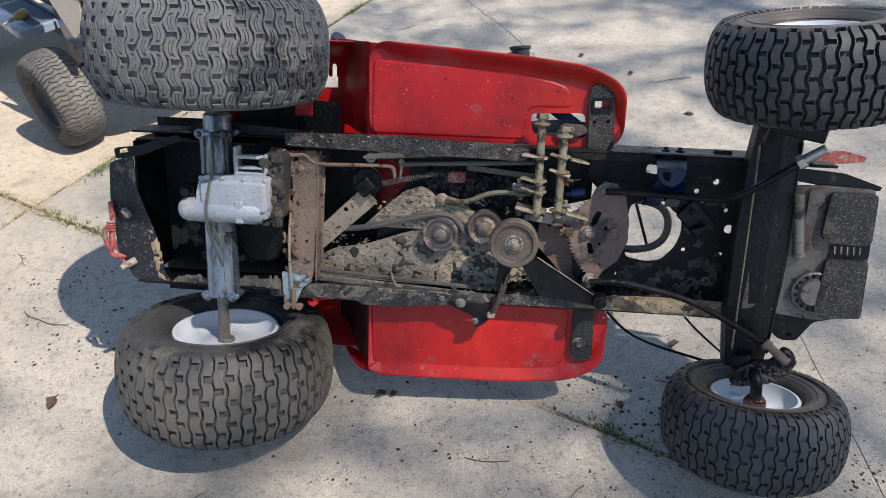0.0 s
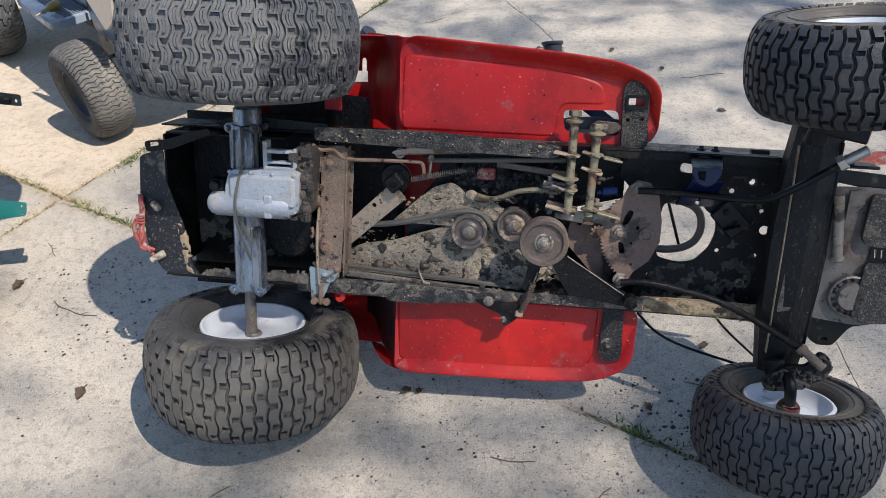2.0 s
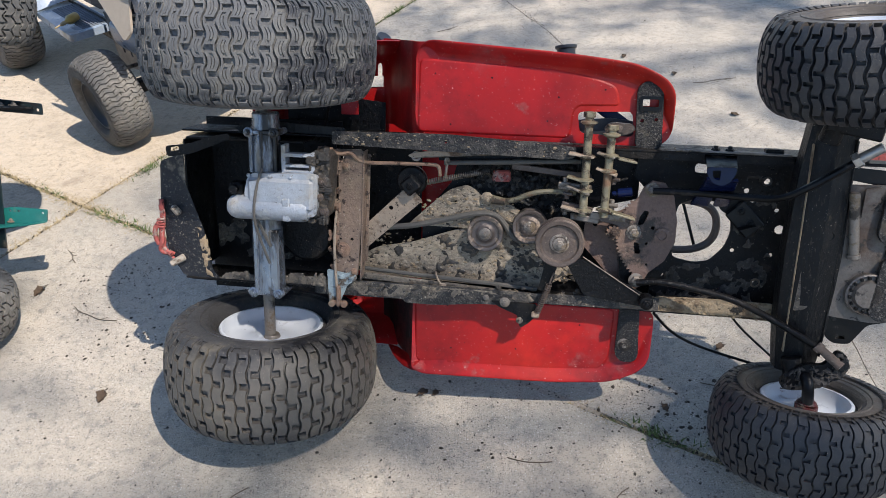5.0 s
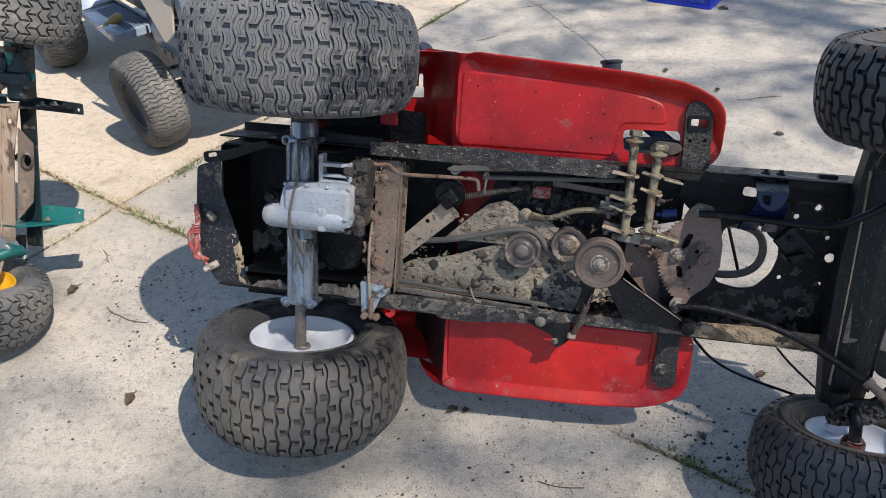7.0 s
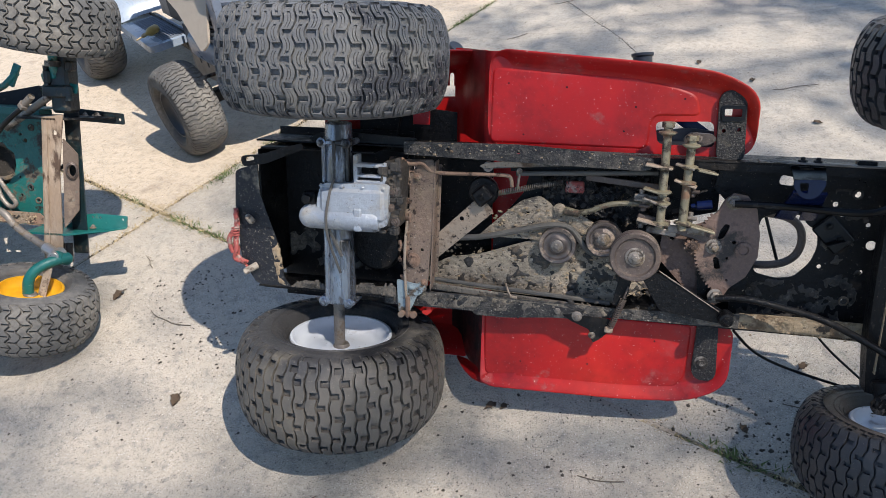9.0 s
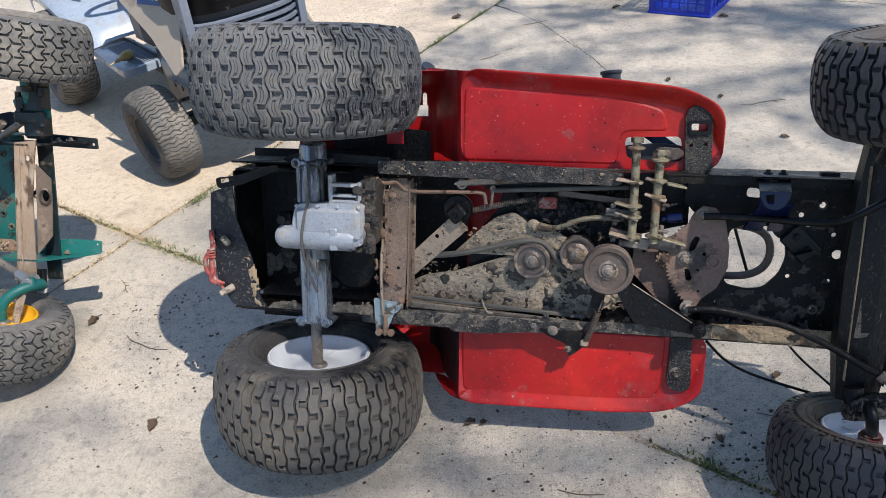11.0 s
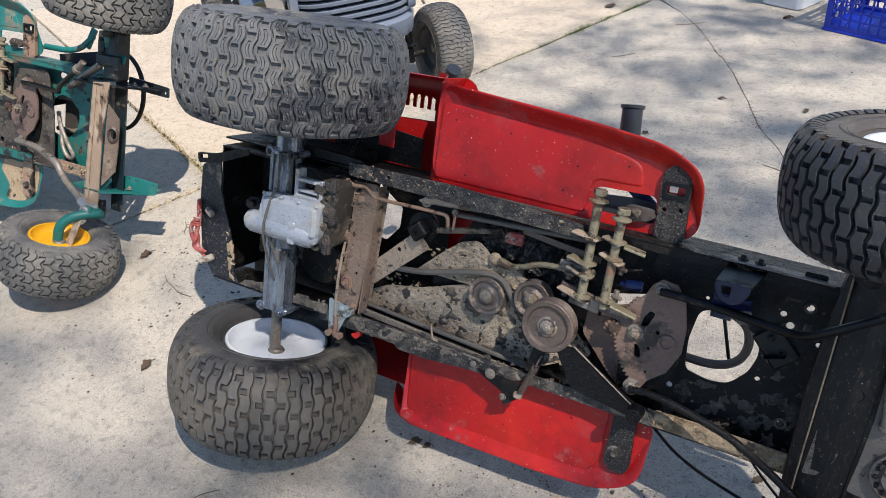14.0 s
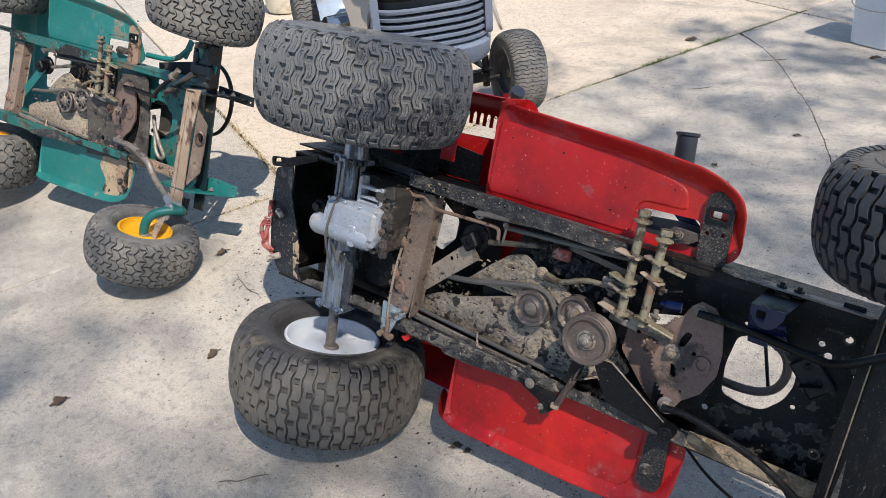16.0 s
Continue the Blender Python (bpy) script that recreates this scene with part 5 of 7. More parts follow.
        beds = (
            (sheet_, -0.0900, 0.0040, 24, -0.10, 3, belly_dirt, "tan crust of dried clippings"),
            (sheet_, -0.0896, 0.0060, 30, 0.12, 17, gear_black, "black greasy crust"),
            (guard_, -0.0840, 0.0045, 30, -0.02, 5, belly_dirt, "tan crust of dried clippings"),
            (guard_, -0.0836, 0.0040, 34, 0.34, 23, gear_black, "black greasy crust"),
            ([(0.44, 0.345), (0.47, 0.335), (0.52, 0.335), (0.60, 0.30), (0.67, 0.31), (0.68, 0.45), (0.43, 0.45)], -0.1120, 0.030, 20, -0.22, 7, black_grit, "lumps of black grease and grit"),
            ([(0.135, 0.160), (0.150, 0.160), (0.158, 0.30), (0.160, 0.43), (0.128, 0.43), (0.134, 0.30)], lambda x, y: -0.010 - 0.125 * (y - 0.15), 0.010, 40, 0.0, 9, rust_tan, "brown matted clippings"),
            ([(-0.125, 0.128), (0.125, 0.126), (0.125, 0.156), (0.02, 0.150), (-0.10, 0.146)], -0.0040, 0.0060, 30, -0.20, 27, rail_tan, "grey-brown crust"),
            ([(-0.180, 0.14), (0.09, 0.14), (0.09, 0.40), (-0.02, 0.28), (-0.180, 0.22)], -0.1430, 0.0100, 18, 0.02, 29, rail_tan, "grey-brown crust"),
            ([(-0.168, 0.250), (-0.150, 0.245), (-0.136, 0.150), (-0.120, 0.130), (-0.150, 0.134), (-0.160, 0.19)], -0.0020, 0.0040, 40, -0.15, 33, rail_caked, "tan crust of dried clippings"),
            ([(0.104, 0.288), (0.148, 0.290), (0.154, 0.430), (0.118, 0.440), (0.106, 0.40)], 0.0285, 0.012, 34, -0.05, 13, gear_black, "black greasy crust"),
            ([(0.845, 0.122), (1.085, 0.118), (1.085, 0.142), (0.845, 0.150)], -0.0265, 0.0045, 26, -0.30, 15, rail_caked, "tan crust of dried clippings"),
            ([(0.12, 0.106), (0.34, 0.108), (0.60, 0.120), (0.85, 0.122), (0.85, 0.146), (0.60, 0.138), (0.36, 0.140), (0.12, 0.138)], -0.0198, 0.0050, 26, -0.05, 19, rail_tan, "grey-brown crust"),
            ([(0.86, 0.126), (1.090, 0.124), (1.088, 0.25), (1.00, 0.215), (0.90, 0.215), (0.86, 0.18)], -0.0800, 0.0050, 34, 0.02, 21, plate_clay, "grey-brown crust"),
            ([(1.00, 0.26), (1.088, 0.25), (1.088, 0.40), (1.02, 0.42), (1.01, 0.33)], -0.0800, 0.0045, 38, 0.16, 25, plate_clay, "grey-brown crust"),
        )
        for outline_, z_, thick_, scale_, cut_, seed_, mat_, lab_ in beds:
            tagged(add("dirt_crust", crust(outline_, z_, thick_, scale_, cut_, seed_), mat_, lab_, angle=60), kind="stuff")

    # diagonal strap with the idler block and its spring
    add("idler_strap", Shape().plate(rounded([(0.183, 0.238), (0.205, 0.203), (0.338, 0.325), (0.306, 0.358)], 0.006, 2), -0.056, 0.004, [ring(0.267, 0.305, 0.0052, 12)]) if red else Shape().bar((0.19, 0.22, -0.055), (0.32, 0.36, -0.055), 0.034, 0.004), strap_tan if red else green_paint, "bare tan steel strap")
    add("idler_disc", Shape().turn([(0.0, 0.0), (0.030, 0.0), (0.034, -0.004), (0.034, -0.014), (0.0, -0.014)], 28, Matrix.Translation((0.311, 0.366, -0.066))), black_oily)
    add("idler_block", Shape().box((0, 0, 0), (0.036, 0.036, 0.03), 0.004, Matrix.Translation((0.313, 0.361, -0.050)) @ pose(0, 0, 0, 0, 0, 40)).bolt((0.313, 0.361, -0.035), r=0.006), black_oily)
    n = 300
    add("tension_spring", Shape().tube([(0.346 + 0.137 * t / n, 0.3646 + 0.033 * t / n + 0.0058 * math.cos(t * 0.72), -0.070 + 0.0058 * math.sin(t * 0.72)) for t in range(n)], 0.0013, 5, 0), steel_rod)
    if red:
        add("red_clip", Shape().box((0.507, 0.382, -0.098), (0.040, 0.026, 0.012), 0.003), red_faded, "faded red plastic clip")

    # pulleys and the belt
    b1 = Shape().tube([(0.2405, 0.2575, -0.064), (0.3145, 0.264, -0.066), (0.39, 0.2834, -0.070), (0.4578, 0.3009, -0.074), (0.500, 0.300, -0.076), (0.522, 0.276, -0.076), (0.540, 0.248, -0.076), (0.565, 0.239, -0.076), (0.60, 0.255, -0.076)], 0.0068, 8, 3)
    add("drive_belt", b1, belt_grey, "grey worn rubber drive belt")
    for c, r in (((0.4785, 0.2575), 0.0405), ((0.576, 0.2785), 0.0385)) if red else (((0.442, 0.2526), 0.046), ((0.540, 0.2765), 0.044)):
        pl = add("idler_pulley", pulley(c, r, 0.020, -0.064), pulley_steel, "worn steel idler pulley")
        if not red:
            for k in range(9):
                a_ = 2 * math.pi * k / 9
                add("pulley_window", Shape().box((0, 0, 0), (0.40 * r, 0.20 * r, 0.003), 0.001, Matrix.Translation((c[0] + 0.52 * r * math.cos(a_), c[1] + 0.52 * r * math.sin(a_), -0.0645)) @ pose(0, 0, 0, 0, 0, math.degrees(a_))), black_paint, parent=pl)
        add("bolt", Shape().turn([(0.013, 0), (0.013, 0.004), (0.010, 0.006)], 18, Matrix.Translation((*c, -0.062))).bolt((*c, -0.057), r=0.0075), steel_rod, parent=pl)
    if red:
        pl = add("drive_pulley", pulley((0.641, 0.2675), 0.051, 0.026, 0.018), rusty_plate, "large brownish steel pulley")
        add("bolt", Shape().turn([(0.020, -0.004), (0.020, 0.004), (0.017, 0.006)], 20, Matrix.Translation((0.641, 0.2675, 0.016))).bolt((0.641, 0.2675, 0.022), r=0.009), steel_rod, parent=pl)
        add("pulley_arm", Shape().bar((0.632, 0.24, -0.012), (0.615, 0.150, -0.012), 0.026, 0.004).rod((0.648, 0.262, -0.07), (0.648, 0.262, 0.0), 0.012), black_oily)
        add("stud_spring", Shape().tube([(0.604 + 0.022 * t / 130 + 0.0062 * math.cos(t * 0.72), 0.104 + 0.066 * t / 130, -0.002 + 0.0062 * math.sin(t * 0.72)) for t in range(131)], 0.0015, 5, 0).tube([(0.626, 0.170, -0.002), (0.629, 0.182, -0.002), (0.634, 0.196, -0.004)], 0.0020, 6, 1), rusty_plate)
        add("spring_clip", Shape().box((0.600, 0.098, -0.002), (0.018, 0.014, 0.010), 0.003), strap_tan)
        add("stay_bracket", Shape().plate(rounded([(0.50, 0.120), (0.60, 0.118), (0.61, 0.100), (0.585, 0.072), (0.568, 0.060), (0.560, 0.090), (0.52, 0.106)], 0.005, 2), -0.012, 0.004), black_oily)
        for p, r in (((0.490, 0.124, -0.022), 0.0075), ((0.532, 0.118, -0.012), 0.0075), ((0.566, 0.078, -0.012), 0.005)):
            add("bolt", Shape().bolt(p, r=r), steel_rod)

    # the two lift shafts with flanged collars and arms
    def shaft_z(y):
        return -0.012

    for (xt, yt), (xb, yb), cols_ in (((0.684, 0.531), (0.685, 0.322), (0.517, 0.4478, 0.399, 0.376, 0.334)), ((0.731, 0.507), (0.728, 0.322), (0.494, 0.452, 0.420, 0.338))):
        a_, b_ = Vector((xb, yb, shaft_z(yb))), Vector((xt, yt, shaft_z(yt)))
        sh = Shape().rod(a_, b_, 0.0086, seg=18)
        sh.rod(b_ - (b_ - a_).normalized() * 0.004, b_ + (b_ - a_).normalized() * 0.007, 0.0125, seg=6)
        shaft = add("lift_shaft", sh, shaft_olive, "dull olive steel shaft")
        mm = (b_ - a_).to_track_quat("Z", "Y").to_matrix().to_4x4()
        for k, yy in enumerate(cols_):
            mm.translation = a_.lerp(b_, (yy - yb) / (yt - yb))
            add("collar", Shape().turn([(0.009, -0.006), (0.0115, -0.005), (0.0175, -0.0015), (0.0175, 0.0015), (0.013, 0.003), (0.009, 0.004)], 20, mm), shaft_olive, parent=shaft)
    for k, (xa, ya, xb, yb) in enumerate(((0.63, 0.382, 0.70, 0.378), (0.64, 0.342, 0.705, 0.330), (0.70, 0.322, 0.775, 0.318))):
        add("lift_arm", Shape().bar((xa, ya, shaft_z(ya) - 0.012), (xb, yb, shaft_z(yb) - 0.012), 0.016, 0.006, bevel=0.002), rusty_plate if k % 2 else steel_rod)
    ca = Shape().plate(rounded([(0.716, 0.500), (0.728, 0.484), (0.766, 0.490), (0.782, 0.502), (0.774, 0.512), (0.730, 0.514)], 0.006, 3), -0.050, 0.014).bolt((0.742, 0.503, -0.050), (0, 0.3, 1), r=0.008)
    add("crank_arm", ca, rusty_plate, "grimy steel crank arm")
    for k, (xa, ya, xb, yb) in enumerate(((0.700, 0.447, 0.648, 0.452), (0.694, 0.394, 0.648, 0.404), (0.742, 0.448, 0.706, 0.456), (0.748, 0.412, 0.706, 0.424), (0.745, 0.448, 0.783, 0.440), (0.696, 0.370, 0.650, 0.384), (0.690, 0.330, 0.640, 0.340), (0.742, 0.335, 0.790, 0.322))):
        add("shaft_lever", Shape().bar((xa, ya, shaft_z(ya) + 0.004), (xb, yb, shaft_z(yb) - 0.004), 0.0045, 0.026, bevel=0.001), (strap_tan, shaft_olive, steel_rod)[k % 3])
    for k, (xa, ya, xb, yb) in enumerate(((0.66, 0.318, 0.72, 0.310), (0.72, 0.318, 0.80, 0.300))):
        add("shaft_foot", Shape().bar((xa, ya, -0.024), (xb, yb, -0.026), 0.014, 0.007, bevel=0.002), (steel_rod, rusty_plate)[k % 2])
    if red:
        add("pan_bracket", Shape().plate(rounded([(0.655, 0.468), (0.655, 0.504), (0.668, 0.512), (0.735, 0.518), (0.790, 0.512), (0.790, 0.468)], 0.006, 2), -0.098, 0.004), plastic_dark, "dark grey bracket behind the pan")
        add("wire_stay", Shape().rod((0.705, 0.372, -0.060), (0.775, 0.398, -0.060), 0.0024), black_paint)
        add("plug", Shape().rod((0.755, 0.368, -0.045), (0.785, 0.372, -0.045), 0.0095).rod((0.744, 0.366, -0.045), (0.757, 0.368, -0.045), 0.005), blue_black, "small blue-black plug")
    add("pull_rod", Shape().tube([(0.50, 0.330, -0.075), (0.54, 0.334, -0.070), (0.565, 0.350, -0.062), (0.60, 0.362, -0.055), (0.67, 0.364, -0.045)], 0.0058, 8, 2).rod((0.490, 0.332, -0.078), (0.520, 0.330, -0.070), 0.010, 0.008), shaft_olive)
    for k, p in enumerate(((0.645, 0.386), (0.650, 0.365), (0.648, 0.33), (0.744, 0.40), (0.744, 0.345))):
        add("cotter", Shape().rod((p[0] - 0.008, p[1], -0.028), (p[0] + 0.012, p[1], -0.022), 0.004).rod((p[0], p[1] - 0.012, -0.03), (p[0], p[1] + 0.012, -0.03), 0.0055), rusty_plate if k % 2 else steel_rod)
    add("blue_strap", Shape().bar((0.700, 0.545, -0.12), (0.775, 0.495, -0.10), 0.026, 0.004), blue_black if red else green_paint)

    # steering: backing plate, toothed sector, pinion
    add("steering_plate", Shape().plate(rounded([(0.690, 0.250), (0.760, 0.176), (0.80, 0.150), (0.835, 0.17), (0.845, 0.26), (0.80, 0.345), (0.750, 0.322), (0.695, 0.318)], 0.008, 2), -0.052, 0.004, [ring(0.715, 0.295, 0.005, 10)]), sector_rust, "rust-brown oily steel plate")
    sec = add("sector_gear", Shape().plate(sector_outline(), -0.022, 0.006, [rounded([(0.800, 0.305), (0.812, 0.308), (0.822, 0.336), (0.812, 0.340), (0.803, 0.325)], 0.005, 3), rounded([(0.795, 0.270), (0.806, 0.268), (0.812, 0.245), (0.800, 0.243)], 0.005, 3), ring(0.832, 0.302, 0.004, 10), ring(0.822, 0.268, 0.003, 8), ring(0.826, 0.222, 0.0025, 8)]), sector_rust, "rust-brown toothed steering sector")
    # black sheet added behind the sector only to keep its slots dark
    add("slot_shade_plate", Shape().plate(rounded([(0.775, 0.165), (0.862, 0.190), (0.876, 0.250), (0.874, 0.340), (0.842, 0.392), (0.806, 0.384), (0.790, 0.330), (0.768, 0.270)], 0.010, 2), -0.040, 0.003), black_oily, parent=sec)
    add("boss", Shape().turn([(0.016, 0.0), (0.016, 0.003), (0.010, 0.004), (0.009, 0.0015), (0.0, 0.0015)], 20, Matrix.Translation((0.851, 0.288, -0.021))), sector_rust, parent=sec)
    add("bolt", Shape().bolt((0.7935, 0.291, -0.021), r=0.0105, h=0.010), steel_rod, parent=sec)
    add("bolt", Shape().bolt((0.823, 0.383, -0.021), r=0.0100, h=0.009), steel_rod, parent=sec)
    add("bolt", Shape().bolt((0.8075, 0.186, -0.021), r=0.0105, h=0.010), steel_rod, parent=sec)
    pin = Shape()
    pts = []
    for i in range(10):
        for k, d in ((0, 0.012), (0.3, 0.016), (0.6, 0.016), (0.9, 0.012)):
            a = 2 * math.pi * (i + k) / 10
            pts.append((0.752 + d * math.cos(a), 0.289 + d * math.sin(a)))
    add("pinion", pin.plate(pts, -0.016, 0.020).bolt((0.752, 0.289, -0.015), r=0.008), rust_tan, "brown pinion gear")
    if red:
        add("link_plate", Shape().plate(rounded([(0.655, 0.225), (0.690, 0.232), (0.845, 0.150), (0.838, 0.132), (0.815, 0.134), (0.70, 0.150)], 0.008, 2), -0.004, 0.005), black_oily)
        add("link_edge", Shape().bar((0.692, 0.236, -0.003), (0.838, 0.146, -0.003), 0.0018, 0.005, bevel=0.0004), steel_rod)
        add("link_bolt", Shape().rod((0.829, 0.150, -0.004), (0.829, 0.150, 0.022), 0.016, 0.014).bolt((0.829, 0.150, 0.022), r=0.009), black_oily)

    # front floor plate with the large oval opening and bolt holes
    fp = [(0.845, 0.122), (1.130, 0.122), (1.130, 0.458), (0.800, 0.458), (0.790, 0.40), (0.850, 0.34)]
    hs = [rounded([(0.886, 0.226), (0.93, 0.217), (0.964, 0.222), (0.992, 0.255), (1.002, 0.290), (0.997, 0.325), (0.976, 0.334), (0.967, 0.352), (0.925, 0.359), (0.888, 0.344), (0.880, 0.285)], 0.012, 4)]
    hs += [ring(x, y, r, 12) for x, y, r in ((1.061, 0.402, 0.0065), (1.023, 0.380, 0.0055), (1.038, 0.362, 0.0068), (1.089, 0.341, 0.0048), (0.941, 0.372, 0.0045), (1.010, 0.249, 0.0045), (1.043, 0.219, 0.0068), (1.089, 0.243, 0.0045), (1.066, 0.179, 0.0060), (1.011, 0.193, 0.0045), (0.866, 0.186, 0.0060), (0.856, 0.200, 0.0045), (1.10, 0.30, 0.010), (0.896, 0.372, 0.0035))]
    hs += [rounded([(0.912, 0.414), (0.942, 0.412), (0.944, 0.430), (0.914, 0.434)], 0.008, 3)]
    fpo = add("front_plate", Shape().plate(fp, -0.080, 0.004, hs), plate_mat, "oily black floor plate with bolt holes" if red else "green floor plate")
    for x, y in ((1.061, 0.402), (1.043, 0.219), (1.066, 0.179)):
        add("bolt_boss", Shape().turn([(0.0068, -0.001), (0.011, -0.001), (0.010, 0.003), (0.0068, 0.003)], 16, Matrix.Translation((x, y, -0.080)), close=True), gear_black, parent=fpo)
    add("strap_loop", Shape().tube([(0.86, 0.232, -0.125), (0.93, 0.230, -0.125), (0.972, 0.250, -0.125), (0.984, 0.290, -0.125), (0.970, 0.330, -0.125), (0.92, 0.346, -0.125), (0.86, 0.340, -0.125)], 0.0085, 10, 3), rusty_plate if red else steel_rod)
    if red:
        add("corner_gusset", Shape().bar((1.000, 0.345, -0.072), (1.050, 0.294, -0.072), 0.048, 0.008, bevel=0.003).bolt((1.014, 0.338, -0.068), r=0.006).bolt((1.036, 0.312, -0.068), r=0.006).bar((1.010, 0.300, -0.060), (1.045, 0.312, -0.060), 0.003, 0.024), black_paint)
        bb = Shape().plate(rounded([(0.912, 0.447), (0.968, 0.449), (0.967, 0.436), (0.958, 0.419), (0.944, 0.411), (0.926, 0.416), (0.913, 0.434)], 0.006, 3), 0.048, 0.005, [rounded([(0.922, 0.441), (0.939, 0.442), (0.938, 0.421), (0.926, 0.426)], 0.003, 2)])
        bb.bar((0.932, 0.425, 0.046), (0.926, 0.350, -0.060), 0.006, 0.036, (1, 0, 0)).bar((0.958, 0.424, 0.046), (0.970, 0.350, -0.060), 0.006, 0.030, (1, 0, 0))
        add("pivot_bracket", bb, blue_black, "glossy blue-black bracket")
        tpl = Shape().plate([(0.912, 0.0), (0.968, 0.0), (0.986, 0.098), (0.922, 0.098)], 0.0, 0.004, [rounded([(0.932, 0.062), (0.958, 0.060), (0.960, 0.072), (0.934, 0.074)], 0.004, 3)], Matrix(((1, 0, 0, 0), (0, 0.15, 1, 0.448), (0, -1, 0.1, 0.048), (0, 0, 0, 1))))
        pbt = add("bracket_top", tpl, black_paint)
        for xx in (0.940, 0.968):
            add("bolt", Shape().bolt((xx, 0.462, -0.032), (0, 1, 0), r=0.009, h=0.011), black_paint, parent=pbt)
        add("rail_edge", Shape().bar((0.86, 0.4675, -0.032), (1.085, 0.466, -0.032), 0.004, 0.028), steel_rod)
        add("edge_lug", Shape().box((1.055, 0.470, -0.04), (0.035, 0.012, 0.02), 0.002), black_oily)
    add("upper_link", Shape().tube([(0.823, 0.383, -0.012), (0.90, 0.386, -0.005), (1.03, 0.386, 0.030), (1.060, 0.398, 0.066), (1.10, 0.430, 0.086), (1.168, 0.480, 0.092)], 0.0072, 10, 2), black_paint)
    add("link_end", Shape().rod((1.166, 0.481, 0.092), (1.201, 0.508, 0.105), 0.0095).rod((1.160, 0.476, 0.090), (1.170, 0.484, 0.094), 0.0150, seg=6), steel_bright if red else steel_rod, "bright threaded link end")
    if red:
        add("drag_link", Shape().tube([(0.8075, 0.186, -0.006), (0.86, 0.196, 0.004), (0.965, 0.181, 0.022), (1.01, 0.172, 0.034), (1.07, 0.148, 0.052), (1.13, 0.118, 0.068), (1.165, 0.098, 0.075)], 0.0070, 12, 2), black_oily)
        add("ball_joint", Shape().rod((1.158, 0.106, 0.078), (1.199, 0.076, 0.102), 0.0080, 0.0100).rod((1.156, 0.107, 0.077), (1.166, 0.100, 0.083), 0.0110, 0.0110), cross_rust, "rusty tan rod end")
    else:
        add("drag_link", Shape().tube([(0.8075, 0.186, -0.006), (0.93, 0.190, 0.020), (1.03, 0.168, 0.045), (1.053, 0.154, 0.050), (1.078, 0.122, 0.055), (1.20, 0.074, 0.090)], 0.0105, 12, 2), steel_rod, "bent grey steel drag link")
        add("ball_joint", Shape().rod((1.190, 0.078, 0.088), (1.236, 0.060, 0.100), 0.0150, 0.0150).rod((1.232, 0.062, 0.080), (1.236, 0.058, 0.125), 0.018, 0.016), steel_bright, "bright steel rod end")

    # front axle beam with spindles
    bm_ = Shape()
    sec_ = [(-0.050, -0.01), (-0.050, 0.030), (-0.036, 0.040), (0.006, 0.054), (0.048, 0.044), (0.052, -0.01)]
    y0, y1 = 0.030, 0.545
    bx, bz = (1.136, 0.0) if red else (1.222, 0.03)
    vs = []
    for yy, k in ((y0, 0.72), (y0 + 0.10, 0.95), (MID, 1.04), (y1 - 0.10, 0.95), (y1, 0.72)):
        vs += [(bx + x * k * (1.0 if red else 1.05), yy, bz + z * (0.6 + 0.4 * k)) for x, z in sec_]
    n6 = len(sec_)
    fs = [(r * n6 + i, r * n6 + (i + 1) % n6, (r + 1) * n6 + (i + 1) % n6, (r + 1) * n6 + i) for r in range(4) for i in range(n6)]
    fs += [tuple(range(n6)), tuple(range(4 * n6, 5 * n6))]
    if not red:
        bm_, vs, fs = Shape(), [], []
        bm_.plate([(1.162, 0.030), (1.190, 0.448), (1.2548, 0.4566), (1.232, 0.30), (1.222, 0.030)], 0.055, 0.004, [ring(1.226, 0.405, 0.007, 10)])
        bm_.bar((1.165, 0.030, 0.030), (1.192, 0.448, 0.030), 0.004, 0.050).bar((1.184, 0.060, 0.058), (1.206, 0.44, 0.058), 0.003, 0.004)
    beam = add("front_axle", bm_.add(vs, fs), rail_black if red else axle_tan, "grimy black axle beam" if red else "rusty tan axle beam", angle=20)
    if not red:
        fpl = Shape().plate(rounded([(1.2320, 0.128), (1.2380, 0.25), (1.2440, 0.390), (1.277, 0.345), (1.275, 0.26), (1.270, 0.180)], 0.003, 2), 0.0, 0.004, [ring(1.262, 0.297, 0.009, 14, 0.017)])
        fpl.v = [(x, y, z + 0.052 - 0.45 * (x - 1.235)) for x, y, z in fpl.v]
        add("axle_front", fpl, axle_brown, "rusty brown axle front plate", parent=beam)
        # dark sheet added in place of the shadowed band behind the plate
        add("axle_shade_sheet", Shape().box((1.240, 0.25, -0.010), (0.046, 0.42, 0.006), 0.001), green_dark, parent=beam)
    if red:
        add("axle_ridge", Shape().bar((bx - 0.030, 0.075, bz + 0.040), (bx - 0.034, 0.50, bz + 0.040), 0.0025, 0.010, bevel=0.0008), rail_caked if red else axle_tan, parent=beam)
    if red:
        add("axle_edge", Shape().bar((bx + 0.040, 0.070, bz + 0.041), (bx + 0.043, 0.51, bz + 0.041), 0.0035, 0.012, bevel=0.0012), black_paint, parent=beam)
        worn = Shape().plate(rounded([(bx - 0.024, 0.165), (bx - 0.020, 0.275), (bx + 0.004, 0.268), (bx + 0.030, 0.292), (bx + 0.014, 0.205), (bx - 0.004, 0.172)], 0.004, 2), bz + 0.0, 0.0012)
        worn.v = [(x, y, z + 0.0005 + max(0.0, 0.0535 - abs(x - bx - 0.006) * (0.32 if x < bx + 0.006 else 0.23))) for x, y, z in worn.v]
        add("worn_patch", worn, rail_tan, "bare worn patch on the axle", parent=beam)
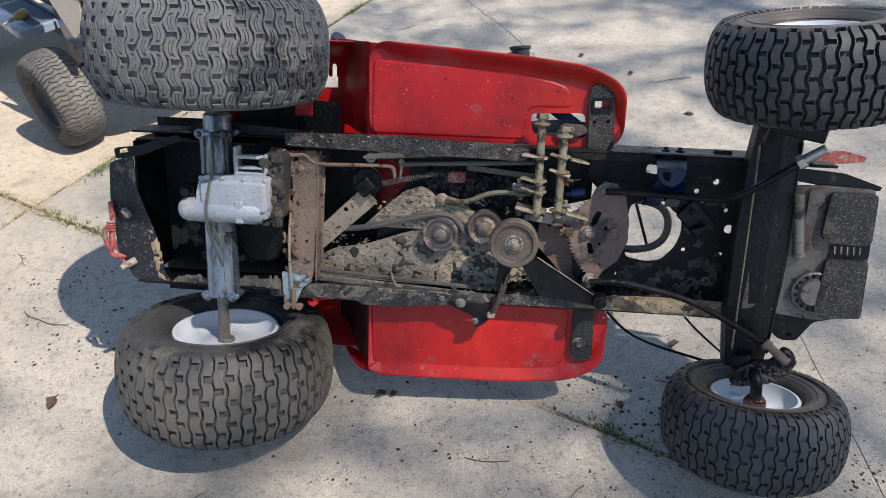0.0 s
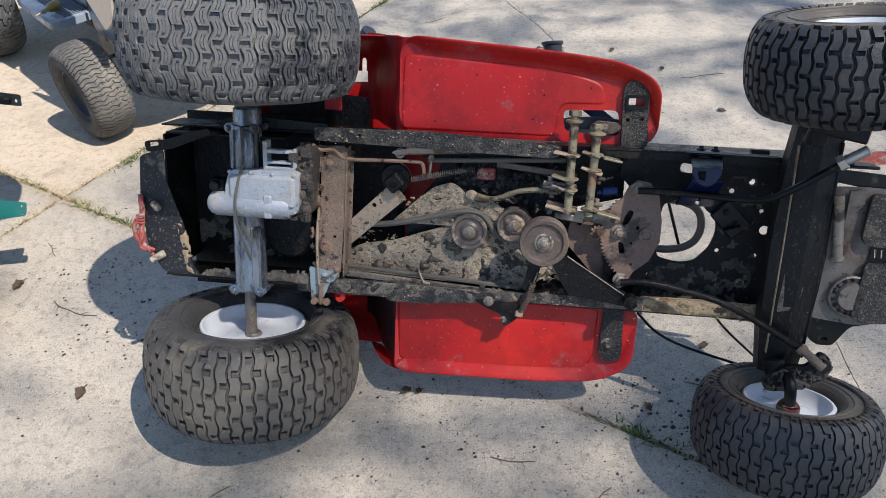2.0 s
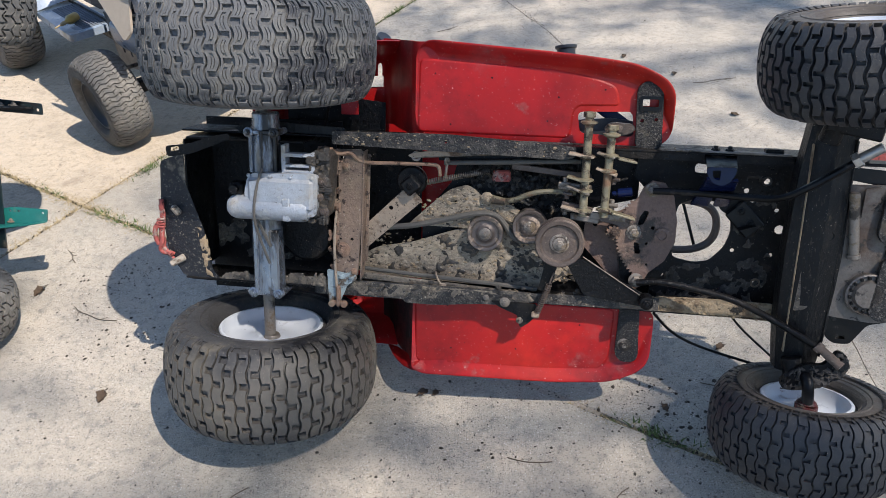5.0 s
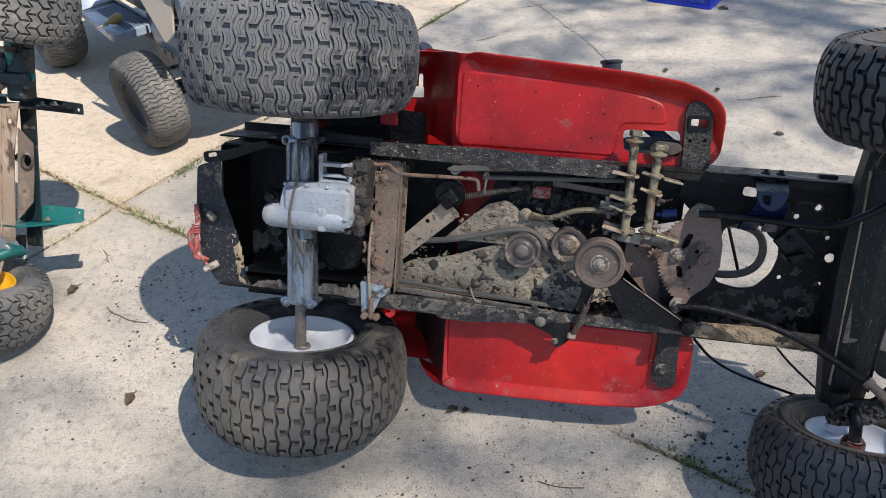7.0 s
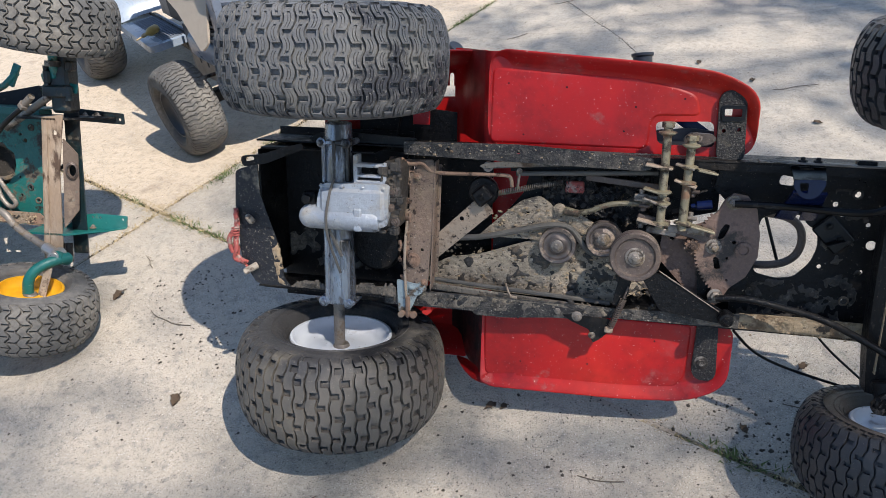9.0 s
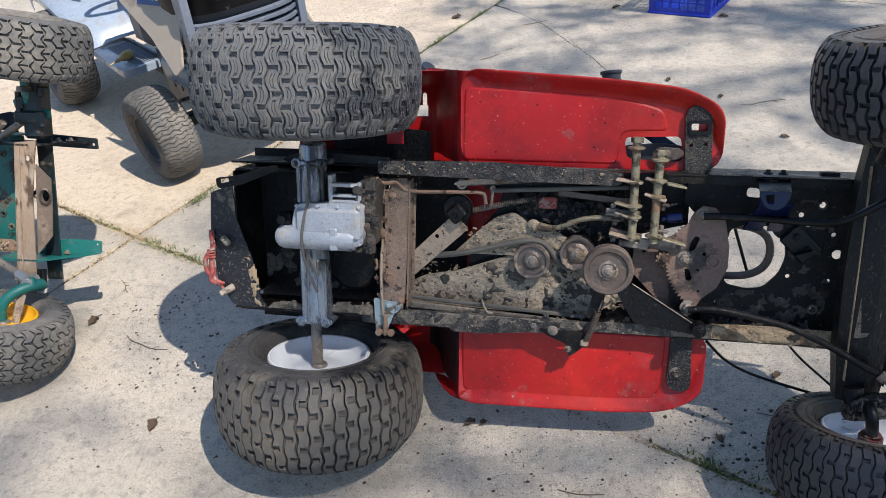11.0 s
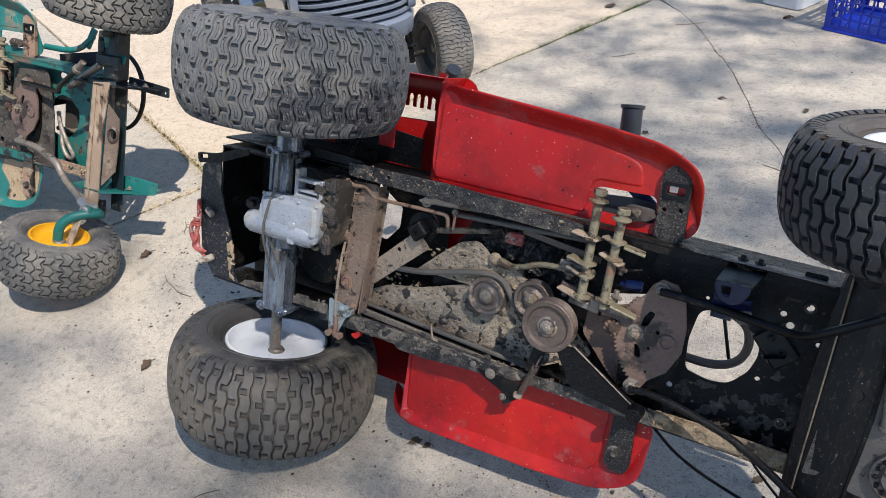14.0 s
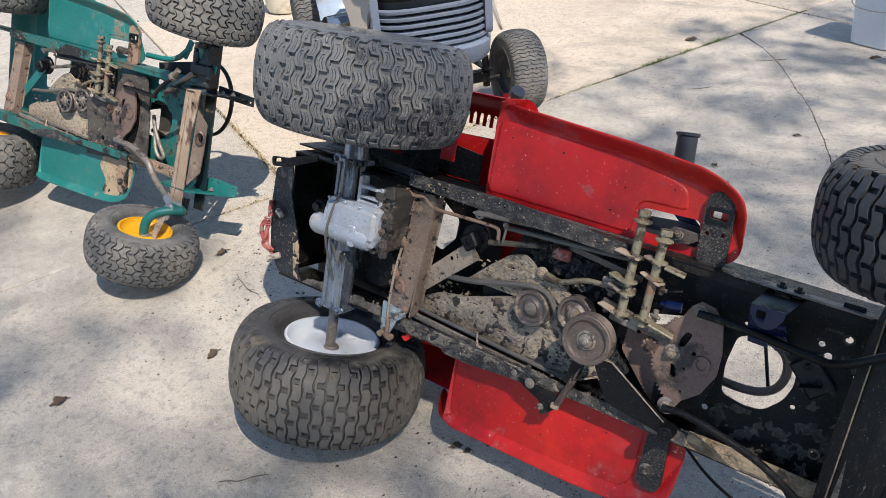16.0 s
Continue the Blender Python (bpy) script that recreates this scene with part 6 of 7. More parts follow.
        add("axle_hole", Shape().turn([(0.0, -0.002), (0.0075, 0.0), (0.0095, 0.0015), (0.010, -0.001)], 14, Matrix.Translation((bx + 0.018, 0.325, bz + 0.050))), black_paint, parent=beam)
        add("axle_hole", Shape().turn([(0.0, -0.002), (0.0075, 0.0), (0.0095, 0.0015), (0.010, -0.001)], 14, Matrix.Translation((bx + 0.012, 0.150, bz + 0.049))), black_paint, parent=beam)
    for sg in (1, -1):
        yb = MID - sg * 0.250
        yw = MID - sg * 0.345
        wx, wz = ((1.148 if sg > 0 else 1.147, 0.100 if sg > 0 else 0.113) if red else (1.182 if sg > 0 else 1.238, 0.165 if sg > 0 else 0.055))
        dz = wz - 0.062
        if not red and sg > 0:
            spn = Shape().tube([(1.262, 0.050, 0.085), (1.240, 0.050, 0.120), (1.205, 0.034, 0.150), (1.184, 0.004, 0.166), (1.180, -0.040, 0.166), (1.180, -0.075, 0.165)], 0.0150, 14, 3)
            spn.rod((1.236, 0.040, 0.060), (1.240, 0.060, 0.120), 0.020, 0.018)
            sp_ob = add("spindle", spn, green_paint, "teal curved spindle arm")
            add("spindle_link", Shape().bar((1.225, 0.030, 0.130), (1.212, -0.060, 0.160), 0.024, 0.008, bevel=0.003).bar((1.150, -0.062, 0.172), (1.215, -0.060, 0.172), 0.014, 0.010, bevel=0.003), strap_tan, parent=sp_ob)
            add("king_bracket", Shape().bar((1.195, 0.075, 0.040), (1.245, 0.068, 0.050), 0.022, 0.014, bevel=0.004).rod((1.240, 0.085, 0.05), (1.244, 0.030, 0.06), 0.011), black_oily, parent=sp_ob)
            continue
        spn = Shape().rod((wx - 0.030, yb + sg * 0.03, 0.020 + dz), (wx - 0.020, yb - sg * 0.03, 0.035 + dz), 0.020, 0.017)
        if not (red and sg > 0):
            spn.tube([(wx - 0.020, yb - sg * 0.01, 0.030 + dz), (wx - 0.005, yb - sg * 0.03, 0.048 + dz), (wx, yb - sg * 0.06, wz), (wx, yw - sg * 0.02, wz)], 0.0125, 12, 2)
            spn.bar((wx - 0.045, yb - sg * 0.006, 0.040 + dz), (wx + 0.055, yb + sg * 0.012, wz - 0.02), 0.026, 0.008, bevel=0.003).bar((wx - 0.06, yb - sg * 0.015, 0.02 + dz), (wx, yb - sg * 0.030, 0.06 + dz), 0.026, 0.012, bevel=0.003)
        sp_ob = add("spindle", spn, black_oily if red else green_paint)
        if red and sg > 0:
            arm_ = Shape().plate(rounded([(1.094, 0.034), (1.098, 0.016), (1.125, 0.016), (1.170, 0.026), (1.204, 0.048), (1.218, 0.074), (1.210, 0.097), (1.192, 0.104), (1.184, 0.090), (1.170, 0.072), (1.137, 0.072), (1.112, 0.052)], 0.007, 3), 0.092, 0.012)
            arm_.rod((1.198, 0.074, 0.078), (1.202, 0.080, 0.104), 0.015, 0.012).rod((1.104, 0.030, 0.090), (1.100, 0.052, 0.104), 0.005)
            sa_ = add("steering_arm", arm_, black_oily, parent=sp_ob)
            greasy = crust([(1.094, 0.034), (1.098, 0.014), (1.125, 0.014), (1.172, 0.024), (1.207, 0.046), (1.220, 0.074), (1.210, 0.098), (1.192, 0.100), (1.170, 0.072), (1.137, 0.072), (1.112, 0.052)], 0.092, 0.010, 46, -0.12, 31, 0.0028)
            tagged(add("grease", greasy, gear_black, "lumps of black grease and grit", parent=sa_), kind="stuff")
            add("spindle_tube", Shape().tube([(1.139, 0.046, 0.094), (1.141, 0.040, 0.108), (1.143, 0.020, 0.112), (1.147, -0.004, 0.106), (1.148, -0.040, 0.100)], 0.0115, 14, 3), black_paint, parent=sp_ob)
            add("grease_collar", Shape().turn([(0.012, -0.014), (0.019, -0.012), (0.021, -0.004), (0.0165, 0.0), (0.019, 0.006), (0.013, 0.012)], 18, Matrix.Translation((wx, -0.012, wz)) @ pose(0, 0, 0, -90, 0, 0)), red_grease, "dark red greasy collar", parent=sp_ob)
        add("spindle_washer", Shape().rod((wx, yw + sg * 0.030, wz), (wx, yw + sg * 0.046, wz), 0.022), red_grease if red else steel_rod)

    if red:
        # nose: guard plate, rough mats, exhaust pipe and round cover
        gp = add("nose_plate", Shape().plate(rounded([(1.150, 0.425), (1.235, 0.428), (1.330, 0.424), (1.340, 0.30), (1.335, 0.160), (1.262, 0.150), (1.175, 0.160), (1.155, 0.26)], 0.010, 3), 0.044, 0.004, [[(1.272 + 0.012 * k + 0.0, 0.291), (1.277 + 0.012 * k, 0.291), (1.2745 + 0.012 * k, 0.309), (1.2695 + 0.012 * k, 0.309)] for k in range(5)]), guard_brown, "scorched grey-brown steel nose plate")
        add("rough_mat", Shape().plate(rounded([(1.243, 0.418), (1.330, 0.417), (1.334, 0.320), (1.318, 0.314), (1.248, 0.318), (1.238, 0.335)], 0.008, 3), 0.060, 0.010), black_grit, "rough black mat with gravelly texture", parent=gp)
        add("rough_mat", Shape().plate(rounded([(1.256, 0.286), (1.335, 0.283), (1.340, 0.164), (1.262, 0.160), (1.246, 0.175)], 0.008, 3), 0.060, 0.010), black_grit, "rough black mat with gravelly texture", parent=gp)
        add("exhaust_pipe", Shape().rod((1.186, 0.412, 0.052), (1.204, 0.288, 0.052), 0.0095, seg=18).rod((1.203, 0.292, 0.052), (1.205, 0.284, 0.052), 0.0125), steel_rod, parent=gp)
        add("vent_panel", Shape().plate([(1.262, 0.288), (1.337, 0.286), (1.337, 0.316), (1.264, 0.314)], 0.0485, 0.003, [[(1.272 + 0.012 * k, 0.291), (1.277 + 0.012 * k, 0.291), (1.2745 + 0.012 * k, 0.309), (1.2695 + 0.012 * k, 0.309)] for k in range(5)]), black_paint, parent=gp)
        add("nose_fold", Shape().plate([(1.205, 0.365), (1.235, 0.395), (1.232, 0.425), (1.205, 0.42)], 0.052, 0.003), guard_brown, parent=gp)
        add("round_cover", Shape().turn([(0.0, 0.012), (0.026, 0.012), (0.030, 0.004), (0.038, 0.003), (0.040, 0.010), (0.043, 0.008), (0.043, -0.006), (0.0, -0.006)], 32, Matrix.Translation((1.243, 0.212, 0.048))), guard_brown, parent=gp)
        ridge = Shape()
        for k in range(9):
            a = radians(95 + 24 * k)
            ridge.box((1.243 + 0.034 * math.cos(a), 0.212 + 0.034 * math.sin(a), 0.055), (0.006, 0.006, 0.006), 0.001)
        add("cover_screws", ridge, black_oily, parent=gp)
        add("nose_bracket", Shape().plate(rounded([(1.182, 0.158), (1.186, 0.108), (1.205, 0.096), (1.235, 0.097), (1.262, 0.14), (1.335, 0.158), (1.30, 0.165), (1.20, 0.168)], 0.008, 3), 0.030, 0.030, [rounded([(1.205, 0.106), (1.226, 0.107), (1.222, 0.114), (1.207, 0.113)], 0.003, 2)]), black_paint, "black nose bracket")
        up_ = Shape().plate(rounded([(1.168, 0.435), (1.24, 0.424), (1.340, 0.420), (1.345, 0.428), (1.27, 0.452), (1.185, 0.458)], 0.006, 2), 0.035, 0.004)
        up_.box((1.21, 0.465, 0.02), (0.085, 0.006, 0.05), 0.002).bolt((1.195, 0.470, 0.03), (0, 1, 0), r=0.010, h=0.010)
        add("nose_bracket", up_, black_paint, "black nose bracket")
        add("upper_bracket", Shape().plate(rounded([(1.160, 0.500), (1.168, 0.455), (1.180, 0.470), (1.185, 0.515), (1.225, 0.520), (1.235, 0.545), (1.21, 0.555), (1.150, 0.545)], 0.008, 3), 0.030, 0.012), black_oily)
        add("red_lever", Shape().plate(rounded([(1.27, 0.432), (1.30, 0.455), (1.36, 0.462), (1.410, 0.450), (1.405, 0.438), (1.34, 0.432)], 0.008, 3), -0.200, 0.010).bar((1.22, 0.42, -0.19), (1.32, 0.445, -0.205), 0.012, 0.010), red_faded, "faded red plastic lever")
        add("loose_cable", Shape().tube([(0.858, 0.10, -0.06), (0.905, 0.045, -0.09), (0.97, 0.012, -0.10), (1.09, -0.018, -0.10), (1.17, -0.03, -0.08)], 0.0032, 8, 3), black_paint, "thin black cable")
        add("loose_cable", Shape().tube([(1.015, 0.115, -0.08), (1.05, 0.070, -0.09), (1.13, 0.004, -0.09)], 0.0026, 8, 2), black_paint, "thin black cable")
        add("column_rod", Shape().rod((0.905, 0.36, -0.20), (0.955, 0.215, -0.19), 0.0035), black_paint)
    else:
        # wide clay-caked steering support under the sector
        add("steering_support", Shape().plate(rounded([(0.585, 0.300), (0.612, 0.150), (0.606, 0.085), (0.930, 0.128), (0.925, 0.30), (0.895, 0.435), (0.760, 0.420), (0.735, 0.330)], 0.012, 3), -0.046, 0.004, [ring(0.645, 0.245, 0.008, 10), ring(0.690, 0.165, 0.010, 10), ring(0.880, 0.370, 0.006, 10), ring(0.66, 0.12, 0.005, 8)]), plate_clay, "steel plate caked with grey-brown dirt")
        # two bracket arms that reach past the axle, rod holder with a hole
        for yy, nm in ((0.446, 0), (0.112, 1)):
            o = rounded([(1.11, 0.055), (1.235, 0.055), (1.34, -0.070), (1.315, -0.125), (1.10, -0.06)], 0.004, 2)
            mm = Matrix(((1, 0, 0, 0), (0, 0, 1, yy), (0, 1, 0, 0.0), (0, 0, 0, 1)))
            add("bracket_arm", Shape().plate(o, 0, 0.006, [ring(1.25, -0.03, 0.005, 8), ring(1.28, -0.055, 0.005, 8), ring(1.315, -0.09, 0.005, 8)], mm), black_paint if nm == 0 else green_paint)
            if nm == 0:
                hf = rounded([(1.20, 0.466), (1.358, 0.456), (1.360, 0.424), (1.20, 0.430)], 0.004, 2)
                add("horn_flange", Shape().plate(hf, -0.082, 0.005, [ring(1.262, 0.445, 0.005, 8), ring(1.288, 0.443, 0.005, 8), ring(1.346, 0.438, 0.005, 8)]), green_dark)
            else:
                hf = rounded([(1.150, 0.088), (1.231, 0.152), (1.280, 0.160), (1.380, 0.157), (1.377, 0.122), (1.242, 0.094)], 0.004, 2)
                add("horn_flange", Shape().plate(hf, -0.030, 0.005, [ring(1.270, 0.149, 0.004, 8), ring(1.295, 0.148, 0.004, 8), ring(1.366, 0.146, 0.004, 8)]), green_paint, "teal horn flange with rust-stained paint")
                add("flange_fold", Shape().bar((1.150, 0.087, -0.026), (1.242, 0.094, -0.026), 0.004, 0.014).bar((1.242, 0.094, -0.026), (1.377, 0.122, -0.026), 0.004, 0.014), green_paint)
            add("bolt", Shape().bolt((1.27, yy + 0.004, -0.03), (0, 1, 0), r=0.007).bolt((1.295, yy + 0.004, -0.05), (0, 1, 0), r=0.007), steel_rod)
        add("axle_eye", Shape().turn([(0.010, -0.002), (0.013, 0.006), (0.017, 0.002), (0.017, -0.004)], 20, Matrix.Translation((1.262, 0.297, 0.043)) @ Matrix.Diagonal((1.0, 1.5, 1.0, 1.0)) @ pose(0, 0, 0, 0, 24, 0), close=True), rusty_plate, parent=beam)
        add("king_post", Shape().box((1.245, 0.555, 0.02), (0.056, 0.190, 0.06), 0.008).box((1.240, 0.520, 0.045), (0.085, 0.036, 0.03), 0.006).box((1.215, 0.560, 0.045), (0.022, 0.040, 0.03), 0.006).box((1.280, 0.590, 0.04), (0.020, 0.030, 0.03), 0.005).rod((1.276, 0.495, 0.05), (1.276, 0.535, 0.05), 0.010).rod((1.212, 0.530, 0.05), (1.212, 0.590, 0.05), 0.008), green_dark, "oily green-black king post, darkened for shade")
        add("tie_rod", Shape().rod((1.215, 0.505, 0.05), (1.04, 0.405, 0.0), 0.0105), steel_rod)
        add("engine_block", Shape().box((0.93, 0.29, -0.20), (0.15, 0.28, 0.12), 0.02), gear_black, "engine underside black with grease")
        add("loop_hose", Shape().tube([(0.92, 0.30, -0.07), (0.95, 0.26, -0.05), (1.0, 0.20, -0.04), (1.02, 0.17, -0.045), (0.99, 0.155, -0.05), (0.96, 0.19, -0.05), (0.945, 0.25, -0.06)], 0.007, 9, 3), steel_rod)
        add("steering_wheel", Shape().turn([(0.138 + 0.007 * math.cos(a), 0.009 * math.sin(a)) for a in (2 * math.pi * k / 10 for k in range(10))], 40, Matrix.Translation((0.93, 0.37, -0.33)) @ pose(0, 0, 0, 0, -12, 0), close=True).bar((0.93, 0.24, -0.33), (0.93, 0.50, -0.33), 0.03, 0.008), black_paint)
        add("steering_column", Shape().rod((0.80, 0.30, -0.06), (0.92, 0.365, -0.33), 0.014), black_paint)
        add("dash_bracket", Shape().bar((0.87, 0.46, -0.12), (1.05, 0.50, -0.16), 0.05, 0.004).bar((0.88, 0.43, -0.14), (1.10, 0.42, -0.10), 0.04, 0.004), black_paint)
        add("pedal", Shape().tube([(0.80, 0.50, -0.12), (0.92, 0.50, -0.14), (0.98, 0.56, -0.15)], 0.010, 10, 2).bar((0.955, 0.52, -0.15), (0.985, 0.585, -0.15), 0.022, 0.010), green_paint)
    return top


red_mower = build_mower(machine_pose((-0.482, 1.349, 0.218), (0.9941, -0.0964, -0.0495), (0.080, 0.345, 0.935)), "red",
                        "stripped red riding mower tipped on its side, greasy black belly showing")
green_mower = build_mower(machine_pose((-2.645, 1.787, 0.268), (0.9948, -0.0100, -0.1009), (0.097, 0.387, 0.917)), "green",
                          "scuffed teal green riding mower tipped on its side")


# ---- the grey mower that stands upright behind; axes: x to its nose, y to its left, z up ----
def loft(sections, closed=False):
    """A skin over sections that have the same number of points."""
    s = Shape()
    n = len(sections[0])
    fs = []
    for r in range(len(sections) - 1):
        for i in range(n if closed else n - 1):
            j = (i + 1) % n
            fs.append((r * n + i, r * n + j, (r + 1) * n + j, (r + 1) * n + i))
    if closed:
        fs += [tuple(range(n)), tuple((len(sections) - 1) * n + i for i in range(n))]
    return s.add([p for sec in sections for p in sec], fs)


def build_grey_mower(m):
    top = thing("riding_mower", "upright pale blue-grey riding mower with black ribbed grille", "lawn mower", m)

    def add(nm, shape, mat, lab="", parent=None, angle=35):
        return part(nm, shape, mat, parent or top, lab, angle)

    old = (rubber_old, plastic_dark, steel_rod)
    for yy, face in ((-0.350, 1), (0.440, -1)):
        w = wheel(top, "front_wheel", (0.0, yy, 0.188), (0.190, 0.165, 0.095), OLD_TREAD, old, face)
        w.matrix_local = Matrix.Translation((0.0, yy, 0.188)) @ pose(0, 0, 0, 0, 0, 3) @ pose(0, 0, 0, -90 * face + (4 if yy < 0 else -4), 0, 0)
    for yy, face in ((-0.36, 1), (0.36, -1)):
        wheel(top, "rear_wheel", (-1.27, yy, 0.238), (0.240, 0.200, 0.110), OLD_TREAD, old, face)
    add("front_axle", Shape().bar((0.0, -0.30, 0.20), (0.0, 0.30, 0.20), 0.05, 0.05, bevel=0.006), black_oily)
    for sg in (-1, 1):
        sp = Shape().rod((0.0, sg * 0.29, 0.15), (0.0, sg * 0.29, 0.29), 0.016).rod((0.0, sg * 0.29, 0.18), (0.0, sg * 0.36, 0.186), 0.012).bar((-0.08, sg * 0.27, 0.24), (0.05, sg * 0.29, 0.24), 0.035, 0.008)
        add("spindle", sp, black_oily)
        add("ball_joint", Shape().turn([(0.0, 0.0), (0.017, 0.003), (0.020, 0.012), (0.014, 0.022), (0.0, 0.026)], 16, Matrix.Translation((-0.06, sg * 0.27, 0.25))), steel_bright)
    add("tie_rod", Shape().rod((-0.08, -0.28, 0.255), (-0.08, 0.28, 0.255), 0.008), steel_rod)
    # frame
    for sg in (-1, 1):
        add("frame_rail", Shape().box((-0.55, sg * 0.16, 0.33), (1.40, 0.006, 0.09), 0.002), black_oily)
    fr = Shape().plate([(-0.30, 0.20), (0.12, 0.24), (0.16, 0.42), (-0.32, 0.42)], 0, 0.005, [rounded([(x, 0.27 + z), (x + 0.02, 0.27 + z), (x + 0.02, 0.30 + z), (x, 0.30 + z)], 0.006, 2) for x, z in ((-0.22, 0.0), (-0.18, 0.03), (-0.14, 0.0), (-0.10, 0.05), (-0.05, 0.02))], Matrix(((1, 0, 0, 0), (0, 0, 1, -0.17), (0, 1, 0, 0), (0, 0, 0, 1))))
    add("side_frame", fr, plastic_dark)
    # footrests with ribbed mats
    for sg in (-1, 1):
        o = rounded([(-0.83, sg * 0.13), (-0.83, sg * 0.315), (-0.335, sg * 0.332), (-0.345, sg * 0.13)], 0.03, 4)
        fo = add("footrest", Shape().plate(o if sg > 0 else o[::-1], 0.360, 0.030), grey_body)
        for k in range(9):
            add("rib", Shape().box((-0.56, sg * (0.150 + 0.0125 * k), 0.364), (0.36, 0.006, 0.006), 0.001), step_mat, parent=fo)
        add("mat", Shape().box((-0.56, sg * 0.20, 0.3615), (0.38, 0.125, 0.003), 0.001), step_mat, parent=fo)
    # rear fender: front wall and top with a rounded edge
    sec = []
    for x, z in ((-0.78, 0.365), (-0.81, 0.41), (-0.86, 0.448), (-1.00, 0.485), (-1.20, 0.525), (-1.40, 0.56), (-1.54, 0.56), (-1.58, 0.48)):
        sec.append([(x, -0.345, z - 0.07), (x, -0.35, z - 0.02), (x, -0.33, z), (x, -0.20, z + 0.012), (x, 0.20, z + 0.012), (x, 0.33, z), (x, 0.35, z - 0.02), (x, 0.345, z - 0.07)])
    add("fender", loft(sec), grey_body, angle=50)
    add("seat", loft([[(x, y, z) for x, y, z in ((xx, -0.21, 0.56), (xx, -0.23, 0.64), (xx, 0.0, 0.67 + 0.02 * k), (xx, 0.23, 0.64), (xx, 0.21, 0.56))] for k, xx in enumerate((-1.05, -1.15, -1.30, -1.42))], False), plastic_dark, "black vinyl seat")
    # hood with side skirts
    half = []
    for k in range(17):
        a = radians(-90 + 11.25 * k)
        half.append((math.cos(a) ** 0.62, math.copysign(abs(math.sin(a)) ** 0.62, a)))

    def ring_at(z, length, wide, back):
        return [(back, -wide, z)] + [(0.06 + length * c, wide * s_, z) for c, s_ in half] + [(back, wide, z)]

    hood = loft([ring_at(0.735, 0.30, 0.262, -0.36), ring_at(0.76, 0.305, 0.270, -0.38), ring_at(0.82, 0.29, 0.268, -0.42), ring_at(0.90, 0.22, 0.24, -0.42), ring_at(0.945, 0.10, 0.14, -0.42)])
    add("hood", hood, grey_body, angle=50)
    for sg in (-1, 1):
        add("hood_pillar", Shape().plate(rounded([(0.255, 0.47), (0.31, 0.49), (0.33, 0.76), (0.26, 0.76)], 0.02, 3), 0, 0.030, (), Matrix(((1, 0, 0, 0), (0, 0, 1, sg * 0.225 + 0.015), (0, 1, 0, 0), (0, 0, 0, 1)))), plastic_grey)
    # ribbed grille on the nose, dark lamp band above it
    band = loft([ring_at(0.40, 0.255, 0.240, 0.0), ring_at(0.375, 0.27, 0.25, 0.0), ring_at(0.395, 0.295, 0.262, 0.0), ring_at(0.455, 0.305, 0.268, 0.0), ring_at(0.47, 0.288, 0.258, 0.0), ring_at(0.475, 0.255, 0.240, 0.0)])
    gr = add("bumper", band, plastic_grey, "dark grey plastic bumper", angle=50)
    add("grille_backing", loft([ring_at(0.44, 0.26, 0.235, 0.0), ring_at(0.56, 0.26, 0.237, 0.0), ring_at(0.74, 0.27, 0.240, 0.0)]), plastic_dark, angle=50)
    for k in range(6):
        z = 0.487 + 0.028 * k
        add("grille_rib", loft([ring_at(z - 0.008, 0.275, 0.245, 0.02), ring_at(z - 0.006, 0.298, 0.260, 0.02), ring_at(z + 0.005, 0.300, 0.262, 0.02), ring_at(z + 0.008, 0.277, 0.247, 0.02)]), plastic_grey, parent=gr, angle=50)
    add("lamp_band", loft([ring_at(0.662, 0.27, 0.240, 0.02), ring_at(0.665, 0.285, 0.250, 0.02), ring_at(0.73, 0.290, 0.255, 0.02), ring_at(0.733, 0.272, 0.242, 0.02)]), black_paint, parent=gr, angle=50)
    for sg in (-1, 1):
        o = rounded([(0.235, 0.455), (0.27, 0.49), (0.255, 0.76), (-0.16, 0.78), (-0.075, 0.70), (0.10, 0.585)], 0.015, 4)
        o = [(x - 0.10, z - 0.62) for x, z in o]
        xa = Vector((0.95, -sg * 0.30, 0)).normalized()
        ya = Vector((0.02, -sg * 0.36, 0.97))
        ya = (ya - xa * xa.dot(ya)).normalized()
        mm = Matrix((xa, ya, xa.cross(ya))).transposed().to_4x4()
        mm.translation = (0.10, sg * 0.288, 0.62)
        add("side_panel", Shape().plate(o, 0.005, 0.010, (), mm), beige_panel, "dusty beige side panel")
        if sg < 0:
            bd = add("badge", Shape().box((0.02, 0.10, 0.0075), (0.17, 0.045, 0.004), 0.001, mm), badge_blue, "blue badge with white bars")
            for k in range(6):
                add("badge_bar", Shape().box((-0.045 + 0.024 * k, 0.106, 0.0105), (0.016, 0.022, 0.003), 0.0005, mm), badge_white, parent=bd)
    add("dash", Shape().box((-0.40, 0.0, 0.66), (0.16, 0.40, 0.48), 0.03), plastic_dark)
    add("steering_column", Shape().rod((-0.48, 0, 0.88), (-0.60, 0, 1.02), 0.02), plastic_dark)
    add("steering_wheel", Shape().turn([(0.165 + 0.013 * math.cos(a), 0.013 * math.sin(a)) for a in (2 * math.pi * k / 10 for k in range(10))], 40, Matrix.Translation((-0.60, 0, 1.02)) @ pose(0, 0, 0, 0, -40, 0), close=True).bar((-0.71, 0, 0.93), (-0.49, 0, 1.11), 0.03, 0.010), plastic_dark)
    return top


GREY = machine_pose((-1.215, 3.02, 0.0), (0.70, -0.714, 0.0), (0.714, 0.70, 0.0))
grey_mower = build_grey_mower(GREY)

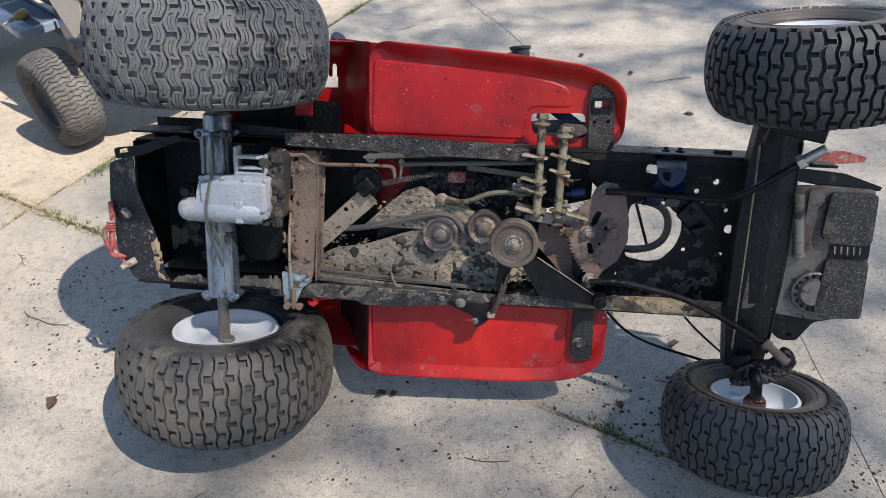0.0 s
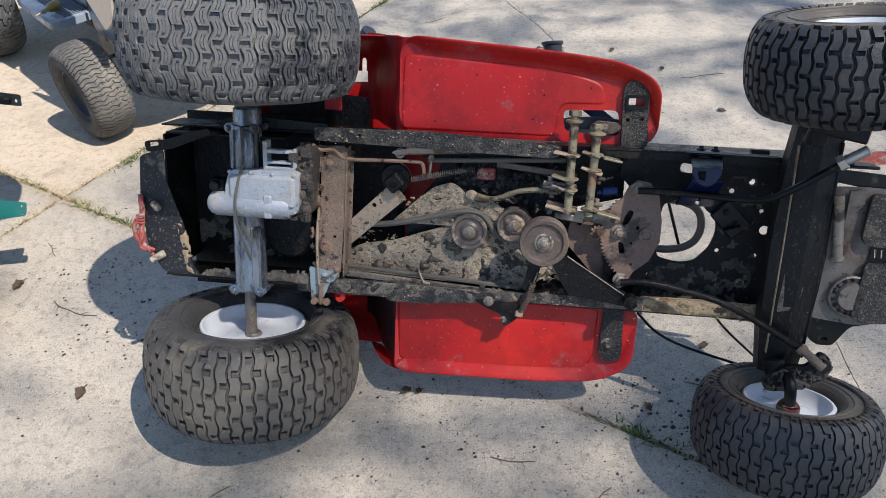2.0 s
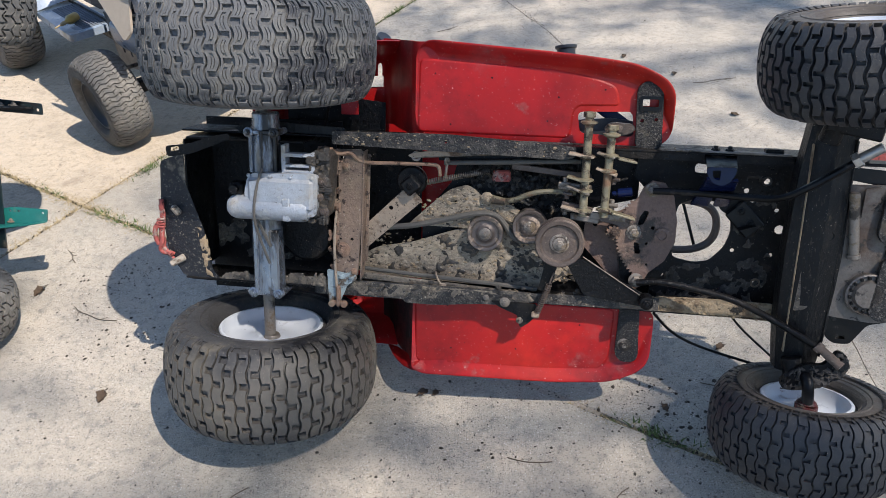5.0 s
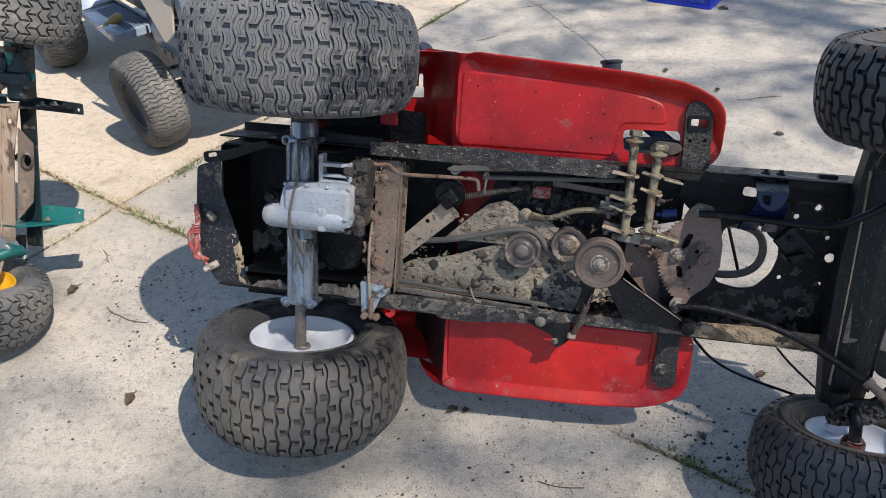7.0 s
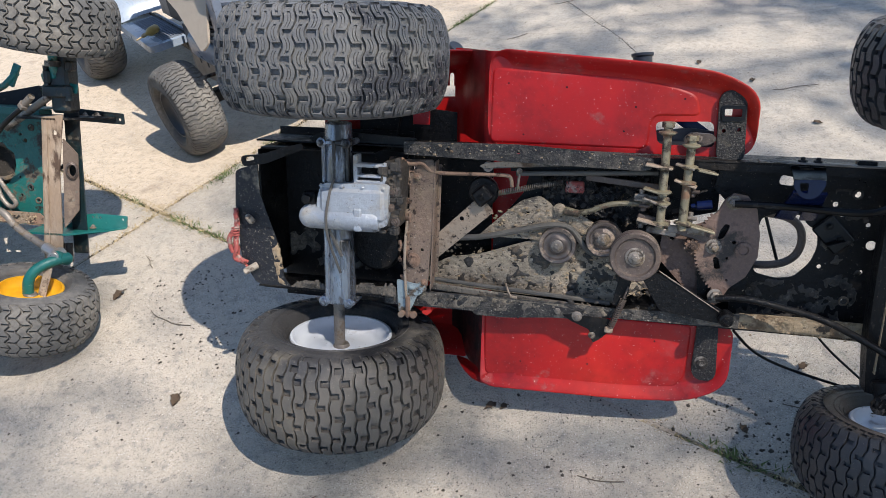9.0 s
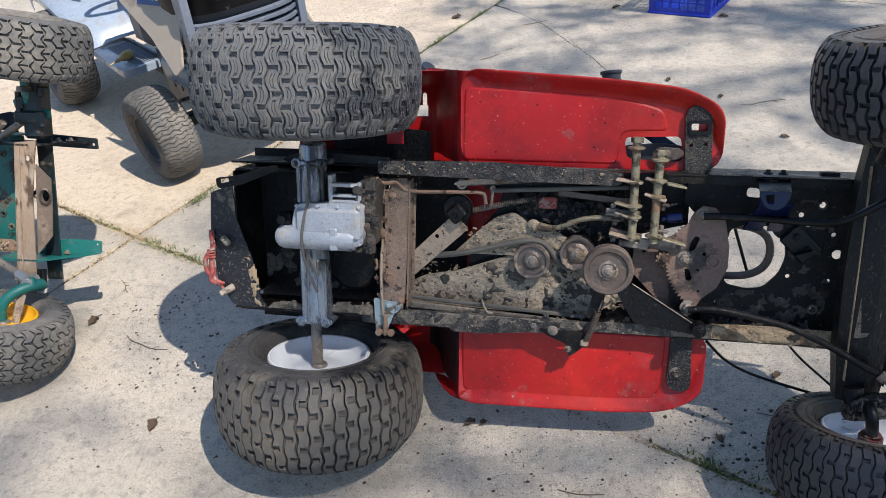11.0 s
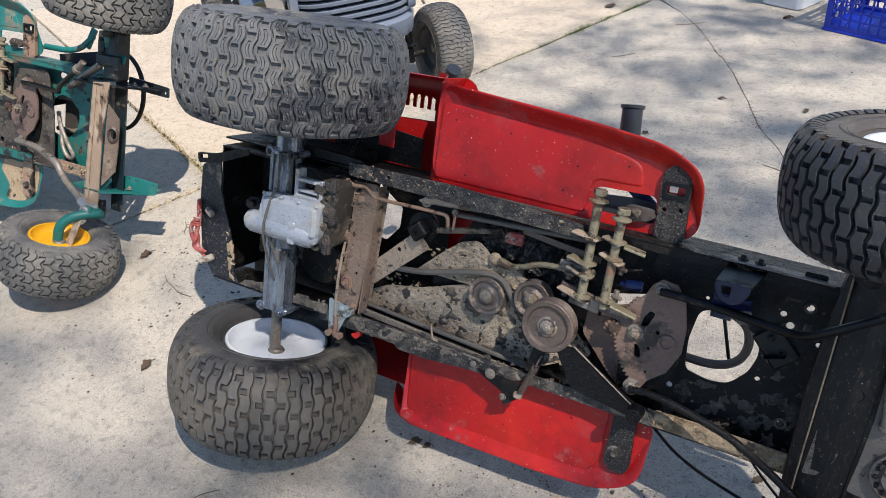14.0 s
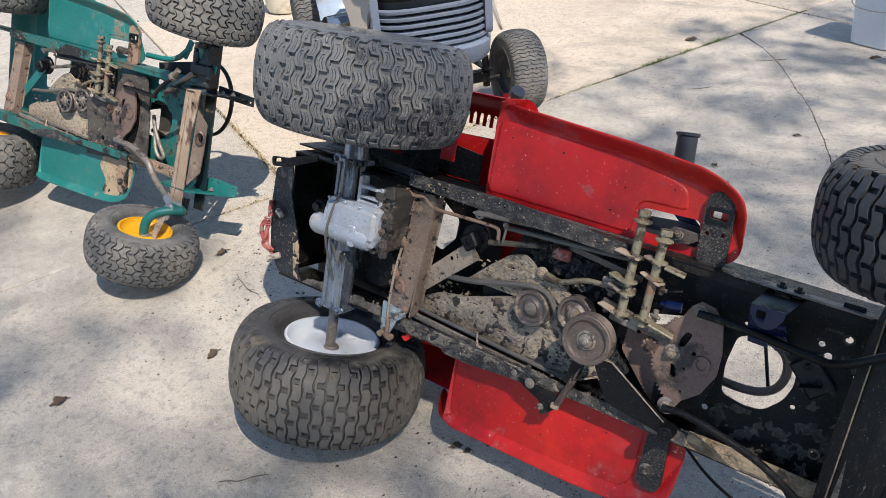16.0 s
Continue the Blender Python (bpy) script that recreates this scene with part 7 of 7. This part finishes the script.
# small amber bottle lying on the footrest of the grey mower
bottle = thing("bottle", "small amber plastic bottle lying on the grey footrest", "bottle", GREY @ Matrix.Translation((-0.46, -0.272, 0.386)))
part("body", Shape().turn([(0.0, -0.040), (0.017, -0.039), (0.019, -0.034), (0.019, 0.010), (0.008, 0.030), (0.007, 0.048), (0.0, 0.048)], 20, pose(0, 0, 0, 90, 0, 35)), amber_plastic, bottle)
part("spout", Shape().turn([(0.0, 0.045), (0.009, 0.045), (0.008, 0.060), (0.004, 0.066), (0.003, 0.105), (0.0, 0.106)], 16, pose(0, 0, 0, 90, 0, 35)), straw, bottle)


# ---- milk crate and white pail behind ----
def build_crate(m):
    top = thing("milk_crate", "bright blue plastic milk crate with open lattice sides", "crate", m)
    w, h = 0.335, 0.280
    part("floor", Shape().box((w / 2, w / 2, 0.012), (w - 0.01, w - 0.01, 0.006), 0.001), crate_blue, top)
    for k in range(4):
        mm = Matrix.Translation((w / 2, w / 2, 0)) @ pose(0, 0, 0, 0, 0, 90 * k) @ Matrix.Translation((-w / 2, -w / 2, 0))
        # one side wall: frame with a lattice
        holes = []
        for i in range(6):
            for j in range(5):
                x0, z0 = 0.030 + 0.0465 * i, 0.030 + 0.040 * j
                if j == 4 and 1 <= i <= 4:
                    continue
                holes.append(rounded([(x0, z0), (x0 + 0.040, z0), (x0 + 0.040, z0 + 0.034), (x0, z0 + 0.034)], 0.006, 2))
        holes.append(rounded([(0.115, 0.215), (0.220, 0.215), (0.220, 0.245), (0.115, 0.245)], 0.012, 3))
        side = Shape().plate(rounded([(0.004, 0.0), (w - 0.004, 0.0), (w, h), (0.0, h)], 0.008, 2), 0, 0.008, holes, Matrix(((1, 0, 0, 0), (0, 0, 1, 0.008), (0, 1, 0, 0), (0, 0, 0, 1))))
        s = part("side", Shape().add(side.v, side.f, mm), crate_blue, top)
        for zz, d in ((0.006, 0.012), (0.266, 0.016)):
            part("band", Shape().box((w / 2, 0.0, zz), (w + 0.006, 0.014, d), 0.003, mm), crate_blue, s)
        for i in range(4):
            part("brace", Shape().bar((0.03 + 0.075 * i, -0.002, 0.03), (0.065 + 0.075 * i, -0.002, 0.14), 0.004, 0.006, (0, 1, 0)).add([], []), crate_blue, s).matrix_local = mm
    return top


def yaw_of(v):
    return math.degrees(math.atan2(v.y, v.x))


build_crate(pose(0.660, 4.312, 0.0, 0, 0, yaw_of(E2)))
lid = thing("plastic_tub", "small blue plastic tub on the concrete behind the crate", "tub", pose(1.32, 4.60, 0.0, 0, 0, 20))
part("body", Shape().turn([(0.0, 0.0), (0.085, 0.0), (0.095, 0.006), (0.110, 0.16), (0.118, 0.165), (0.118, 0.175), (0.106, 0.175), (0.090, 0.012), (0.0, 0.010)], 32), crate_blue, lid)

cream = thing("cream_tub", "cream plastic tub with rounded base on the concrete", "tub", pose(-3.30, 4.53, 0.0))
part("body", Shape().turn([(0.0, 0.0), (0.12, 0.0), (0.145, 0.012), (0.155, 0.04), (0.165, 0.20), (0.172, 0.205), (0.172, 0.215), (0.160, 0.215), (0.150, 0.05), (0.0, 0.03)], 36), cream_plastic, cream)
pail = thing("square_pail", "white square plastic pail standing on the concrete", "bucket", pose(0.345, 4.668, 0.0, 0, 0, yaw_of(E2)))
secs = []
for z, d in ((0.0, 0.012), (0.006, 0.004), (0.34, -0.012), (0.345, -0.020), (0.365, -0.020), (0.367, -0.016)):
    secs.append([(x, y, z) for x, y in rounded([(d, d), (0.235 - d, d), (0.235 - d, 0.235 - d), (d, 0.235 - d)], 0.045, 5)])
part("body", loft(secs, True), bucket_white, pail, angle=40)
part("handle", Shape().tube([(-0.02, 0.118, 0.33), (-0.03, 0.05, 0.24), (0.0, -0.025, 0.20), (0.118, -0.035, 0.19), (0.235, -0.025, 0.20), (0.262, 0.05, 0.24), (0.255, 0.118, 0.33)], 0.003, 8, 2), steel_bright, pail)


# ---- litter on the concrete ----
def curled_leaf(name, x, y, size, seed, label):
    rg = random.Random(seed)
    s = Shape()
    n, vs, fs = 9, [], []
    for i in range(n):
        t = i / (n - 1)
        w = size * 0.36 * math.sin(math.pi * min(0.97, t + 0.03)) ** 0.7 * rg.uniform(0.6, 1.25)
        for k in (-1, 0, 1):
            vs.append((size * (t - 0.5) + 0.1 * size * rg.uniform(-1, 1), k * w, 0.004 + 0.22 * size * abs(k) * rg.uniform(0.3, 1.0) + 0.06 * size * math.sin(5 * t)))
    for i in range(n - 1):
        for k in range(2):
            fs.append((3 * i + k, 3 * i + k + 1, 3 * i + k + 4, 3 * i + k + 3))
    s.add(vs, fs)
    s.add([(a, b, c + 0.0006) for a, b, c in vs], [tuple(reversed(f)) for f in fs])
    s.tube([(-size * 0.5, 0, 0.006), (-size * 0.75, 0.1 * size, 0.004)], 0.0012, 5, 1)
    ob = part(name, s, leaf_brown, angle=60)
    ob.matrix_world = pose(x, y, 0.0, 0, 0, rg.uniform(0, 360))
    return tagged(ob, label, "leaf", "dead leaves on the concrete")


for k, (x, y, sz) in enumerate(((-1.356, 1.806, 0.045), (-0.975, 1.367, 0.042), (-1.240, 1.030, 0.045), (0.592, 1.497, 0.026), (-0.150, 1.362, 0.030), (-0.120, 1.358, 0.020), (-0.409, 4.512, 0.06), (0.50, 4.44, 0.05),
                                (0.62, 3.36, 0.032), (1.02, 4.14, 0.045), (0.42, 1.30, 0.025), (0.30, 3.42, 0.026), (0.80, 3.15, 0.03), (0.06, 3.05, 0.026), (0.95, 2.75, 0.03))):
    curled_leaf("dead_leaf", x, y, sz, 40 + k, "curled dry brown leaf lying on pale concrete")


def twig(x, y, ang, size, seed):
    rg = random.Random(seed)
    pts = [(size * t, 0.05 * size * rg.uniform(-1, 1) + 0.1 * size * t * t, 0.003) for t in (0, 0.2, 0.45, 0.7, 1.0)]
    s = Shape().tube(pts, 0.0012, 6, 1)
    for k in (1, 2, 3):
        p = Vector(pts[k])
        s.tube([p, p + Vector((0.10 * size, rg.choice((-1, 1)) * 0.12 * size, 0.001))], 0.0007, 5, 0)
    ob = part("twig", s, bark)
    ob.matrix_world = pose(x, y, 0.0, 0, 0, ang)
    return tagged(ob, "thin dry twig on pale concrete", "twig", "twigs on the concrete")


for k, (x, y, a, sz) in enumerate(((-1.216, 1.725, -30, 0.17), (-0.62, 1.02, 28, 0.12), (-1.36, 2.02, -60, 0.09), (0.50, 2.90, -35, 0.20), (0.05, 1.16, -10, 0.10), (-0.02, 4.28, 12, 0.14), (0.52, 1.38, -35, 0.22), (0.24, 1.02, 40, 0.09), (0.86, 3.05, 5, 0.18), (-0.24, 3.80, 25, 0.12))):
    twig(x, y, a, sz, 70 + k)

# crumbs of earth and bark, thickest round the red mower
rg = random.Random(5)
cr = Shape()
CLUSTERS = ((-1.09, 1.88, 0.05), (-1.16, 1.80, 0.08), (0.50, 1.25, 0.05), (0.63, 1.32, 0.06), (0.91, 1.07, 0.05), (0.39, 1.34, 0.06), (-1.00, 1.62, 0.10), (0.55, 1.19, 0.09), (0.0, 1.15, 0.2))
for k in range(2600):
    if k < 420:
        x, y = rg.gauss(0.1, 0.75), rg.gauss(1.25, 0.42)
    elif k < 1250:
        cx, cy, sd = rg.choice(CLUSTERS)
        x, y = rg.gauss(cx, sd), rg.gauss(cy, sd * 0.8)
    else:
        x, y = rg.uniform(-3.2, 2.6), rg.uniform(0.5, 5.5)
    r = rg.choice((0.0007, 0.0009, 0.0012, 0.0018, 0.0030)) * rg.uniform(0.7, 1.3)
    if 420 <= k < 1250:
        r *= 1.25
    a = rg.uniform(0, 6.3)
    q = [(x + r * rg.uniform(0.6, 1.6) * math.cos(a + t), y + r * rg.uniform(0.6, 1.6) * math.sin(a + t), 0.0004) for t in (0, 1.1, 2.0, 3.1, 4.2, 5.3)]
    cr.add(q + [(x, y, r * 0.9)], [(i, (i + 1) % 6, 6) for i in range(6)])
for k in range(1500):
    a_, b_ = rg.choice(((rg.uniform(-0.5, 3.3), rg.gauss(0, 0.008)), (rg.gauss(0, 0.008), rg.uniform(-1.5, 3.0)), (rg.gauss(3.23, 0.02), rg.uniform(-0.5, 3.3))))
    x, y = slab_point(a_, b_)
    r = rg.uniform(0.0015, 0.0045)
    q = [(x + r * rg.uniform(0.6, 1.6) * math.cos(t), y + r * rg.uniform(0.6, 1.6) * math.sin(t), -0.004) for t in (0, 1.1, 2.0, 3.1, 4.2, 5.3)]
    cr.add(q + [(x, y, r * 0.8)], [(i, (i + 1) % 6, 6) for i in range(6)])
for k in range(420):
    q = rg.randrange(2, len(CRACK) - 3)
    a_, b_ = Vector(CRACK[q]), Vector(CRACK[q + 1])
    pk = a_.lerp(b_, rg.random() ** (2 if q % 3 else 1))
    sp_ = 0.014 if k % 3 else 0.040
    x, y = pk.x + rg.gauss(0, sp_), pk.y + rg.gauss(0, sp_)
    r = rg.uniform(0.0008, 0.0030)
    t_ = [(x + r * rg.uniform(0.6, 1.6) * math.cos(t), y + r * rg.uniform(0.6, 1.6) * math.sin(t), 0.0003) for t in (0, 1.1, 2.0, 3.1, 4.2, 5.3)]
    cr.add(t_ + [(x, y, r * 0.8)], [(i, (i + 1) % 6, 6) for i in range(6)])
tagged(part("crumbs", cr, debris_dark), "dark crumbs of earth and bark scattered on concrete", "debris", kind="stuff")

# grass and weeds in the joints
rg = random.Random(8)
gr, st = Shape(), Shape()


def blade(shape, x, y, h, lean, az, w=0.0016):
    d = Vector((math.cos(az), math.sin(az), 0))
    e = Vector((-d.y, d.x, 0)) * w
    b = Vector((x, y, -0.012))
    p1, p2 = b + d * lean * 0.4 + Vector((0, 0, h * 0.65)), b + d * lean + Vector((0, 0, h))
    shape.add([b - e, b + e, p1 + e * 0.8, p1 - e * 0.8, p2], [(0, 1, 2, 3), (3, 2, 4)])


def along(a0, b0, a1, b1, count, spread, h, shape, w=0.0016):
    for _ in range(count):
        t = rg.random()
        x, y = slab_point(a0 + (a1 - a0) * t, b0 + (b1 - b0) * t)
        blade(shape, x + rg.gauss(0, spread), y + rg.gauss(0, spread), h * rg.uniform(0.4, 1.2), h * rg.uniform(0.3, 1.4), rg.uniform(0, 6.3), w)


along(-0.3, 0, 1.2, 0, 2600, 0.014, 0.016, st, 0.0032)
along(1.2, 0, 3.3, 0, 1500, 0.010, 0.010, st)
along(0, -0.9, 0, 0.5, 3000, 0.015, 0.016, st, 0.0032)
along(0, -0.06, 0, 0.14, 500, 0.026, 0.016, st, 0.0032)
along(0, 1.9, 0, 2.3, 500, 0.012, 0.015, st, 0.0028)
along(0, -0.7, 0, 0.35, 700, 0.012, 0.012, gr)
along(1.4, 0, 3.3, 0, 2600, 0.009, 0.016, gr)
along(3.23, 0.2, 3.23, 3.0, 1300, 0.014, 0.008, st)
along(-0.1, 0, 0.9, 0, 1200, 0.014, 0.010, st)
along(0, -1.2, 0, 0.5, 1800, 0.013, 0.012, st)
along(0, 1.6, 0, 2.8, 300, 0.006, 0.009, st)
along(3.23, 0, 3.23, 3.0, 700, 0.012, 0.016, st)
for a, b, n, r in ((2.06, 0.0, 260, 0.035), (2.52, 0.0, 160, 0.028), (0.62, 0.0, 120, 0.025), (0.30, 0.03, 160, 0.03), (0.0, 0.12, 90, 0.02), (0.0, 2.13, 130, 0.030), (2.30, 0.0, 60, 0.02), (0.0, 0.26, 120, 0.05), (0.0, -0.18, 70, 0.045)):
    for _ in range(n):
        u, v = rg.gauss(0, r * 1.6), rg.gauss(0, min(0.010, r * 0.45))
        x, y = slab_point(a + (v if a == 0 else u), b + (u if a == 0 else v))
        blade(gr, x, y, 0.020 * rg.uniform(0.4, 1.3), 0.024 * rg.uniform(0.4, 1.4), rg.uniform(0, 6.3), 0.0026)
for _ in range(620):
    x, y = slab_point(rg.uniform(1.35, 3.2), rg.gauss(0.004, 0.006))
    blade(gr, x, y, 0.014 * rg.uniform(0.3, 1.3), 0.018 * rg.uniform(0.4, 1.4), rg.uniform(0, 6.3), 0.0022)
tagged(part("weeds", gr, grass_green), "small green weeds growing in the concrete joints", "weeds", kind="stuff")
tagged(part("dry_grass", st, straw), "dry straw-coloured grass in the concrete joints", "grass", kind="stuff")


# ---- the tree whose thin crown throws the dappled shade ----
def build_tree(x, y, seed, tall):
    top = thing("tree", "tall tree with thin spring foliage beside the yard", "tree", pose(x, y, 0))
    rg = random.Random(seed)
    rl = random.Random(seed + 500)
    wood, leaves = Shape(), Shape()

    def limb(p, d, length, r, depth):
        pts = [p]
        for k in range(4):
            d = (d + Vector((rg.uniform(-1, 1), rg.uniform(-1, 1), rg.uniform(-0.4, 0.7))) * (0.05 if depth == 0 else 0.17)).normalized()
            pts.append(pts[-1] + d * length / 4)
        for k in range(4):
            wood.rod(pts[k], pts[k + 1], r * (1 - 0.13 * k), r * (1 - 0.13 * (k + 1)), 8 if depth < 2 else 5, 0)
        if depth >= 3:
            for k in range(12 if depth == 4 else 5):
                c = pts[rg.randrange(1, 5)] + Vector((rg.gauss(0, 0.09), rg.gauss(0, 0.09), rg.gauss(0, 0.07)))
                u = Vector((rg.uniform(-1, 1), rg.uniform(-1, 1), rg.uniform(-0.5, 0.5))).normalized() * rg.uniform(0.018, 0.036)
                v = u.orthogonal().normalized() * u.length * 0.7
                if k % 6 == 0:
                    leaves.add([c - u, c + v, c + u, c - v], [(0, 1, 2, 3)])
            # tufts of young leaves at some of the twigs
            heart = pts[-1] + Vector((x, y, 0))
            sx, sy = heart.x - SUN_TO.x / SUN_TO.z * heart.z, heart.y - SUN_TO.y / SUN_TO.z * heart.z
            # crown gaps shaped so that sun reaches the red mower and sandy slabs
            thin = 0.25 if (-0.9 < sx < 1.0 and 1.35 < sy < 2.5) or (sx < -1.2 and sy > 2.3) else 1.0
            if depth == 4 and rl.random() < 0.31 * thin:
                heart = pts[-1]
                for k in range(34):
                    c = heart + Vector((rl.gauss(0, 0.11), rl.gauss(0, 0.11), rl.gauss(0, 0.08)))
                    u = Vector((rl.uniform(-1, 1), rl.uniform(-1, 1), rl.uniform(-0.4, 0.4))).normalized() * rl.uniform(0.028, 0.050)
                    v = u.orthogonal().normalized() * u.length * 0.7
                    leaves.add([c - u, c + v, c + u, c - v], [(0, 1, 2, 3)])
        if depth < 4:
            for k in range((7, 6, 5, 4)[depth]):
                q = pts[0].lerp(pts[-1], rg.uniform(0.78, 1.0) if depth == 0 else rg.uniform(0.25, 1.0))
                side = Vector((rg.uniform(-1, 1), rg.uniform(-1, 1), rg.uniform(-0.25, 0.6))).normalized()
                limb(q, (d * 0.40 + side * 0.80).normalized(), (3.4, 2.1, 1.25, 0.7)[depth] * rg.uniform(0.75, 1.2), (0.050, 0.022, 0.010, 0.0045)[depth], depth + 1)

    limb(Vector((0, 0, -0.1)), Vector((0, 0, 1)), tall, 0.17, 0)
    part("trunk", wood, bark, top)
    part("crown", leaves, leaf_tree, top)
    return top


build_tree(8.0, -0.5, 21, 7.6)
build_tree(6.7, -4.85, 33, 9.6)
